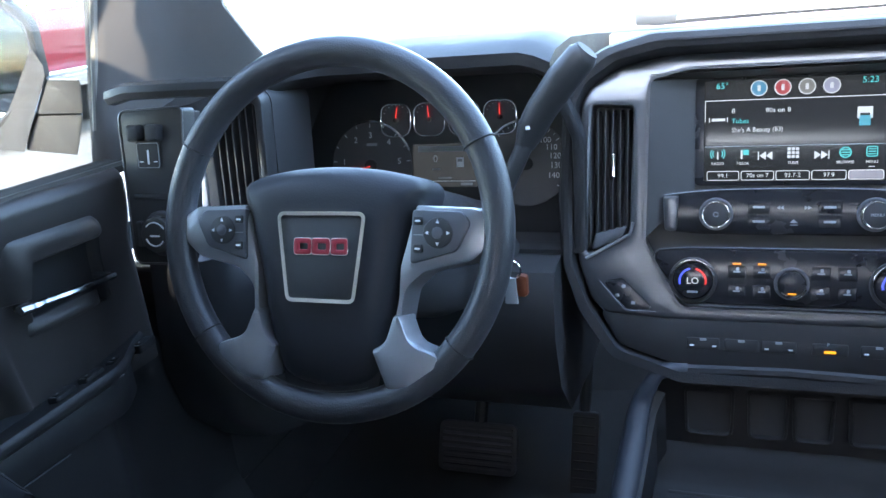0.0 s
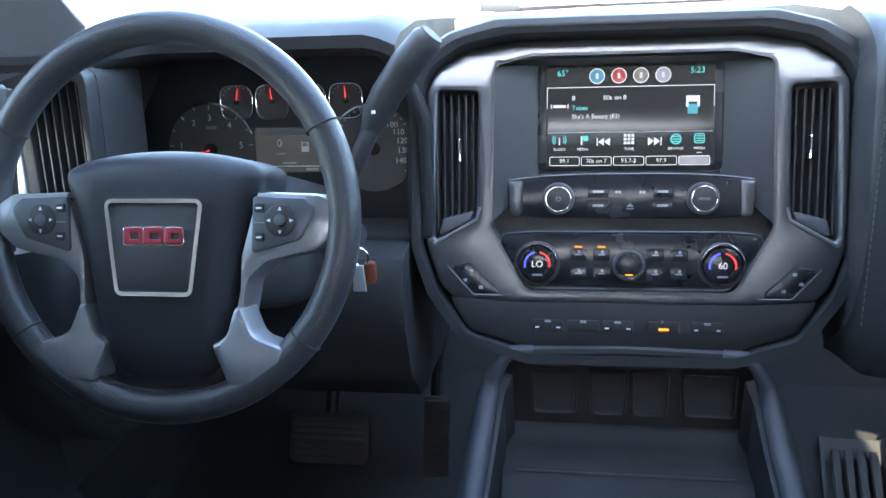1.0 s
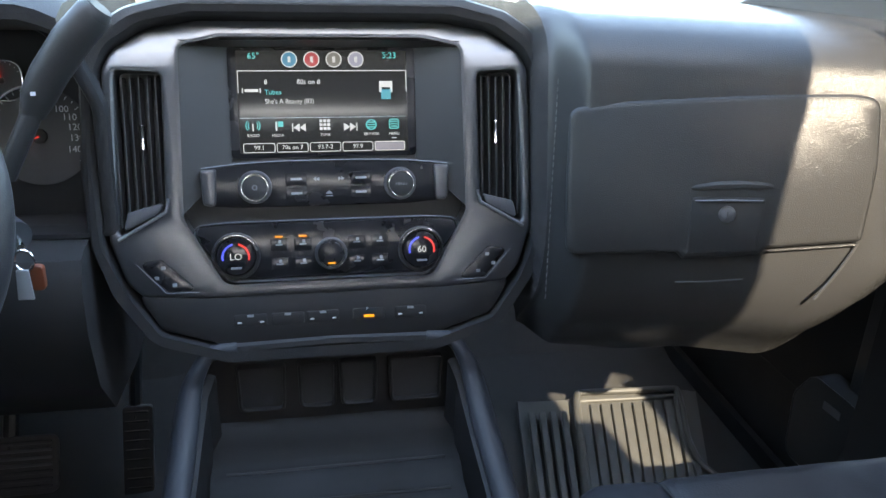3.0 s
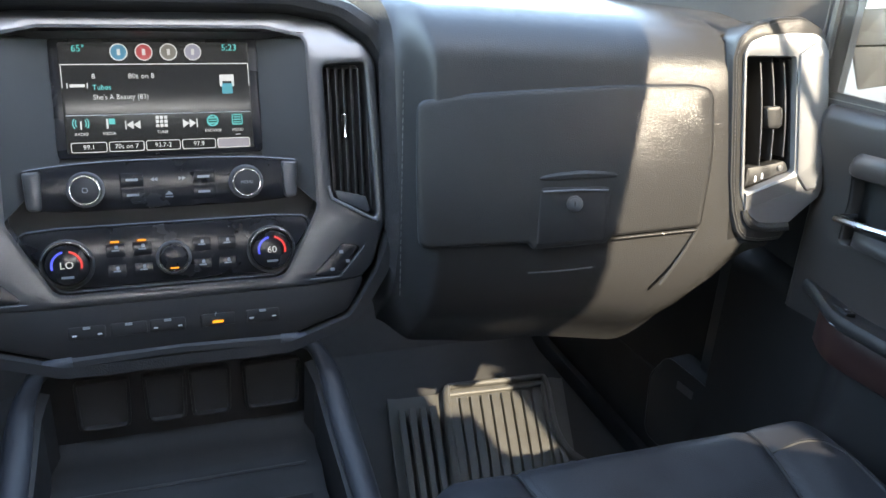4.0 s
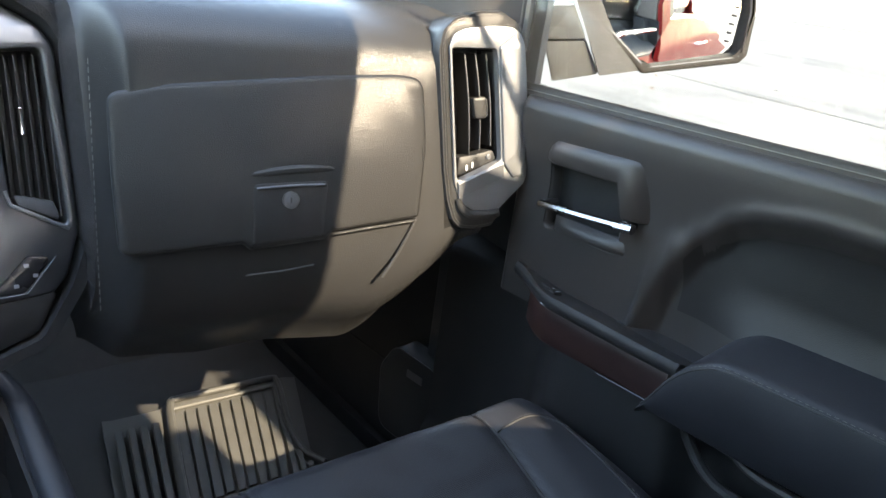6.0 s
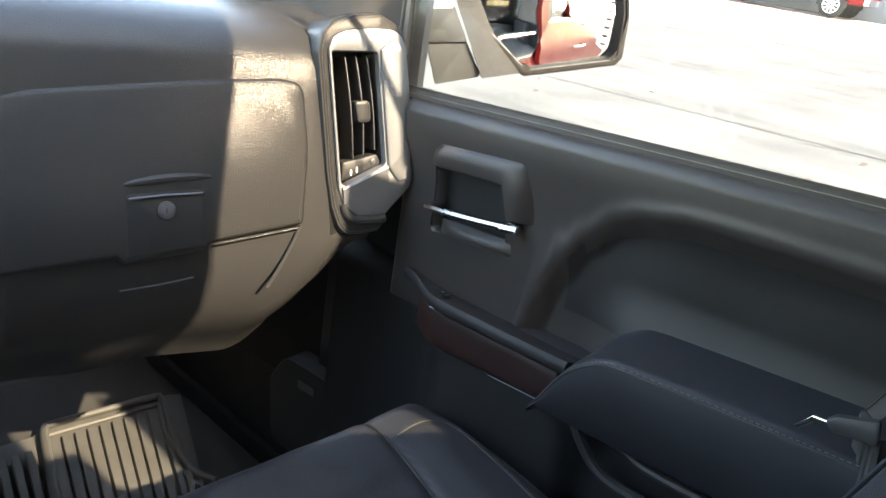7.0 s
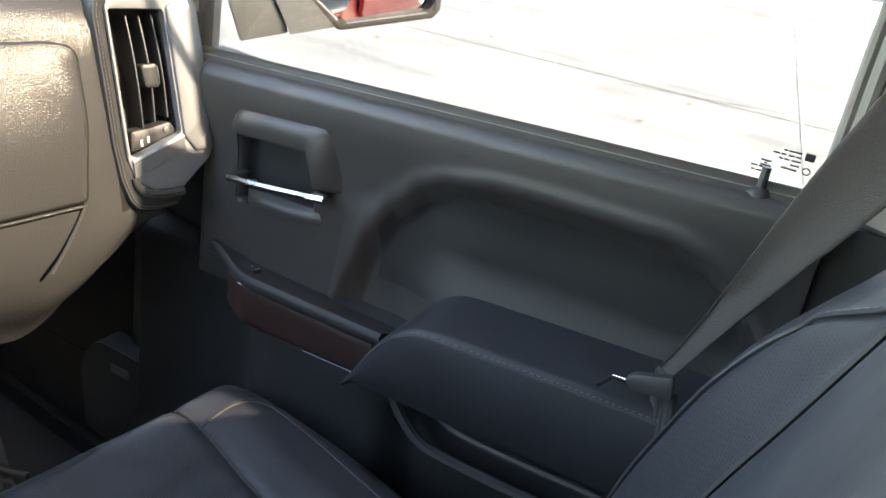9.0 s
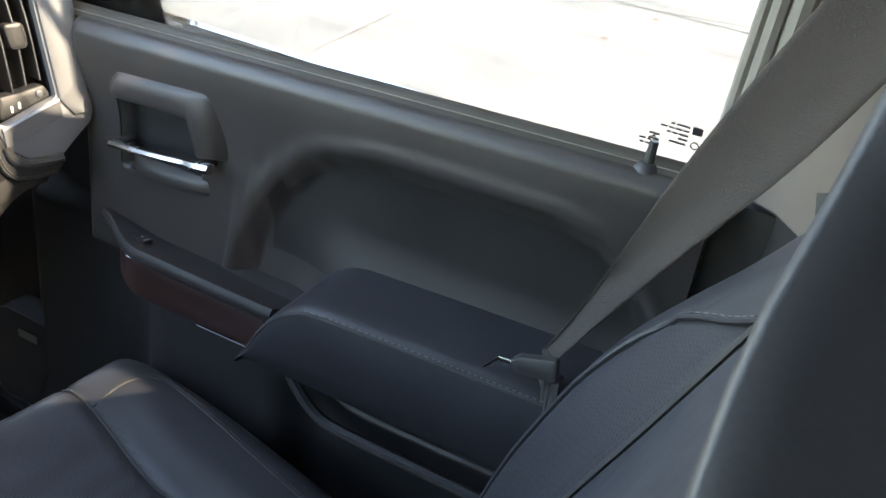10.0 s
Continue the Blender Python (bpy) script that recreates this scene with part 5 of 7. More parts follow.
def front_door(s, label):
    """s: 1 for the passenger's side, -1 for the driver's."""
    door = thing("car_door", label, "car door", "front doors", at=(s * 0.78, -0.65, 0.75))
    out_by = 0.0 if s > 0 else 0.058
    P = lambda x, y, z: Vector((s * (x + out_by), y, z))

    def upper(a, b):
        y = -0.315 - 0.625 * a
        z = 1.12 + (belt_z(y) - 0.0075 - 1.12) * b
        return P(door_x(y) - door_surface(y, z) + 0.006 * smooth(belt_z(y) - 0.012, belt_z(y), z), y, z - 0.002)

    def insert(a, b):
        y = -0.545 - 0.39 * a
        z = 1.185 + (lerp_line(ARC, y) - 0.010 - 1.185) * b
        return P(door_x(y) - door_surface(y, z) - 0.0012, y, z)

    part("upper_panel", grid(upper, 220, 100, thick=(s * 0.014, 0, 0)), DOORTRIM, door, "dark grained upper trim panel", angle=60)

    part("insert", grid(insert, 100, 40), INSERT, door, "smooth trim insert with the scoop's shade in its colour", angle=60)

    # ledge with the switches, standing out from the panel
    ys = [-0.345 - 0.255 * i / 26 for i in range(27)]
    stand = lambda y: smooth(-0.335, -0.44, y)     # the ledge grows out of the panel
    ledge_z = lambda y: 1.1660 - 0.004 * smooth(-0.40, -0.60, y)
    rings = []
    for y in ys:
        x, top = base_x(y) + 0.045 * (1 - stand(y)), ledge_z(y)
        rings.append([P(x + 0.02, y, top - 0.016), P(x - 0.010, y, top - 0.014), P(x - 0.040, y, top - 0.006), P(x - 0.049, y, top - 0.001), P(x - 0.054, y, top), P(x - 0.0575, y, top - 0.003), P(x - 0.058, y, top - 0.010), P(x - 0.054, y, top - 0.016), P(x + 0.02, y, top - 0.03)])
    part("ledge", loft(rings), LOWER, door, "black switch ledge", angle=50)
    # wood strip below the ledge
    rings = []
    for y in ys[4:-1]:
        x = base_x(y) - 0.050 + 0.050 * (1 - stand(y))
        hi, low = ledge_z(y) - 0.0125, 1.106
        rings.append([P(x, y, hi), P(x - 0.003, y, hi - 0.004), P(x - 0.003, y, low + 0.004), P(x, y, low), P(x + 0.03, y, low), P(x + 0.03, y, hi)])
    part("wood_strip", loft(rings), WOOD if s > 0 else LOWER, door, "dark red-brown wood trim", angle=50)
    part("bright_line", tube([P(base_x(y) - 0.0545, y, ledge_z(y) - 0.0125) for y in ys[8:-1]], 0.0007, 6), SILVER, door)
    part("bright_line", tube([P(base_x(y) - 0.0535, y, 1.1060) for y in ys[17:-1]], 0.0006, 6), GREYTRIM, door)

    # lower panel with map pocket
    def lower(a, b):
        y, z = -0.20 - 0.88 * a, 0.66 + (1.15 - 0.66) * b
        x = base_x(y) - 0.046 * smooth(1.16, 1.12, z) + 0.070 * smooth(-0.46, -0.36, y)
        pk = smooth(-0.60, -0.635, y) * smooth(1.095, 1.075, z + 0.02 * smooth(-0.6, -0.9, y))
        x += 0.03 * pk * smooth(0.80, 0.84, z)
        x -= 0.02 * smooth(0.86, 0.80, z)
        return P(x, y, z)

    part("lower_panel", grid(lower, 90, 70, thick=(s * 0.06, 0, 0)), LOWER, door, "black lower trim panel", angle=60)
    lip = spline([P(door_x(y) - 0.050, y, z) for y, z in ((-0.617, 1.108), (-0.627, 1.088), (-0.653, 1.062), (-0.688, 1.053), (-0.80, 1.050), (-1.0, 1.045))], 6)
    part("pocket_lip", tube(lip, 0.006, 8), HARD, door)
    lip2 = spline([P(door_x(y) - 0.052, y, z) for y, z in ((-0.668, 1.108), (-0.680, 1.097), (-0.70, 1.090), (-0.75, 1.088), (-0.90, 1.088))], 6)
    part("pull_lip", tube(lip2, 0.005, 8), HARD, door)

    # padded armrest, its nose rising in a curve
    TOP = [(-0.575, 1.104), (-0.581, 1.118), (-0.590, 1.137), (-0.603, 1.159), (-0.616, 1.175), (-0.632, 1.187), (-0.652, 1.1945), (-0.70, 1.197), (-0.80, 1.200), (-0.92, 1.203), (-1.07, 1.206)]
    nose = [(p.y, p.z) for p in spline([(0, *p) for p in TOP], 4)]
    rings, line = [], []
    for y, top in nose:
        x = door_x(y)
        lowz = min(1.100, top - 0.008)
        r = min(0.012, (top - lowz) * 0.4)
        w = 0.071
        rings.append([P(x + 0.02, y, top + 0.014 * smooth(1.13, 1.19, top)), P(x - w + 0.045, y, top + 0.004 * smooth(1.13, 1.19, top)), P(x - w + 0.022, y, top), P(x - w + 0.010, y, top - 0.002), P(x - w + 0.003, y, top - 0.4 * r), P(x - w, y, top - r),
                      P(x - w - 0.001, y, (top + lowz) / 2), P(x - w + 0.003, y, lowz + 0.5 * r), P(x - w + 0.012, y, lowz), P(x + 0.02, y, lowz)])
        line.append(P(x - w + 0.001, y, top - 0.75 * r))
    arm = part("armrest", loft(rings), LEATHER, door, "padded black armrest with a stitched seam", angle=60)
    part("seam", tube(line[3:], 0.0013, 5), MATTE, arm)
    st = bmesh.new()
    for a, b in zip(line[10:], line[11:]):
        k = max(1, int((b - a).length / 0.0055))
        for i in range(k):
            tube([a.lerp(b, i / k) + Vector((-s * 0.0006, 0, 0.0035)), a.lerp(b, (i + 0.55) / k) + Vector((-s * 0.0006, 0, 0.0035))], 0.0004, 4, bm=st)
    part("stitching", st, THREAD, arm)

    # inner handle: a hood over a recess, and a chrome lever across it
    q = 1 if s > 0 else -1
    hood = []
    for i in range(25):
        t = i / 24
        y = -0.362 - 0.150 * t
        x = door_x(y) - 0.006 + 0.010 * smooth(0.80, 1.0, t)
        rise_h = smooth(0, 0.06, t) ** 0.5 * (1 - smooth(0.72, 1.0, t))
        hi = 1.3285 + 0.010 * t - 0.010 * (1 - smooth(0, 0.10, t))
        lo = 1.2985 + 0.006 * t - 0.036 * smooth(0.68, 0.74, t) + 0.004 * (1 - smooth(0, 0.10, t))
        d = 0.014 * rise_h
        rings_v = ((hi, -0.012), (hi - 0.0005, d * 0.30), (hi - 0.004, d * 0.72), (hi - 0.010, d * 0.93), ((hi + lo) / 2, d), (lo + 0.004, d * 0.95), (lo + 0.001, d * 0.8), (lo, d * 0.5), (lo + 0.001, -0.012))
        hood.append([P(x - dd, y, zz) for zz, dd in rings_v])
    cup = part("handle_hood", loft(hood), DOORTRIM, door, "dark moulded hood over the handle recess", angle=60)
    bowl = []
    for i in range(13):
        t = i / 12
        y = -0.380 - 0.102 * t
        x = door_x(y) - 0.001
        w = math.sin(math.pi * min(1, max(0, t))) ** 0.5
        z = 1.2240 + 0.003 * t
        bowl.append([P(x - a * w, y, z + b) for a, b in ((0.0, 0.014), (0.006, 0.010), (0.010, 0.002), (0.008, -0.003), (0.0, -0.004))])
    part("recess_lip", loft(bowl), DOORTRIM, cup, "lower lip of the recess", angle=60)
    lever = []
    for i in range(15):
        t = i / 14
        y = -0.368 - 0.126 * t
        z = 1.2505 + 0.0125 * t
        w = 0.0042 + 0.0016 * smooth(0.78, 0.84, t)
        x = door_x(y) - 0.017 - 0.004 * math.sin(math.pi * t) - 0.004 * smooth(0.78, 0.84, t)
        lever.append([P(x - dd, y, z + dv * w) for dv, dd in ((-1, 0), (-0.75, 0.004), (0, 0.006), (0.75, 0.004), (1, 0), (0.6, -0.005), (-0.6, -0.005))])
    lev = part("lever", loft(lever), LEVERMAT, door, "chrome door lever")
    part("pivot", tube([P(door_x(-0.37) + 0.005, -0.372, 1.251), P(door_x(-0.37) - 0.018, -0.372, 1.251)], 0.005, 10), HARD, lev)
    part("stop", tube([P(door_x(-0.48) + 0.005, -0.481, 1.2615), P(door_x(-0.48) - 0.018, -0.481, 1.2615)], 0.006, 10), HARD, lev)

    # a black sheet laid over the recess floor stands in for its shade
    def recess_shade(a, b):
        y, z = -0.366 - 0.098 * a, 1.226 + 0.076 * b
        return P(door_x(y) - door_surface(y, z) - 0.0012, y, z - 0.04 * (y + 0.41))
    part("recess", grid(recess_shade, 16, 10), LOWER, cup, "black sheet put in as the recess's shade behind the lever")

    # switches on the ledge, with small pale marks
    for y, dx in (((-0.41, 0.026),) if s > 0 else ((-0.36, 0.026), (-0.40, 0.026), (-0.44, 0.026), (-0.48, 0.026))):
        SW = axes(P(door_x(y) - dx, y, 1.1555), Vector((0, -1, 0)), Vector((-s, 0, 0.15)).normalized(), Vector((0.0, 0, 1)))
        sw = part("window_switch", plate(oblong(0, 0, 0.030, 0.016, 0.004), -0.004, 0.006, SW, (), 0.002), LOWER, door)
        part("switch_scoop", plate(oblong(0.002, 0, 0.018, 0.010, 0.004), 0.0, 0.0068, SW, (), 0.0), LOWER, sw)
        part("switch_edge", tube([SW @ Vector((0.0125, -0.006, 0.0055)), SW @ Vector((0.0135, 0.0, 0.0065)), SW @ Vector((0.0125, 0.006, 0.0055))], 0.0004, 5), DIMINK, sw)
        part("switch_mark", plate(oblong(0.006, 0.0, 0.003, 0.002, 0.0005, 2), 0.006, 0.0072, SW, (), 0.0), DIMINK, sw)
    for y, dx in ((-0.372, 0.019), (-0.388, 0.012)):
        part("lock_mark", plate(oblong(0, 0, 0.0032, 0.0016, 0.0004, 2), 0, 0.002, Matrix.Translation(P(door_x(y) - dx, y, 1.1545))), WHITEINK, door)

    if s > 0:
        SPK = axes(P(0.715, -0.148, 0.893), Vector((0.12, -0.993, 0)), Vector((0, 0, 1)), Vector((-0.993, -0.12, 0))) @ Matrix.Scale(1.3, 4)
        shape = rounded([(-0.050, -0.10, 0.02), (-0.057, -0.018, 0.03), (-0.034, 0.020, 0.02), (0.041, 0.017, 0.03), (0.049, -0.02, 0.03), (0.045, -0.10, 0.02)], 0.02)
        cover = part("speaker_cover", plate(shape, -0.03, 0.0, SPK, (), 0.003), MATTE, door, "dark round-cornered speaker cover")
        part("cover_edge", tube([SPK @ Vector((p.x, p.y, 0.0)) for p in shape], 0.0008, 5, closed=True), BEZEL, cover)
        bar(0.003, -0.005, 0.026, 0.010, GREYTRIM, "badge", m=SPK, d=0.0015, parent=cover)

    # lock pin, belt seal, window
    pin = part("lock_pin", tube([P(0.768, -0.880, 1.365), P(0.768, -0.880, 1.385), P(0.768, -0.880, 1.408)], [0.0055, 0.0045, 0.0036], 10), HARD, door, "black lock pin")
    part("pin_collar", tube([P(0.768, -0.880, 1.376), P(0.768, -0.880, 1.386), P(0.768, -0.880, 1.391)], [0.013, 0.011, 0.006], 18), HARD, pin)
    ysl = [-0.20, -0.33, -0.45, -0.6, -0.75, -0.9, -0.938]
    part("belt_seal", loft([[P(base_x(y) + a, y, belt_z(y) + b) for a, b in ((-0.003, -0.018), (-0.0035, -0.010), (-0.001, -0.007), (0.001, -0.0055), (0.0015, -0.003), (0.0035, -0.0005), (0.007, 0.001), (0.010, 0.000), (0.012, -0.012))] for y in ysl]), SEALDARK, door, "dark brown double window seal", angle=30)
    part("seal_line", tube([P(base_x(y) + 0.0005, y, belt_z(y) - 0.0058) for y in ysl], 0.0006, 5), SEALGREY, door)
    part("outer_strip", tube([P(0.868, y, belt_z(y) - 0.050) for y in (-0.14, -0.4, -0.7, -1.08)], 0.010, 8), CHROME, door, "chrome outer belt strip")

    def window(a, b):
        z = 1.355 + 0.515 * b
        y0, y1 = front_edge(z, s), -0.922 - 0.25 * max(0.0, z - 1.56)
        y = y0 + (y1 - y0) * a
        return P(glass_x(y, z, s), y, z)

    pane = part("window_pane", grid(window, 8, 10, thick=(s * 0.004, 0, 0)), SIDEPANE, door, "clear side window")
    pane.visible_shadow = False
    # frame: front post, top rail and rear post, with a grey inner lip
    posts = [window(0, b / 10) for b in range(1, 11)] + [window(1, 1 - b / 10) for b in range(3, 10)]
    frame_ob = part("window_frame", tube(posts, 0.005, 8), SEALGREY, door, "grey-brown window channel")
    for off, rad in ((0.011, 0.0065), (0.025, 0.0085)):
        part("frame_lip", tube([window(1, b / 10) + Vector((-s * 0.006, -off, 0)) for b in (0.75, 1, 2, 3, 4, 5, 6, 7)], rad, 8), SEALGREY, frame_ob, "grey rubber frame lip")
    part("frame_lip", tube([window(0, b / 10) + Vector((-s * 0.004, 0.008, 0)) for b in range(1, 11)], 0.004, 8), SEALGREY, frame_ob)
    # outer skin and outer handle
    def skin(a, b):
        y, z = -0.12 - 0.96 * a, 0.55 + 0.71 * b
        return P(0.935 - 0.04 * smooth(1.1, 1.26, z) - 0.04 * smooth(0.8, 0.55, z), y, z)

    out = part("outer_skin", grid(skin, 8, 14, thick=(-s * 0.01, 0, 0)), RED, door, "red painted door skin")
    part("outer_handle", tube(spline([P(0.925, -0.86, 1.16), P(0.965, -0.88, 1.165), P(0.97, -0.95, 1.165), P(0.965, -1.02, 1.165), P(0.925, -1.04, 1.16)], 4), 0.011, 8), CHROME, out, "chrome pull handle")
    shelf = [[P(x, y, belt_z(y) + dz) for x, dz in ((base_x(y) + 0.02, -0.085), (0.893, -0.125), (0.893, -0.15), (base_x(y) + 0.02, -0.12))] for y in (-0.12, -0.4, -0.8, -1.08)]
    part("sill", loft(shelf), RUBBER, door)
    return door


front_door(1, "dark passenger door trim with chrome lever, wood strip and padded armrest")
front_door(-1, "dark driver door trim with chrome lever and ledge")
# window label printed at the lower rear corner of the passenger glass
LB = axes(Vector((glass_x(-0.892, 1.415) - 0.001, -0.892, 1.415)), Vector((0.1, -1, 0)).normalized(), Vector((-0.34, 0, 1)).normalized(), Vector((-1, -0.1, -0.34)).normalized())
lab = thing("window_label", "small printed maker's label on the side window", "label", at=(0.765, -0.862, 1.42))
for i, (end, widths) in enumerate(((0.0085, (0.010, 0.003)), (0.0085, (0.004, 0.005, 0.004, 0.005)), (0.0085, (0.007, 0.004, 0.003)), (0.0085, (0.007,)), (0.0075, (0.0125,)), (-0.013, (0.004, 0.003, 0.005)), (-0.0185, (0.004, 0.003)))):
    u = end
    for w in widths:
        bar(u - w / 2, 0.0115 - 0.0040 * i, w, 0.0011, HARD, "print_word", m=LB, d=0.006, parent=lab)
        u -= w + 0.0012
for w, v in ((0.008, -0.002), (0.0026, -0.0042), (0.008, -0.0064)):
    bar(-0.0165, v, w, 0.0012, HARD, "print_mark", m=LB, d=0.006, parent=lab)
outline(0.0145, 0.010, 0.0075, 0.0065, 0.0013, MATTE, m=LB, d=0.006, parent=lab, r=0.0008, name="print_block")
part("print_ring", plate(disc(0.0145, -0.003, 0.0033, 16), 0.0048, 0.006, LB, [disc(0.0145, -0.003, 0.0026, 16)], 0.0), MATTE, lab)


# ---- door mirrors ----
def side_mirror(s, label):
    """A dark rim round convex glass, a painted cap before it, and a grey foot on the door."""
    P = lambda x, y, z: Vector((s * x, y, z))
    mir = thing("side_mirror", label, "door mirror", "door mirrors", at=(s * 0.95, -0.15, 1.36))
    n = Vector((-s * 0.575, -0.818, 0.02)).normalized()
    u = Vector((0, 0, 1)).cross(n).normalized()
    v = n.cross(u)
    MM = axes(P(1.118, -0.131, 1.434) if s > 0 else P(1.15, -0.131, 1.434), u, v, n)
    corner = lambda pts: rounded([(s * p[0], *p[1:]) for p in pts], 0.02, 6)
    rim = corner([(-0.112, 0.09, 0.04), (-0.06, 0.150, 0.05), (0.13, 0.160, 0.04), (0.166, 0.03, 0.05), (0.1685, -0.040, 0.008), (0.158, -0.0535, 0.010), (0.003, -0.0895, 0.012), (-0.1095, -0.004, 0.03)])
    rim = rim if area(rim) > 0 else list(reversed(rim))
    part("housing", plate(rim, -0.045, 0.012, MM, [inset(rim, 0.013)], 0.005), EXTERIOR, mir, "dark plastic mirror rim")
    part("rim_line", tube([MM @ Vector((p.x, p.y, 0.0105)) for p in inset(rim, 0.010)], 0.0014, 5, closed=True), GREYTRIM, mir)
    cap = []
    for d, k in ((-0.02, 0.0), (-0.06, 0.004), (-0.10, 0.014), (-0.125, 0.035), (-0.135, 0.06)):
        cap.append([MM @ Vector((p.x, p.y, d)) for p in inset(rim, k + 0.002)])
    part("cap", loft(cap), RED, mir, "red painted mirror cap", angle=60)
    # slightly convex glass
    bm = bmesh.new()
    inner = inset(rim, 0.0125)
    c = Vector((sum(p.x for p in inner) / len(inner), sum(p.y for p in inner) / len(inner)))
    rings = []
    for k in range(1, 9):
        rings.append([bm.verts.new(MM @ Vector((q.x, q.y, 0.004 - (q - Vector((0, 0))).length_squared / 2.8))) for q in [c.lerp(p, k / 8) for p in inner]])
    mid = bm.verts.new(MM @ Vector((c.x, c.y, 0.004 - c.length_squared / 2.8)))
    for i in range(len(inner)):
        bm.faces.new((mid, rings[0][i - 1], rings[0][i]))
    for a, b in zip(rings, rings[1:]):
        for i in range(len(inner)):
            bm.faces.new((a[i - 1], b[i - 1], b[i], a[i]))
    part("glass", bm, MIRROR, mir, "convex mirror glass", angle=80)
    for k in range(6):
        part("marker", plate(disc(s * (0.1385 - 0.001 * k), 0.045 - 0.0135 * k, 0.0020, 12), -0.004, 0.0035, MM, (), 0.0), MATTE, mir)
    # foot: a speckled upper plate, a plain lower one and the arm to the rim
    o = 0.0 if s > 0 else 0.06
    FT = axes(P(0.88 + o, -0.16, 1.39), Vector((0.7071, -s * 0.7071, 0)), Vector((0, 0, 1)), Vector((-s * 0.7071, -0.7071, 0)))
    up = [(-0.0206, 0.0541), (0.0194, 0.0607), (0.0438, 0.0168), (-0.014, 0.0080)]
    lo = [(-0.014, 0.0060), (0.0438, 0.0150), (0.0699, -0.0291), (0.0069, -0.049)]
    fx = lambda pts: rounded([(p[0] * s, p[1]) for p in pts], 0.004)
    part("foot_plate", plate(fx(up), -0.05, 0.0, FT, (), 0.002), FOOT, mir, "speckled grey upper foot plate")
    part("foot_base", plate(fx(lo), -0.06, -0.003, FT, (), 0.003), FOOT, mir, "dusty grey mirror foot")
    part("foot_line", tube([FT @ Vector((s * -0.018, 0.0550, 0.001)), FT @ Vector((s * 0.017, 0.0608, 0.001))], 0.0012, 5), WHITEINK, mir)
    a0 = [FT @ Vector((s * x, y, d)) for x, y, d in ((0.020, 0.075, -0.04), (0.022, 0.066, 0.002), (0.072, -0.030, 0.002), (0.07, -0.03, -0.05))]
    a1 = [MM @ Vector((s * x, y, d)) for x, y, d in ((-0.09, 0.06, -0.04), (-0.108, 0.012, 0.002), (0.000, -0.085, 0.004), (0.01, -0.08, -0.04))]
    part("arm", loft([a0, [p.lerp(q, 0.5) for p, q in zip(a0, a1)], a1]), EXTERIOR, mir, "dark plastic mirror arm", angle=50)
    return mir


side_mirror(1, "passenger door mirror in dark housing reflecting the red truck flank")
side_mirror(-1, "driver door mirror in dark plastic housing with red cap")

# ---- passenger seat ----
seat = thing("passenger_seat", "black leather front seat with perforated insert and pale piping", "car seat", "front seats", at=(0.44, -0.7, 0.62))
CX = 0.44


PERF = material("perforated_leather", (0.021, 0.022, 0.026), 0.46, grain=0.3, scale=500, kind="leather")
nt = PERF.node_tree
nt.nodes["Principled BSDF"].inputs["Specular IOR Level"].default_value = 0.28
vor = nt.nodes.new("ShaderNodeTexVoronoi")
vor.inputs["Scale"].default_value, vor.inputs["Randomness"].default_value = 430, 0.0
co = nt.nodes.new("ShaderNodeTexCoord")
nt.links.new(co.outputs["Object"], vor.inputs["Vector"])
rng = nt.nodes.new("ShaderNodeMapRange")
rng.inputs["From Min"].default_value, rng.inputs["From Max"].default_value = 0.25, 0.40
mixp = nt.nodes.new("ShaderNodeMix")
mixp.data_type = "RGBA"
mixp.inputs["A"].default_value, mixp.inputs["B"].default_value = (0.005, 0.005, 0.006, 1), (0.026, 0.027, 0.031, 1)
nt.links.new(vor.outputs["Distance"], rng.inputs["Value"])
nt.links.new(rng.outputs["Result"], mixp.inputs["Factor"])
nt.links.new(mixp.outputs["Result"], nt.nodes["Principled BSDF"].inputs["Base Color"])

FRONT, HALF, ROUND = -0.372, 0.262, 0.065


def side_x(y):
    """Half the distance between the two long seams of the cushion."""
    return 0.139 - 0.030 * smooth(-0.43, -0.60, y)


def cushion_z(x, y):
    """A crowned top that rolls down over its rim, with raised side bolsters."""
    px, py = abs(x - CX) - (HALF - ROUND), y - (FRONT - ROUND)
    if px > 0 and py > 0:
        d = ROUND - math.hypot(px, py)
    else:
        d = ROUND - max(px, py)
    z = 1.033 - 0.100 * (1 - smooth(-0.01, 0.075, d)) ** 1.8
    a = abs(x - CX) - side_x(y)
    f = FRONT - y
    z += 0.010 * smooth(0.0, 0.05, a) * smooth(0.03, 0.10, f)
    z -= 0.005 * math.exp(-(a / 0.006) ** 2)
    z -= 0.045 * smooth(0.12, 0.52, f)
    z += 0.0020 * noise.noise(Vector((x * 14, y * 14, 0)))
    return z


def cushion(a, b):
    y = FRONT - 0.61 * b
    e = max(0.0, ROUND - (FRONT - y))
    x = CX + (HALF - ROUND + math.sqrt(max(0.0, ROUND * ROUND - e * e))) * (2 * a - 1)
    return Vector((x, y, cushion_z(x, y)))


part("cushion", grid(cushion, 110, 90, thick=(0, 0, -0.14)), LEATHER, seat, "black leather seat cushion", angle=70)


def on_cushion(x, y, lift=0.001):
    return Vector((x, y, cushion_z(x, y) + lift))


def middle_panel(a, b):
    y = -0.412 - 0.54 * b
    return on_cushion(CX + (side_x(y) - 0.006) * (2 * a - 1), y, 0.0008)


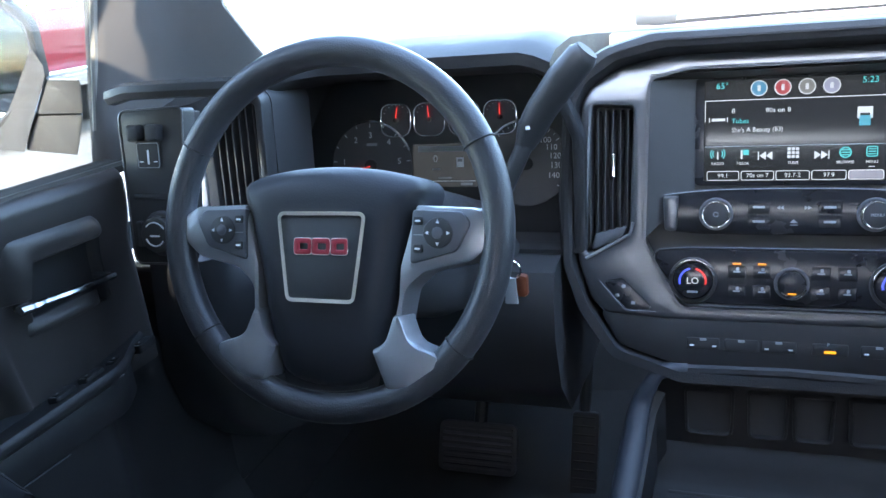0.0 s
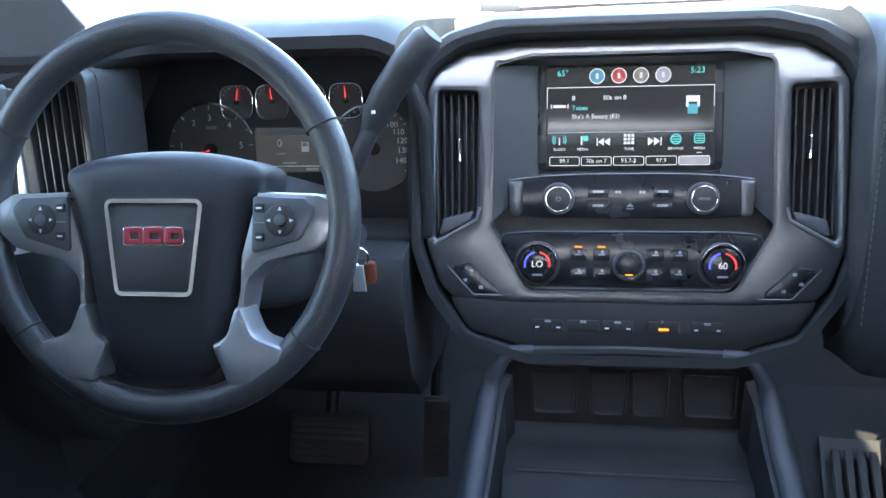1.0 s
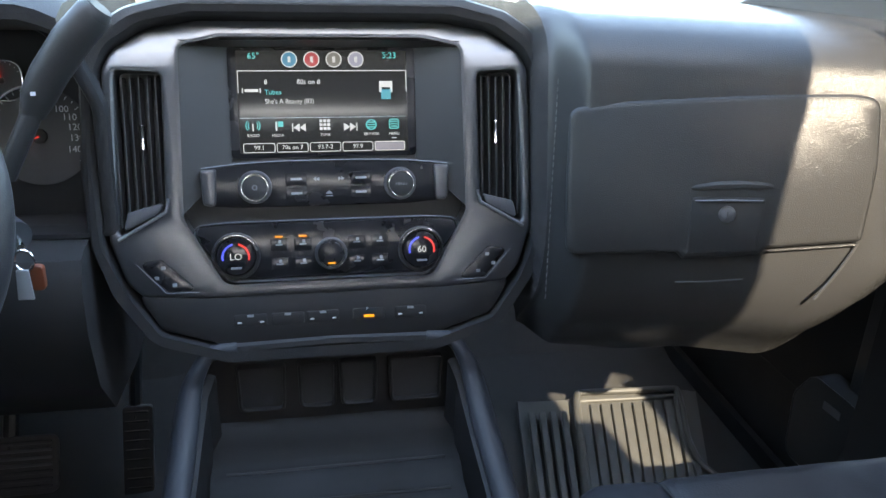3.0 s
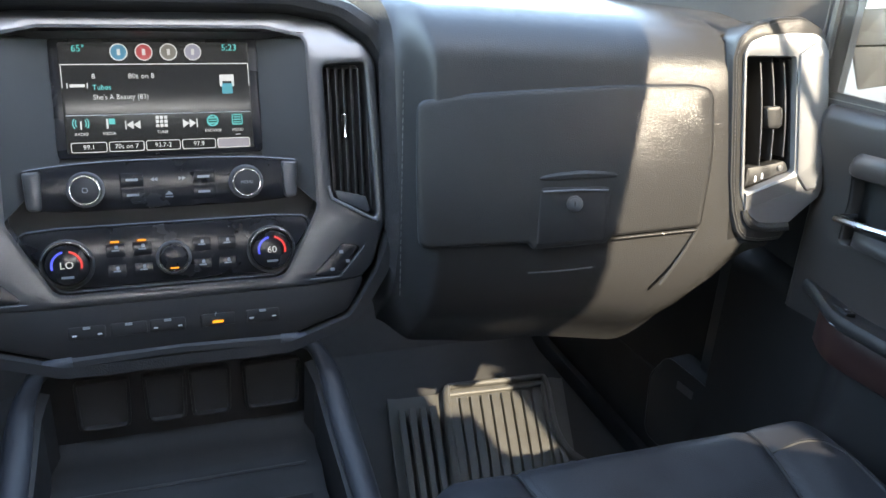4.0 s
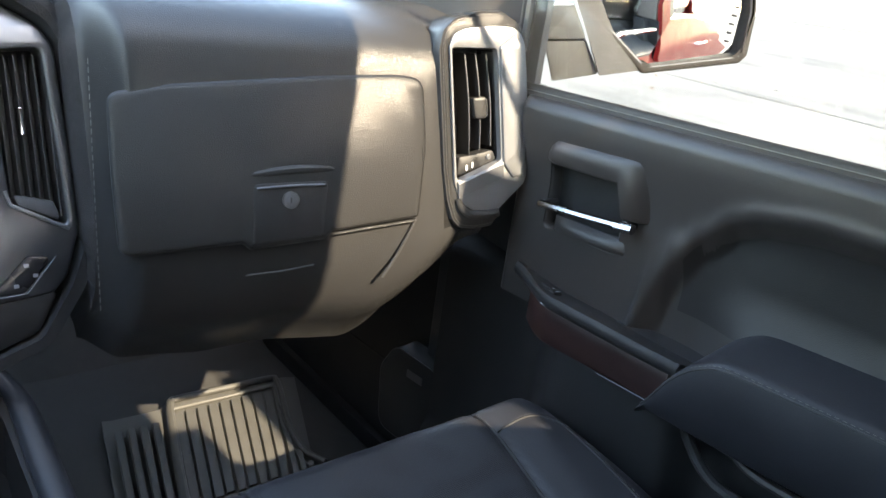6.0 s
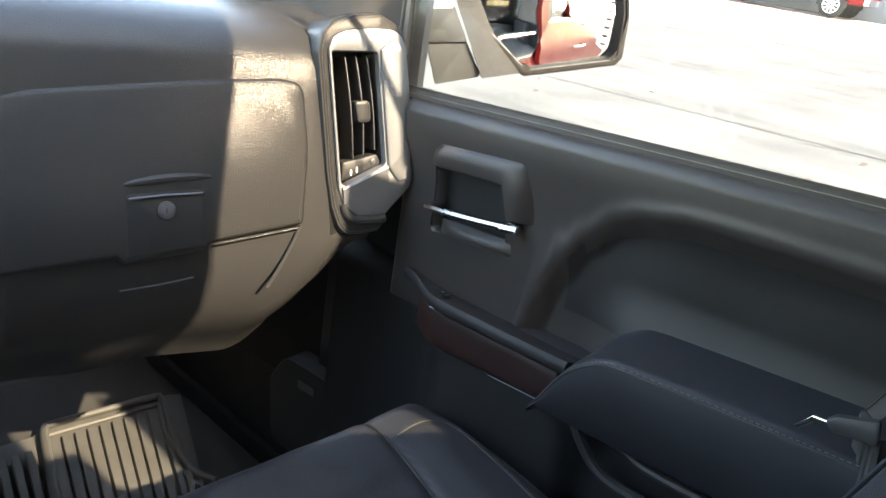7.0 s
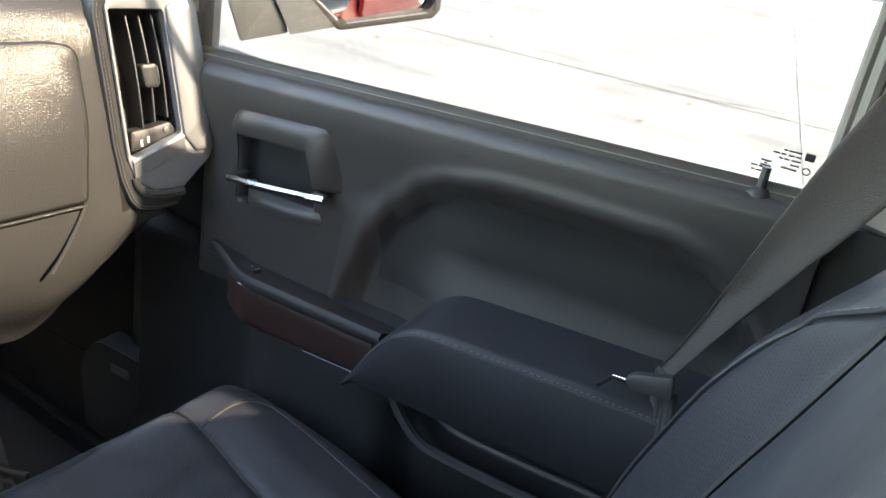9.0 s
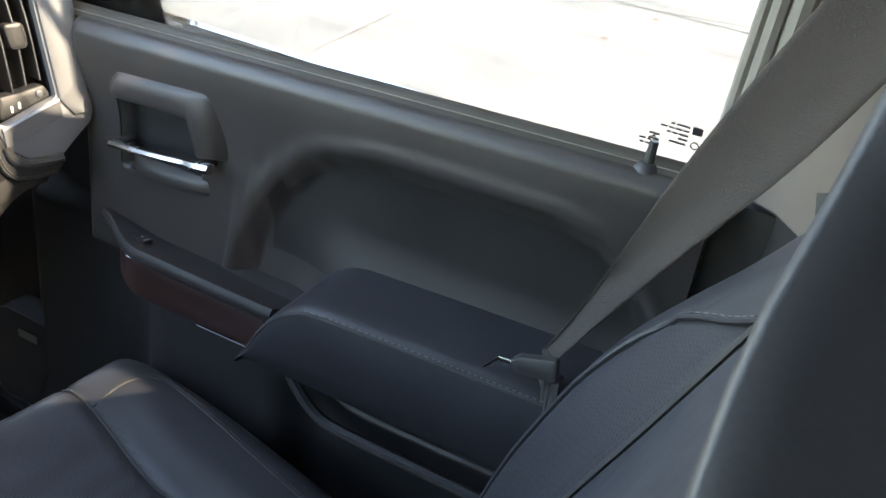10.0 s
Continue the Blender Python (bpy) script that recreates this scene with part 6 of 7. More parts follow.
part("cushion_centre", grid(middle_panel, 40, 60), PERF, seat, "perforated leather cushion centre", angle=70)
for s in (1, -1):
    line = [on_cushion(CX + s * side_x(y), y, 0.0025) for y in [-0.405 - 0.54 * i / 40 for i in range(41)]]
    part("side_seam", tube(line, 0.0017, 5), MATTE, seat)
    arcs = spline([on_cushion(CX + s * dx, y, 0.0006) for dx, y in ((0.134, -0.467), (0.166, -0.471), (0.188, -0.479), (0.200, -0.494), (0.201, -0.515), (0.196, -0.571), (0.190, -0.643), (0.182, -0.8))], 6)
    part("bolster_seam", tube(arcs, 0.0015, 5), MATTE, seat)
    st = bmesh.new()
    for p, q in zip(arcs[2:], arcs[3:]):
        k = max(1, int((q - p).length / 0.005))
        for j in range(k):
            tube([p.lerp(q, j / k) + Vector((s * 0.003, 0.0025, 0.0008)), p.lerp(q, (j + 0.6) / k) + Vector((s * 0.003, 0.0025, 0.0008))], 0.0004, 4, bm=st)
    part("stitching", st, DULLTHREAD, seat)
part("seat_base", block(CX - 0.19, CX + 0.19, -0.95, -0.5, 0.66, 0.92, 0.02), HARD, seat)

# backrest: reclined, with two proud bolsters
BOLSTER = [(1.0, -0.835), (1.14, -0.868), (1.238, -0.892), (1.317, -0.930), (1.36, -0.965), (1.42, -1.010), (1.5, -1.05), (1.72, -1.14)]
MIDDLE = [(1.0, -0.86), (1.14, -0.91), (1.25, -0.944), (1.325, -0.976), (1.39, -1.0), (1.5, -1.05), (1.72, -1.14)]


def straight(pts, x):
    for (x0, h0), (x1, h1) in zip(pts, pts[1:]):
        if x <= x1:
            return h0 + (h1 - h0) * (x - x0) / (x1 - x0)
    return pts[-1][1]


def settle(pts, x):
    """The line's height, eased over a few centimetres."""
    return sum(straight(pts, max(1.0, x + d)) for d in (-0.04, -0.02, 0.0, 0.02, 0.04)) / 5


def backrest(a, b):
    w = 0.74 * b
    z = 1.02 + 0.92 * w
    t = 2 * a - 1
    half = 0.262 - 0.020 * smooth(0.42, 0.50, w) - 0.130 * smooth(0.455, 0.62, w)
    x = CX + half * t
    k = abs(t)
    m = smooth(0.40, 0.72, k)
    y = settle(MIDDLE, z) * (1 - m) + settle(BOLSTER, z) * m
    y += (0.040 * smooth(1.43, 1.54, z) + 0.030 * smooth(1.50, 1.62, z)) * smooth(-0.38, -0.62, t)
    out = -0.09 * smooth(0.86, 1.0, k) ** 1.6
    out -= 0.005 * math.exp(-((k - 0.44) / 0.02) ** 2) * smooth(0.5, 0.36, w)
    out -= 0.004 * math.exp(-((k - 0.70) / 0.015) ** 2) * smooth(0.42, 0.36, w)
    out += 0.003 * noise.noise(Vector((x * 9, w * 9, 5)))
    return Vector((x, y + out * 0.91, z + out * 0.41))


part("backrest", grid(backrest, 90, 70, thick=(0, -0.13, -0.03)), LEATHER, seat, "black leather backrest", angle=70)


def on_back(t, w, lift=0.002):
    p = backrest((t + 1) / 2, w / 0.74)
    return p + Vector((0, 0.91, 0.41)) * lift


for s in (1, -1):
    def strip(a, b, s=s):
        w = 0.02 + 0.405 * b
        t0, t1 = 0.43, 0.70 - 0.27 * smooth(0.74, 1.0, b) ** 2
        return on_back(s * (t0 + (t1 - t0) * a), w, 0.0012)
    part("perforated_insert", grid(strip, 14, 50), PERF, seat, "perforated leather insert")
    pipe = [on_back(s * (0.71 - 0.27 * smooth(0.74, 1.0, i / 40) ** 2), 0.02 + 0.410 * i / 40, 0.003) for i in range(41)]
    part("piping", tube(pipe, 0.0022, 6), LEATHER, seat)
    st = bmesh.new()
    for i in range(40):
        for j in range(2):
            p, q = pipe[i].lerp(pipe[i + 1], j / 2), pipe[i].lerp(pipe[i + 1], j / 2 + 0.3)
            tube([p + Vector((s * 0.0035, 0.001, 0.001)), q + Vector((s * 0.0035, 0.001, 0.001))], 0.00045, 4, bm=st)
    part("stitching", st, THREAD, seat, "pale stitching")
    part("inner_seam", tube([on_back(s * 0.425, 0.02 + 0.405 * i / 40, 0.0035) for i in range(41)], 0.0022, 5), MATTE, seat)
    part("shoulder_seam", tube(spline([on_back(s * t, w, 0.0012) for t, w in ((0.435, 0.43), (0.47, 0.48), (0.53, 0.53), (0.62, 0.57))], 6), 0.0018, 5), MATTE, seat)
part("headrest", block(CX - 0.13, CX + 0.11, -1.33, -1.23, 1.70, 1.80, 0.035), LEATHER, seat)

# ---- seat belt ----
belt = thing("seat_belt", "grey woven seat belt with buckle tongue hanging by the pillar", "seat belt", at=(0.74, -0.85, 1.0))
run = spline([(0.665, -1.19, 2.0), (0.68, -1.10, 1.80), (0.693, -1.032, 1.62), (0.699, -0.995, 1.535), (0.700, -0.963, 1.460), (0.701, -0.936, 1.399), (0.7015, -0.908, 1.333), (0.702, -0.880, 1.268), (0.702, -0.866, 1.238)], 6)
rings = []
for i, p in enumerate(run):
    z = p.z
    w = 0.006 + 0.0225 * smooth(1.215, 1.50, z)
    d = (run[min(i + 1, len(run) - 1)] - run[max(i - 1, 0)]).normalized()
    side = Vector((-0.12, 0.90, 0.35))
    side = (side - d * side.dot(d)).normalized()
    nrm = d.cross(side)
    rings.append([p + side * w * a + nrm * 0.0012 * b + nrm * 0.003 * math.sin(3 * a) * smooth(1.45, 1.3, z) for a, b in ((-1, -1), (-0.9, -1.6), (-0.8, -1), (0, -1), (0.8, -1), (0.9, -1.6), (1, -1), (1, 1), (0.9, 1.6), (0.8, 1), (0, 1), (-0.8, 1), (-0.9, 1.6), (-1, 1))])
part("webbing", loft(rings), WEB, belt, "grey woven webbing", angle=60)
low = spline([(0.702, -0.864, 1.234), (0.710, -0.866, 1.19), (0.724, -0.872, 1.10), (0.735, -0.88, 0.95), (0.74, -0.88, 0.85)], 6)
part("lower_webbing", tube(low, 0.012, 8, flat=0.25), WEB, belt)
# tongue: a loop bar round the webbing and a bright blade
TG = axes(Vector((0.692, -0.858, 1.226)), Vector((-0.10, 0.90, -0.16)).normalized(), Vector((0.1, 0.17, 0.97)).normalized(), Vector((-0.98, -0.12, 0.05)).normalized())
tongue = part("tongue", plate(rounded([(-0.020, -0.009, 0.004), (0.014, -0.007, 0.003), (0.020, 0.001, 0.003), (0.012, 0.007, 0.003), (-0.020, 0.011, 0.004)], 0.003), -0.004, 0.004, TG, (), 0.0015), HARD, belt, "black moulded tongue")
part("blade", plate(rounded([(0.012, 0.0), (0.030, 0.002), (0.044, -0.011), (0.040, -0.013), (0.029, -0.004), (0.014, -0.005)], 0.001), -0.001, 0.0012, TG, (), 0.0003), CHROME, tongue, "bright steel blade")
for k in range(3):
    part("slack_fold", tube(spline([(0.702, -0.868 - 0.004 * k, 1.222), (0.699 - 0.004 * k, -0.875 - 0.005 * k, 1.17), (0.712, -0.88 - 0.004 * k, 1.10)], 5), 0.0045, 6), MATTE, belt)

# ---- cabin floor, console, pedals ----
floor = tagged(part("floor", grid(lambda a, b: Vector((-0.85 + 1.7 * a, 0.62 - 2.9 * b, 0.650 + 0.30 * smooth(0.40, 0.62, 0.62 - 2.9 * b) + 0.05 * math.exp(-((-0.85 + 1.7 * a) / 0.22) ** 4))), 60, 60, thick=(0, 0, -0.04)), CARPET), "black cabin carpet", "floor", kind="structure")

# rubber mat: a wide outer lip, a thin inner ridge and a field of flat ribs between narrow grooves
MZ = 0.676
mat_thing = thing("floor_mat", "dusty black ribbed rubber floor mat on the carpet", "floor mat", at=(0.56, 0.1, 0.66))


def mat_at(u, v):
    """The mat's own grid: u across the field from 0 to 1, v from its far edge to the near one."""
    far, near = Vector((0.476 + 0.190 * u, 0.2095 - 0.008 * u)), Vector((0.414 + 0.167 * u, -0.026 - 0.005 * u))
    return far.lerp(near, v)


def mat_lift(p):
    return MZ + 0.05 * smooth(0.24, 0.36, p.y)


def mat_sheet(a, b):
    p = mat_at(-0.60 + 1.87 * a, -0.155 + 1.9 * b)
    return Vector((p.x, p.y, mat_lift(p) - 0.004 + 0.003 * smooth(0.04, 0.0, min(a, 1 - a)) - 0.010 * smooth(0.31, 0.27, a) - 0.008 * smooth(0.93, 1.0, a)))


part("sheet", grid(mat_sheet, 40, 40, thick=(0, 0, -0.010)), MATRUBBER, mat_thing)


def mat_line(pts, r, name, flat=1.0):
    line = []
    for u, v in pts:
        p = mat_at(u, v)
        line.append((p.x, p.y, mat_lift(p) + 0.35 * r))
    return part(name, tube(spline(line, 6), r, 10, flat=flat), MATRUBBER, mat_thing)


mat_line([(-0.03, 1.7), (-0.04, 1.0), (-0.02, 0.2), (0.0, -0.10), (0.08, -0.145), (0.5, -0.14), (0.98, -0.135), (1.055, -0.10), (1.075, 0.05), (1.08, 0.35), (1.10, 0.60), (1.19, 0.85), (1.38, 1.03)], 0.0085, "outer_lip", 0.7)
mat_line([(0.0, 1.05), (-0.005, 0.5), (0.0, 0.0), (0.03, -0.035), (0.5, -0.035), (0.99, -0.035), (1.025, 0.0), (1.03, 0.35), (1.05, 0.66), (1.13, 0.90), (1.25, 1.05)], 0.0038, "inner_ridge")
mat_line([(-0.02, 1.075), (0.5, 1.075), (1.18, 1.075)], 0.0042, "near_ridge")


def mat_rib(u0, u1, v0, v1, name):
    rings = []
    for k in range(9):
        q = k / 8
        v = v0 + (v1 - v0) * q
        a, b = mat_at(u0, v), mat_at(u1, v)
        e = 0.35 if k in (0, 8) else 1.0
        c, h = (a + b) / 2, (b - a) / 2 * (0.88 if k in (0, 8) else 1.0)
        rings.append([Vector((c.x + h.x * w, c.y + h.y * w, mat_lift(c) + dz * e)) for w, dz in ((-1, -0.006), (-0.96, 0.0035), (-0.82, 0.0050), (0.82, 0.0050), (0.96, 0.0035), (1, -0.006))])
    return part(name, loft(rings), MATRUBBER, mat_thing)


for i in range(9):
    mat_rib((i + 0.07) / 9, (i + 0.93) / 9, 0.02, 1.03 - 0.015 * (i % 2), "rib")
for i in range(3):
    mat_rib(1.02 + 0.085 * i, 1.085 + 0.085 * i, 0.62 + 0.17 * i, 1.03, "rib")
for i in range(4):
    mat_rib(-0.52 + 0.11 * i, -0.45 + 0.11 * i, 0.08, 1.2, "rib")

kick = thing("kick_panel", "plain black kick panel beside the floor mat", "trim panel", at=(0.78, 0.0, 0.8))
part("panel", block(0.762, 0.80, -0.16, 0.5, 0.60, 1.12, 0.01), LOWER, kick)
part("seam", tube([(0.762, -0.15, 0.84), (0.762, 0.2, 0.82), (0.762, 0.48, 0.84)], 0.002, 6), MATTE, kick)
part("sill_plate", block(0.748, 0.775, -0.16, 0.5, 0.64, 0.685, 0.006), LOWER, kick)
# added black block that keeps the gap between dash and door dark
part("gap_filler", block(0.742, 0.79, -0.36, -0.14, 0.9, 1.358, 0.006), HARD, kick, "black filler added for the dark gap between dash and door")
kick_l = thing("kick_panel", "plain black kick panel beside the pedals", "trim panel", at=(-0.82, 0.0, 0.8))
part("panel", block(-0.86, -0.80, -0.24, 0.52, 0.5, 1.2, 0.01), HARD, kick_l)
part("seam", tube([(-0.80, -0.2, 0.80), (-0.80, 0.2, 0.78), (-0.80, 0.5, 0.80)], 0.002, 6), MATTE, kick_l)
part("sill_plate", block(-0.82, -0.79, -0.24, 0.5, 0.56, 0.60, 0.006), GREYTRIM, kick_l)
console = thing("centre_console", "dark open console bin with upright card slots", "centre console", at=(0.0, -0.3, 0.6))
CO = tilted(0, -0.115, 1.0, 8)
rail_r = [(0.118, -0.118, 1.034), (0.150, -0.122, 1.030), (0.165, -0.13, 1.012), (0.176, -0.14, 0.985), (0.183, -0.185, 0.945), (0.19, -0.26, 0.905), (0.198, -0.40, 0.84), (0.20, -0.6, 0.80)]
for s in (-1, 1):
    rr = spline([(s * x, y, z) for x, y, z in rail_r], 5)
    part("side_rail", tube(rr, [0.010 + 0.007 * smooth(0.2, 0.6, i / (len(rr) - 1)) for i in range(len(rr))], 12, flat=0.8), BLUEPL, console, "smooth blue-black side rail")
    wall_line = [[Vector((s * (x + 0.004), y, z)), Vector((s * (x - 0.02), y, z - 0.008)), Vector((s * (x - 0.025), y, 0.60)), Vector((s * (x + 0.03), y, 0.60))] for x, y, z in rail_r[2:]]
    part("side_wall", loft(wall_line), LOWER, console)
part("front_wall", plate(oblong(0, -0.16, 0.32, 0.40, 0.02), -0.03, -0.008, CO), LOWER, console)
part("top_edge", tube([(-0.12, -0.118, 1.033), (0.0, -0.116, 1.036), (0.12, -0.118, 1.033)], 0.008, 8), LOWER, console)
for x, w in ((-0.0915, 0.062), (-0.0215, 0.05), (0.031, 0.05), (0.106, 0.072)):
    o = rounded([(x - w / 2, 0.004, 0.006), (x + w / 2, 0.004, 0.006), (x + w / 2 - 0.002, -0.058, 0.01), (x - w / 2 + 0.002, -0.058, 0.01)], 0.008)
    sl = part("slot", plate(o, -0.02, 0.004, CO, [inset(o if area(o) > 0 else list(reversed(o)), 0.004)], 0.002), LOWER, console, "upright slot")
    part("slot_floor", plate(inset(o if area(o) > 0 else list(reversed(o)), 0.003), -0.02, -0.004, CO, (), 0.0), MATTE, sl)
# the bin's floor slopes back in shallow waves with two thin ridges across it
def bin_slope(a, b):
    y = -0.118 - 0.30 * b
    return Vector((-0.158 + 0.316 * a, y, 0.925 - 0.34 * (-0.118 - y) - 0.03 * smooth(0.0, 0.12, b) + 0.003 * math.sin(40 * b)))


part("bin_slope", grid(bin_slope, 8, 30, thick=(0, 0, -0.04)), BINMAT, console, "near-black sloping bin floor", angle=60)
for b in (0.16, 0.30):
    part("ridge", tube([bin_slope(a, b) + Vector((0, 0, 0.001)) for a in (0.06, 0.3, 0.6, 0.94)], 0.0022, 6), LOWER, console)
part("bin_floor", block(-0.16, 0.16, -0.75, -0.2, 0.70, 0.82, 0.01), LOWER, console)

# pedals
brake = thing("brake_pedal", "ribbed black rubber brake pedal with steel edge", "pedal", at=(-0.494, 0.12, 0.66))
BP = tilted(-0.494, 0.117, 0.712, 28) @ Matrix.Scale(0.868, 4)
bp_pad = part("pad", plate(oblong(0, 0.0, 0.168, 0.105, 0.018), -0.012, 0.0, BP, (), 0.003), RUBBER, brake)
for i in range(7):
    v = 0.040 - 0.0132 * i
    part("rib", plate(oblong(0, v, 0.150, 0.0065, 0.003), -0.002, 0.004, BP, (), 0.0015), GREYTRIM if i in (1, 2, 3) else RUBBER, bp_pad)
part("arm", tube([BP @ Vector((0, 0.02, -0.012)), Vector((-0.492, 0.20, 0.83)), Vector((-0.492, 0.20, 0.98))], 0.012, 8), HARD, brake)
gas = thing("accelerator_pedal", "tall black accelerator pedal", "pedal", at=(-0.303, 0.12, 0.66))
GP = tilted(-0.303, 0.122, 0.718, 18) @ Matrix.Scale(0.868, 4)
gas_pad = part("pad", plate(rounded([(-0.028, -0.09, 0.01), (0.026, -0.09, 0.01), (0.032, 0.085, 0.01), (-0.022, 0.085, 0.01)], 0.01), -0.012, 0.0, GP, (), 0.004), RUBBER, gas)
for i in range(9):
    part("rib", plate(oblong(0.002, -0.07 + 0.018 * i, 0.044, 0.004, 0.0018), -0.002, 0.002, GP, (), 0.0008), HARD, gas_pad)
part("arm", tube([GP @ Vector((0, 0.06, -0.01)), Vector((-0.301, 0.21, 0.88)), Vector((-0.301, 0.20, 0.98))], 0.010, 8), HARD, gas)

# ---- body shell: firewall, roof, pillars, glass, rear ----
tagged(part("wall_front", block(-0.86, 0.86, 0.50, 0.56, 0.5, 1.38, 0.01), MATTE), "black firewall under the dashboard", "wall", kind="structure")
tagged(part("ceiling", grid(lambda a, b: Vector((-0.70 + (0.702 + rail_x(-0.50 - 1.9 * b)) * a, -0.50 - 1.9 * b, 1.885 + 0.03 * math.sin(math.pi * a))), 12, 12, thick=(0, 0, 0.05)), FABRIC), "grey fabric headliner", "ceiling", kind="structure")
tagged(part("wall_rear", block(-0.85, 0.85, -2.45, -2.38, 0.55, 1.40, 0.02), HARD), "black rear cab wall", "wall", kind="structure")


def windshield(a, b):
    t = 2 * a - 1
    z = 1.40 + 0.47 * b
    return Vector((t * (0.84 - 0.22 * b), 0.46 - 0.16 * t * t - 0.95 * b, z - 0.02 * t * t))


ws = part("window_pane", grid(windshield, 16, 8, thick=(0, 0, 0.004)), PANE, tagged(thing("window_1", "clear windshield glass", "windshield", kind="structure"), kind="structure"))
ws.visible_shadow = False
tagged(part("window_2", grid(lambda a, b: Vector((-0.66 + 1.32 * a, -2.42, 1.42 + 0.42 * b)), 4, 4, thick=(0, 0.004, 0)), TINTED), "tinted rear window", "window", kind="structure")
for s, nm in ((1, "right"), (-1, "left")):
    P = lambda x, y, z: Vector((s * x, y, z))
    # front pillar trim
    rings = []
    for t in [i / 10 for i in range(11)]:
        z = 1.37 + 0.52 * t
        wide = 0.0 if s > 0 else 0.045
        lean = wide - 0.30 * max(0.0, z - 1.58)
        if s > 0:
            yb = -0.292 - 0.85 * max(0.0, z - 1.6)
            yc = max(yb + 0.05, -0.207 - 0.41 * (z - 1.40))
            ye = max(yc + 0.06, 0.20 - 2.8 * (z - 1.40))
        else:
            yb = front_edge(z, s) - 0.004
            yc = max(yb + 0.05, -0.145 - 0.84 * (z - 1.40))
            ye = max(yc + 0.05, -0.03 - 1.0 * (z - 1.40))
        rings.append([P(0.732 + lean, yb, z), P(0.722 + lean, yb, z), P(0.712 + lean, yb + 0.012, z), P(0.680 + lean, yc - 0.012, z), P(0.672 + lean, yc, z), P(0.668 + lean, yc + 0.014, z),
                      P(0.640 + lean, (yc + ye) / 2, z), P(0.620 + lean, ye - 0.008, z), P(0.622 + lean, ye, z), P(0.68 + lean, ye + 0.03, z), P(0.745 + lean, ye, z)])
    tagged(part("pillar", loft(rings), DARKFAB, angle=50), "charcoal front pillar trim", "pillar", kind="structure")
    # centre pillar: pale trim above, black below the belt line
    for z0, z1, m, lab in ((1.383, 1.89, FABRIC, "brown-grey centre pillar trim"), (0.6, 1.381, LOWER, "black lower centre pillar trim")):
        rings = []
        for t in [i / 8 for i in range(9)]:
            z = z0 + (z1 - z0) * t
            y0 = -0.948 - 0.25 * max(0, z - 1.56)
            x = (glass_x(y0, min(1.66, max(z, 1.40)), s) + 0.016) + (0.0 if s > 0 else 0.058) + (0.0 if m is FABRIC else 0.012)
            # the pillar's rear bulge is added, out of sight, to block sun from the doors
            deep = smooth(1.70, 1.60, z)
            xi = (x - 0.034) + (0.72 - (x - 0.034)) * smooth(1.55, 1.66, z)
            rings.append([P(x + 0.06, y0, z), P(xi + 0.016, y0 - 0.006, z), P(xi + 0.004, y0 - 0.03, z), P(xi - (0.075 if s > 0 else 0.13) * deep, y0 - 0.09, z), P(xi - (0.085 if s > 0 else 0.14) * deep, y0 - 0.14 - 0.15 * deep, z), P(x + 0.06, y0 - 0.145 - 0.15 * deep, z)])
        tagged(part("pillar", loft(rings), m, angle=50), lab, "pillar", kind="structure")
    # unseen block under the roof, added to keep sun off the door tops
    tagged(part("trim", block(min(s * 0.70, s * 0.82), max(s * 0.70, s * 0.82), -0.98, -0.80, 1.80, 1.90, 0.01), HARD), "unseen dark block added under the roof to shade the doors", "trim", kind="structure")
    tagged(part("trim", block(min(s * 0.786, s * 0.835) + (0 if s > 0 else -0.058), max(s * 0.786, s * 0.835) + (0 if s > 0 else -0.058), -1.01, -0.90, 0.9, 1.377, 0.004), LOWER), "black trim closing the door to the centre pillar", "trim", kind="structure")
    # unseen block, added in the sun's path to shade the ledge and cushion edge
    tagged(part("trim", block(min(s * 0.655, s * 0.80), max(s * 0.655, s * 0.80), -2.05, -1.20, 1.83, 1.868, 0.008), FABRIC), "unseen grey block added to keep sun off the door ledge", "trim", kind="structure")
    # roof rail
    rail = [P(rail_x(-0.5, s) + 0.04 + (0.0 if s > 0 else 0.058), -0.42, 1.84)] + [P(rail_x(y, s) + (0.0 if s > 0 else 0.058), y, 1.885) for y in (-0.5, -0.7, -0.9, -1.1, -1.3, -1.8, -2.4)]
    tagged(part("trim", tube(rail, 0.020, 10), FABRIC), "grey roof rail trim", "trim", kind="structure")
    # rear door and quarter
    tagged(part("wall_" + nm, block(min(s * 0.78, s * 0.86), max(s * 0.78, s * 0.86), -2.42, -1.15, 0.55, 1.40, 0.02), HARD), "dark rear door trim", "wall", kind="structure")
    tagged(part("window_3" if s > 0 else "window_4", grid(lambda a, b: P(0.80 - (0.80 - rail_x(-1.4, s)) * b ** 4, -1.08 - 1.0 * a, 1.40 + 0.48 * b), 4, 8, thick=(s * 0.004, 0, 0)), REARPANE), "dark tinted rear door window", "window", kind="structure").visible_shadow = False
    tagged(part("pillar", loft([[P(x, y, z) for x, y in ((0.82 - 0.16 * q, -2.1), (0.76 - 0.16 * q, -2.1), (0.76 - 0.16 * q, -2.42), (0.82 - 0.16 * q, -2.42))] for q, z in ((0, 1.38), (1, 1.88))]), FABRIC), "grey rear pillar trim", "pillar", kind="structure")
    # painted flank behind the front door
    flank = thing("truck_flank", "red painted truck flank behind the front door", "truck body", at=(s * 0.98, -2.5, 0.6))

    def side(a, b):
        y, z = -1.09 - 3.4 * a, 0.50 + 0.88 * b
        return P(0.935 - 0.04 * smooth(1.2, 1.36, z) - 0.04 * smooth(0.8, 0.5, z), y, z)
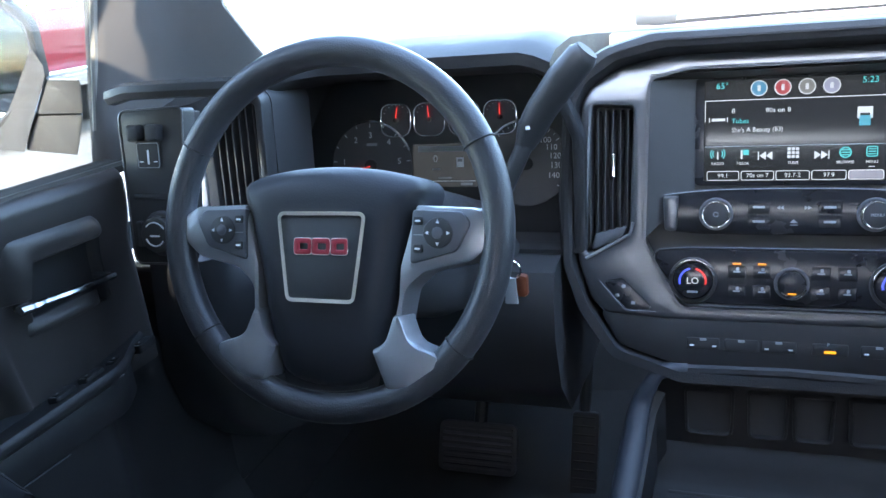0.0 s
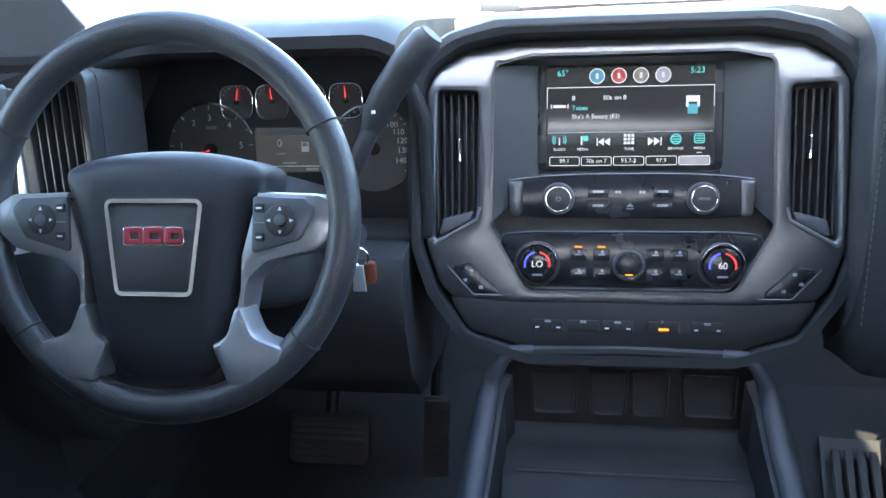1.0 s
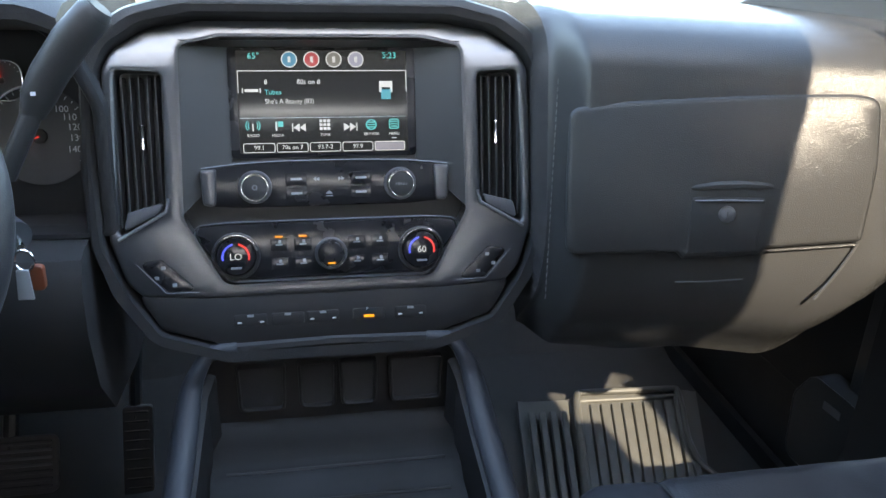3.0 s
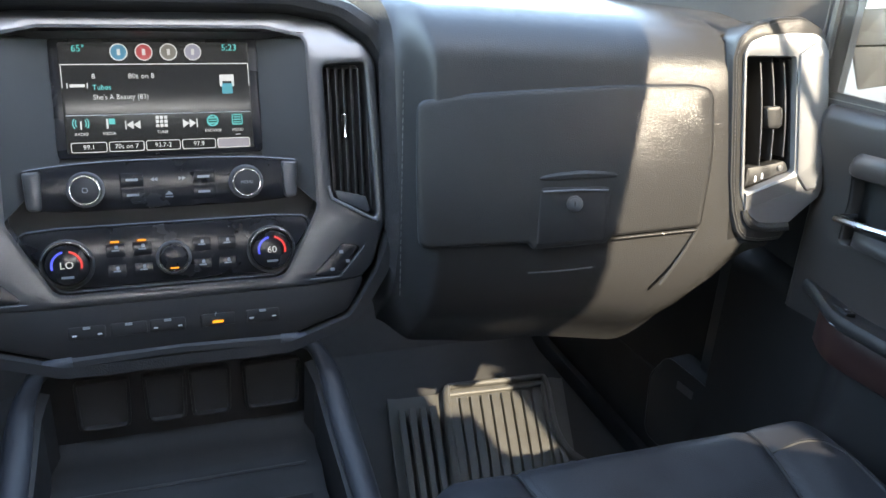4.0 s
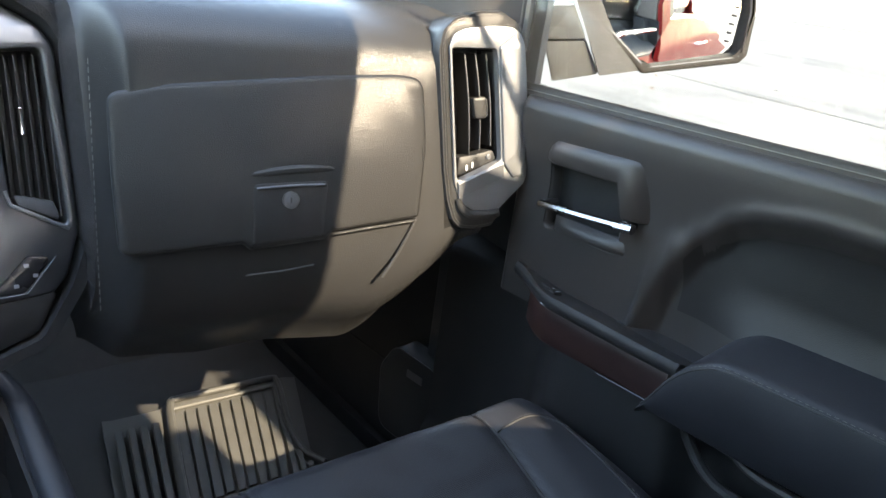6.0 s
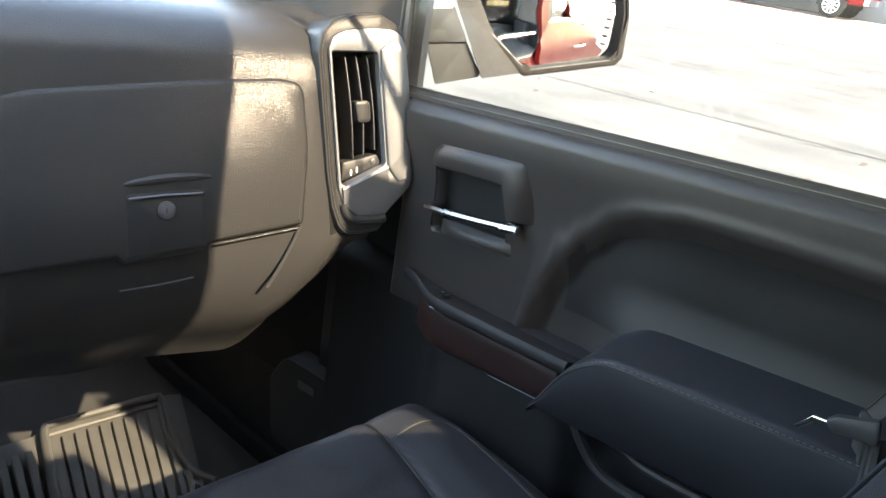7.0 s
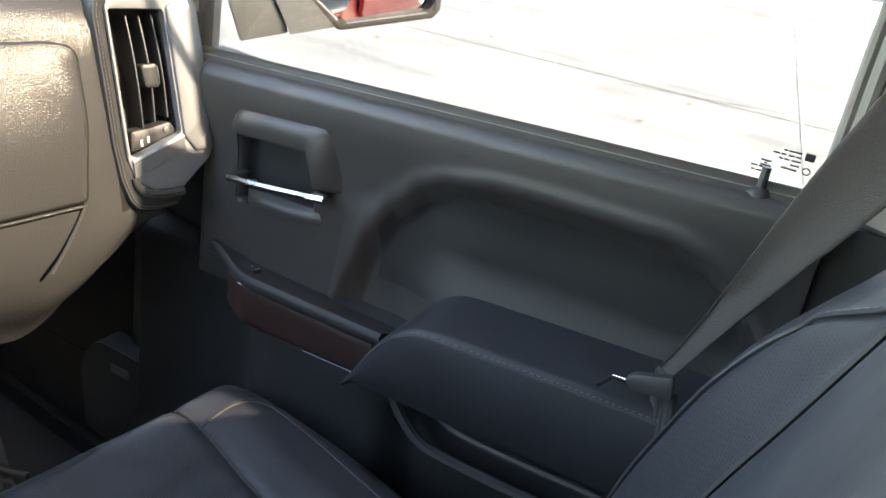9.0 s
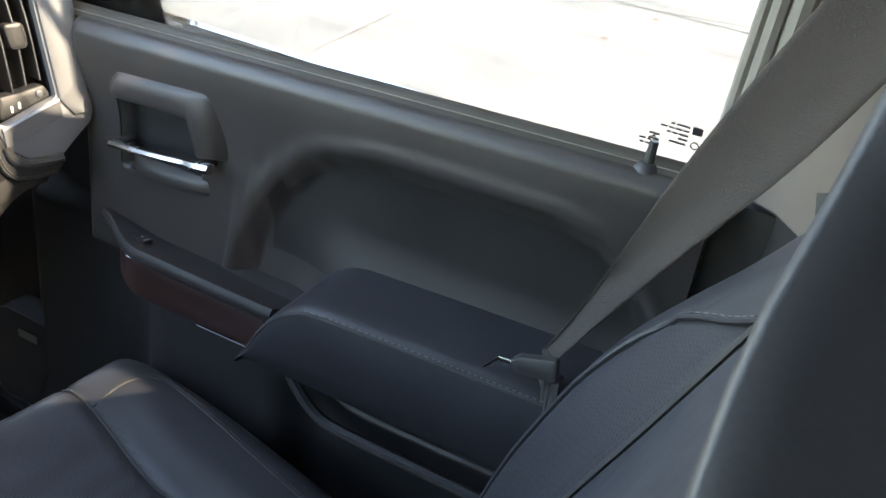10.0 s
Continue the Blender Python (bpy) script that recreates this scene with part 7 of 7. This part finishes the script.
    part("panel", grid(side, 12, 14, thick=(-s * 0.02, 0, 0)), RED, flank)
    part("outer_handle", tube(spline([P(0.925, -1.90, 1.16), P(0.965, -1.92, 1.165), P(0.97, -1.99, 1.165), P(0.965, -2.06, 1.165), P(0.925, -2.08, 1.16)], 4), 0.011, 8), CHROME, flank, "chrome handle")
    part("outer_post", loft([[P(glass_x(-0.95, min(z, 1.86), s) + (0.08 if s > 0 else 0.138) + dx, y - 0.25 * max(0, z - 1.56), z) for dx, y in ((0, -0.962), (0.02, -0.965), (0.02, -1.085), (0, -1.085))] for z in (1.33, 1.45, 1.56, 1.66, 1.76, 1.86)]), RED, flank, "red outer centre pillar")
    part("bright_strip", tube([P(0.885, -1.09, 1.385), P(0.885, -2.3, 1.385)], 0.012, 6), CHROME, flank, "bright belt strip")
    part("outer_pillar", loft([[P(x, y, z) for x, y in ((0.80 - 0.2 * q, -2.05), (0.87 - 0.2 * q, -2.03), (0.87 - 0.2 * q, -2.44), (0.80 - 0.2 * q, -2.44))] for q, z in ((0, 1.36), (1, 1.90))]), RED, flank, "red rear cab pillar")
    part("shoulder", loft([[P(x, y, z) for x, z in ((0.80, 1.36), (0.895, 1.36), (0.895, 1.34), (0.80, 1.33))] for y in (-1.09, -2.45)]), RED, flank)

# driver's seat and rear bench close the cabin behind the camera
driver_seat = thing("front_seat", "black leather driver seat with headrest", "car seat", "front seats", at=(-0.50, -1.2, 0.62))
part("cushion", block(-0.73, -0.27, -1.15, -0.62, 0.86, 1.02, 0.05), LEATHER, driver_seat)
rings = []
for z, y in ((0.98, -1.14), (1.2, -1.21), (1.45, -1.29), (1.66, -1.36), (1.70, -1.39)):
    w = 0.235 - 0.06 * smooth(1.5, 1.7, z)
    rings.append([Vector((-0.50 + w * math.cos(a), y + 0.07 * math.sin(a), z)) for a in [2 * math.pi * k / 20 for k in range(20)]])
part("backrest", loft(rings), LEATHER, driver_seat, angle=60)
part("headrest", block(-0.63, -0.37, -1.46, -1.36, 1.72, 1.89, 0.035), LEATHER, driver_seat)
part("seat_base", block(-0.68, -0.32, -1.1, -0.7, 0.56, 0.88, 0.02), HARD, driver_seat)
# ---- the truck's own body round the cab ----
body = thing("own_pickup_truck", "red pickup truck body with open cargo bed", "pickup truck", at=(0, -3.0, 0.5))
part("bed_floor", block(-0.88, 0.88, -4.45, -2.50, 0.80, 0.86, 0.01), RUBBER, body, "black bed liner")
part("bed_front", block(-0.90, 0.90, -2.56, -2.50, 0.80, 1.36, 0.01), RED, body)
part("tailgate", block(-0.90, 0.90, -4.52, -4.46, 0.72, 1.36, 0.015), RED, body, "red tailgate")
part("rear_bumper", block(-0.93, 0.93, -4.68, -4.53, 0.50, 0.68, 0.03), CHROME, body, "chrome rear bumper")
part("roof_skin", grid(lambda a, b: Vector((-0.70 + (0.70 + rail_x(-0.55 - 1.85 * b)) * a, -0.55 - 1.85 * b, 1.955 + 0.03 * math.sin(math.pi * a) - 0.02 * abs(2 * b - 1))), 12, 10, thick=(0, 0, -0.012)), RED, body, "red cab roof")
part("front_bumper", block(-0.95, 0.95, 1.78, 1.95, 0.45, 0.72, 0.04), CHROME, body, "chrome front bumper")
part("grille", block(-0.55, 0.55, 1.72, 1.80, 0.74, 1.10, 0.02), GLOSSY, body, "black grille")
for s in (-1, 1):
    P = lambda x, y, z: Vector((s * x, y, z))
    part("fender", grid(lambda a, b: P(0.935 - 0.05 * smooth(1.0, 1.25, 0.62 + 0.60 * b) - 0.10 * a ** 4, -0.115 + 1.90 * a, 0.62 + 0.60 * b - 0.10 * a * b), 14, 10, thick=(-s * 0.015, 0, 0)), RED, body, "red front fender")
    part("headlight", block(min(s * 0.58, s * 0.86), max(s * 0.58, s * 0.86), 1.72, 1.79, 0.82, 1.05, 0.02), LENS, body, "clear headlight")
    for y in (1.05, -3.45):
        c = Vector((s * 0.82, y, 0.40))
        ax = Vector((s, 0, 0))
        tyre = part("wheel", tube([c - ax * 0.13, c - ax * 0.12, c + ax * 0.10, c + ax * 0.12], [0.34, 0.40, 0.40, 0.34], 28), TYRE, body, "black tyre with alloy rim")
        fr = axes(c, Vector((0, -s, 0)), Vector((0, 0, 1)), ax)
        part("rim", plate(disc(0, 0, 0.26, 28), 0.10, 0.125, fr, [disc(0, 0, 0.22, 28)], 0.004), ALU, tyre)
bench = thing("rear_bench", "black leather rear bench", "car seat", at=(0, -2.0, 0.6))
part("cushion", block(-0.7, 0.7, -2.2, -1.75, 0.8, 0.98, 0.04), LEATHER, bench)
part("backrest", block(-0.7, 0.7, -2.36, -2.2, 0.95, 1.5, 0.04), LEATHER, bench)

# ---- outside ----
cowl = thing("cowl_panel", "dusty grey plastic cowl below the windshield", "cowl", at=(0, 0.55, 1.3))
part("panel", grid(lambda a, b: Vector((-0.85 + 1.7 * a, 0.45 + 0.22 * b - 0.14 * (2 * a - 1) ** 2, 1.385 - 0.02 * b)), 24, 6, thick=(0, 0, -0.03)), material("dusty_plastic", (0.20, 0.20, 0.18), 0.8, grain=0.5, scale=300, vary=0.3, vscale=20), cowl)
wiper = thing("wiper", "pale dusty windshield wiper arm", "wiper", at=(-0.2, 0.46, 1.4))
part("arm", tube([(-0.21, 0.47, 1.40), (-0.02, 0.44, 1.405), (0.35, 0.42, 1.408)], [0.009, 0.006, 0.004], 8), GREYTRIM, wiper)
part("pivot", block(-0.235, -0.165, 0.45, 0.49, 1.395, 1.418, 0.005), GREYTRIM, wiper)
bonnet = thing("truck_bonnet", "red painted bonnet beyond the windshield", "truck body", at=(0, 1.3, 1.1))
part("skin", grid(lambda a, b: Vector((-0.92 + 1.84 * a, 0.62 + 1.15 * b, 1.345 - 0.10 * b ** 1.5 - 0.14 * abs(2 * a - 1) ** 4 + 0.012 * math.exp(-((abs(2 * a - 1) - 0.55) / 0.16) ** 2))), 40, 16, thick=(0, 0, -0.03)), RED, bonnet)

shop = thing("workshop_building", "long pale blue workshop wall with white trim and service doors", "building", at=(33.0, 5, rise(31)))
ZB = rise(30.5)
part("wall", block(31.0, 40.0, -35, 60, ZB - 0.3, ZB + 5.5, 0.02), BUILD, shop)
part("base_strip", block(30.45, 31.0, -35, 60, ZB - 0.3, ZB + 0.03, 0.02), BASEM, shop, "dark kerb strip")
part("roof_edge", block(30.4, 40.3, -35, 60, ZB + 5.5, ZB + 5.8, 0.02), TRIMW, shop)
for y in (8.05, 6.25, -6.0, -12.0, 18.0, 26.0):
    part("trim_post", block(30.93, 31.02, y - 0.09, y + 0.09, ZB, ZB + 3.4, 0.01), TRIMW, shop)
for y in (7.15, -9.0, 22.0):
    w = 0.72 if y == 7.15 else 2.9
    d = part("service_door", block(30.96, 31.01, y - w, y + w, ZB, ZB + 3.2, 0.01), DOORM, shop)
    for k in range(8):
        part("door_panel", block(30.945, 30.97, y - w + 0.06, y + w - 0.06, ZB + 0.1 + 0.4 * k, ZB + 0.44 + 0.4 * k, 0.01), DOORM, d)


def parked_truck(name, label, paint, at, yaw, group):
    """A four-door pickup: body, cab, windows, wheels, lamps; nose along its own +y."""
    t = thing(name, label, "pickup truck", group)
    Rm = Matrix.Translation(at) @ pose(0, 0, 0, 0, 0, yaw)
    W = 0.98

    def ring(y, zs):
        return [Rm @ Vector((x, y, z)) for x, z in ((-W, zs[0]), (-W - 0.02, (zs[0] + zs[1]) / 2), (-W, zs[1] - 0.1), (-W + 0.08, zs[1]), (W - 0.08, zs[1]), (W, zs[1] - 0.1), (W + 0.02, (zs[0] + zs[1]) / 2), (W, zs[0]))]
    part("body", loft([ring(y, z) for y, z in ((-2.9, (0.6, 1.25)), (-2.85, (0.5, 1.32)), (-0.9, (0.5, 1.32)), (1.0, (0.5, 1.32)), (1.2, (0.5, 1.28)), (2.6, (0.5, 1.18)), (2.85, (0.55, 1.05)))]), paint, t, angle=40)
    cab = [(-1.05, 1.3, 0.9), (-0.85, 1.88, 0.74), (0.35, 1.92, 0.74), (1.15, 1.3, 0.9)]
    part("cab", loft([[Rm @ Vector((x, y, z)) for x, y, z in ((-c[2], c[0], 1.29), (-c[2], c[0], c[1]), (c[2], c[0], c[1]), (c[2], c[0], 1.29))] for c in cab]), paint, t, angle=30)
    for s in (-1, 1):
        for y0, y1 in ((-0.85, -0.1), (0.0, 0.72)):
            part("window", loft([[Rm @ Vector((s * (x + d), y, z)) for x, y, z in ((0.90, y0, 1.36), (0.77, y0 + 0.06, 1.80), (0.77, min(y1, 0.42), 1.80), (0.90, y1, 1.36))] for d in (0.0, 0.012)]), GLOSSY, t)
        for y in (-1.95, 1.75):
            c = Rm @ Vector((s * 0.93, y, 0.40))
            ax = Rm.to_3x3() @ Vector((s, 0, 0))
            tyre = part("wheel", tube([c - ax * 0.13, c - ax * 0.12, c + ax * 0.10, c + ax * 0.12], [0.36, 0.40, 0.40, 0.36], 28), TYRE, t, "black tyre with bright alloy rim")
            fr = axes(c, Rm.to_3x3() @ Vector((0, -s, 0)), Vector((0, 0, 1)), ax)
            part("rim", plate(disc(0, 0, 0.27, 32), 0.11, 0.128, fr, [disc(0, 0, 0.235, 32)], 0.004), ALU, tyre)
            sp = bmesh.new()
            for k in range(10):
                a = 2 * math.pi * k / 10
                ca, sa = math.cos(a), math.sin(a)
                plate([Vector((x * ca - q * sa, x * sa + q * ca)) for x, q in ((0.03, -0.018), (0.25, -0.03), (0.25, 0.03), (0.03, 0.018))], 0.105, 0.126, fr, (), 0.003, sp)
            part("spokes", sp, ALU, tyre)
            part("arch", plate(arc_band(0, 0.02, 0.40, 0.47, -10, 190, 20), 0.0, 0.085, fr, (), 0.0), MATTE, t)
        part("tail_lamp", block(0, 0.1, 0, 0.05, 0, 0.3, 0.01), REDINK, t).matrix_basis = Rm @ Matrix.Translation((s * 0.87 - 0.05, -2.9, 0.98))
    part("bumper", block(-0.98, 0.98, -3.05, -2.88, 0.52, 0.72, 0.03), CHROME, t).matrix_basis = Rm
    return t


parked_truck("pickup_truck", "red pickup truck parked before the workshop", RED, (29.3, 11.3, rise(29.3) + 0.012), 4, "parked trucks")
parked_truck("pickup_truck", "maroon pickup truck parked across the lot", MAROON, (-9.6, 6.6, 0.0), 70, "parked trucks")



def lot_tree(seed):
    """A broad-crowned street tree: tapered trunk, forked limbs and loose leaf clumps."""
    rnd = random.Random(seed)
    tree = thing("tree", "dark green broad-crowned tree beyond the lot", "tree", "trees beyond the lot")
    part("trunk", tube([(0, 0, -0.2), (0.05, 0.02, 1.2), (-0.03, 0.06, 2.4)], [0.20, 0.15, 0.11], 10), BARK, tree)
    tips = []
    for k in range(7):
        a, r = 2 * math.pi * k / 7 + rnd.uniform(-0.3, 0.3), rnd.uniform(0.9, 1.8)
        tip = Vector((r * math.cos(a), r * math.sin(a), rnd.uniform(3.4, 5.0)))
        part("limb", tube(spline([(0, 0.04, 2.1 + 0.05 * k), (tip.x * 0.45, tip.y * 0.45, 2.9), tip], 4), [0.08 - 0.0065 * i for i in range(9)], 7), BARK, tree)
        tips.append(tip)
    leaf = bmesh.new()
    for tip in tips + [Vector((0, 0, 4.6)), Vector((0.3, -0.2, 5.3))]:
        for k in range(150):
            d = Vector((rnd.gauss(0, 0.55), rnd.gauss(0, 0.55), rnd.gauss(0, 0.42)))
            p = tip + d
            a = Vector((rnd.uniform(-1, 1), rnd.uniform(-1, 1), rnd.uniform(-0.6, 0.6))) * 0.22
            b = Vector((rnd.uniform(-1, 1), rnd.uniform(-1, 1), rnd.uniform(-1, 1))) * 0.10
            leaf.faces.new([leaf.verts.new(q) for q in (p, p + a * 0.5 + b, p + a, p + a * 0.5 - b)])
    part("crown", leaf, TREELEAF, tree, flat=True)
    return tree


grove = lot_tree(5)
grove.matrix_basis = Matrix.Translation((16.0, -34.0, rise(16.0)))
for tx, ty, turn_z, size in ((20.5, -37.0, 80, 1.15), (12.0, -40.0, 160, 0.95), (24.5, -33.0, 230, 1.05), (9.0, -44.0, 300, 1.2)):
    copy_thing(grove, Matrix.Translation((tx, ty, rise(tx))) @ pose(0, 0, 0, 0, 0, turn_z) @ Matrix.Scale(size, 4))

kerb = tagged(part("kerb", block(-40, -16.5, 22.5, 23.2, -0.1, 0.16, 0.02), KERB), "pale concrete kerb along the planting", "kerb", kind="structure")
hedge = bmesh.new()
random.seed(4)
for i in range(2600):
    x, y = random.uniform(-38, -17), random.uniform(23.4, 26.5)
    h = 0.75 + 0.35 * noise.noise(Vector((x * 0.5, y * 0.5, 1)))
    p = Vector((x, y, random.uniform(0.05, max(0.1, h))))
    a = Vector((random.uniform(-1, 1), random.uniform(-1, 1), random.uniform(-0.3, 1))) * 0.16
    b = Vector((random.uniform(-1, 1), random.uniform(-1, 1), random.uniform(-1, 1))) * 0.09
    vs = [hedge.verts.new(p), hedge.verts.new(p + a * 0.5 + b), hedge.verts.new(p + a), hedge.verts.new(p + a * 0.5 - b)]
    hedge.faces.new(vs)
tagged(part("hedge", hedge, LEAFM, flat=True), "dry yellow-green shrubs behind the kerb", "hedge", kind="stuff")
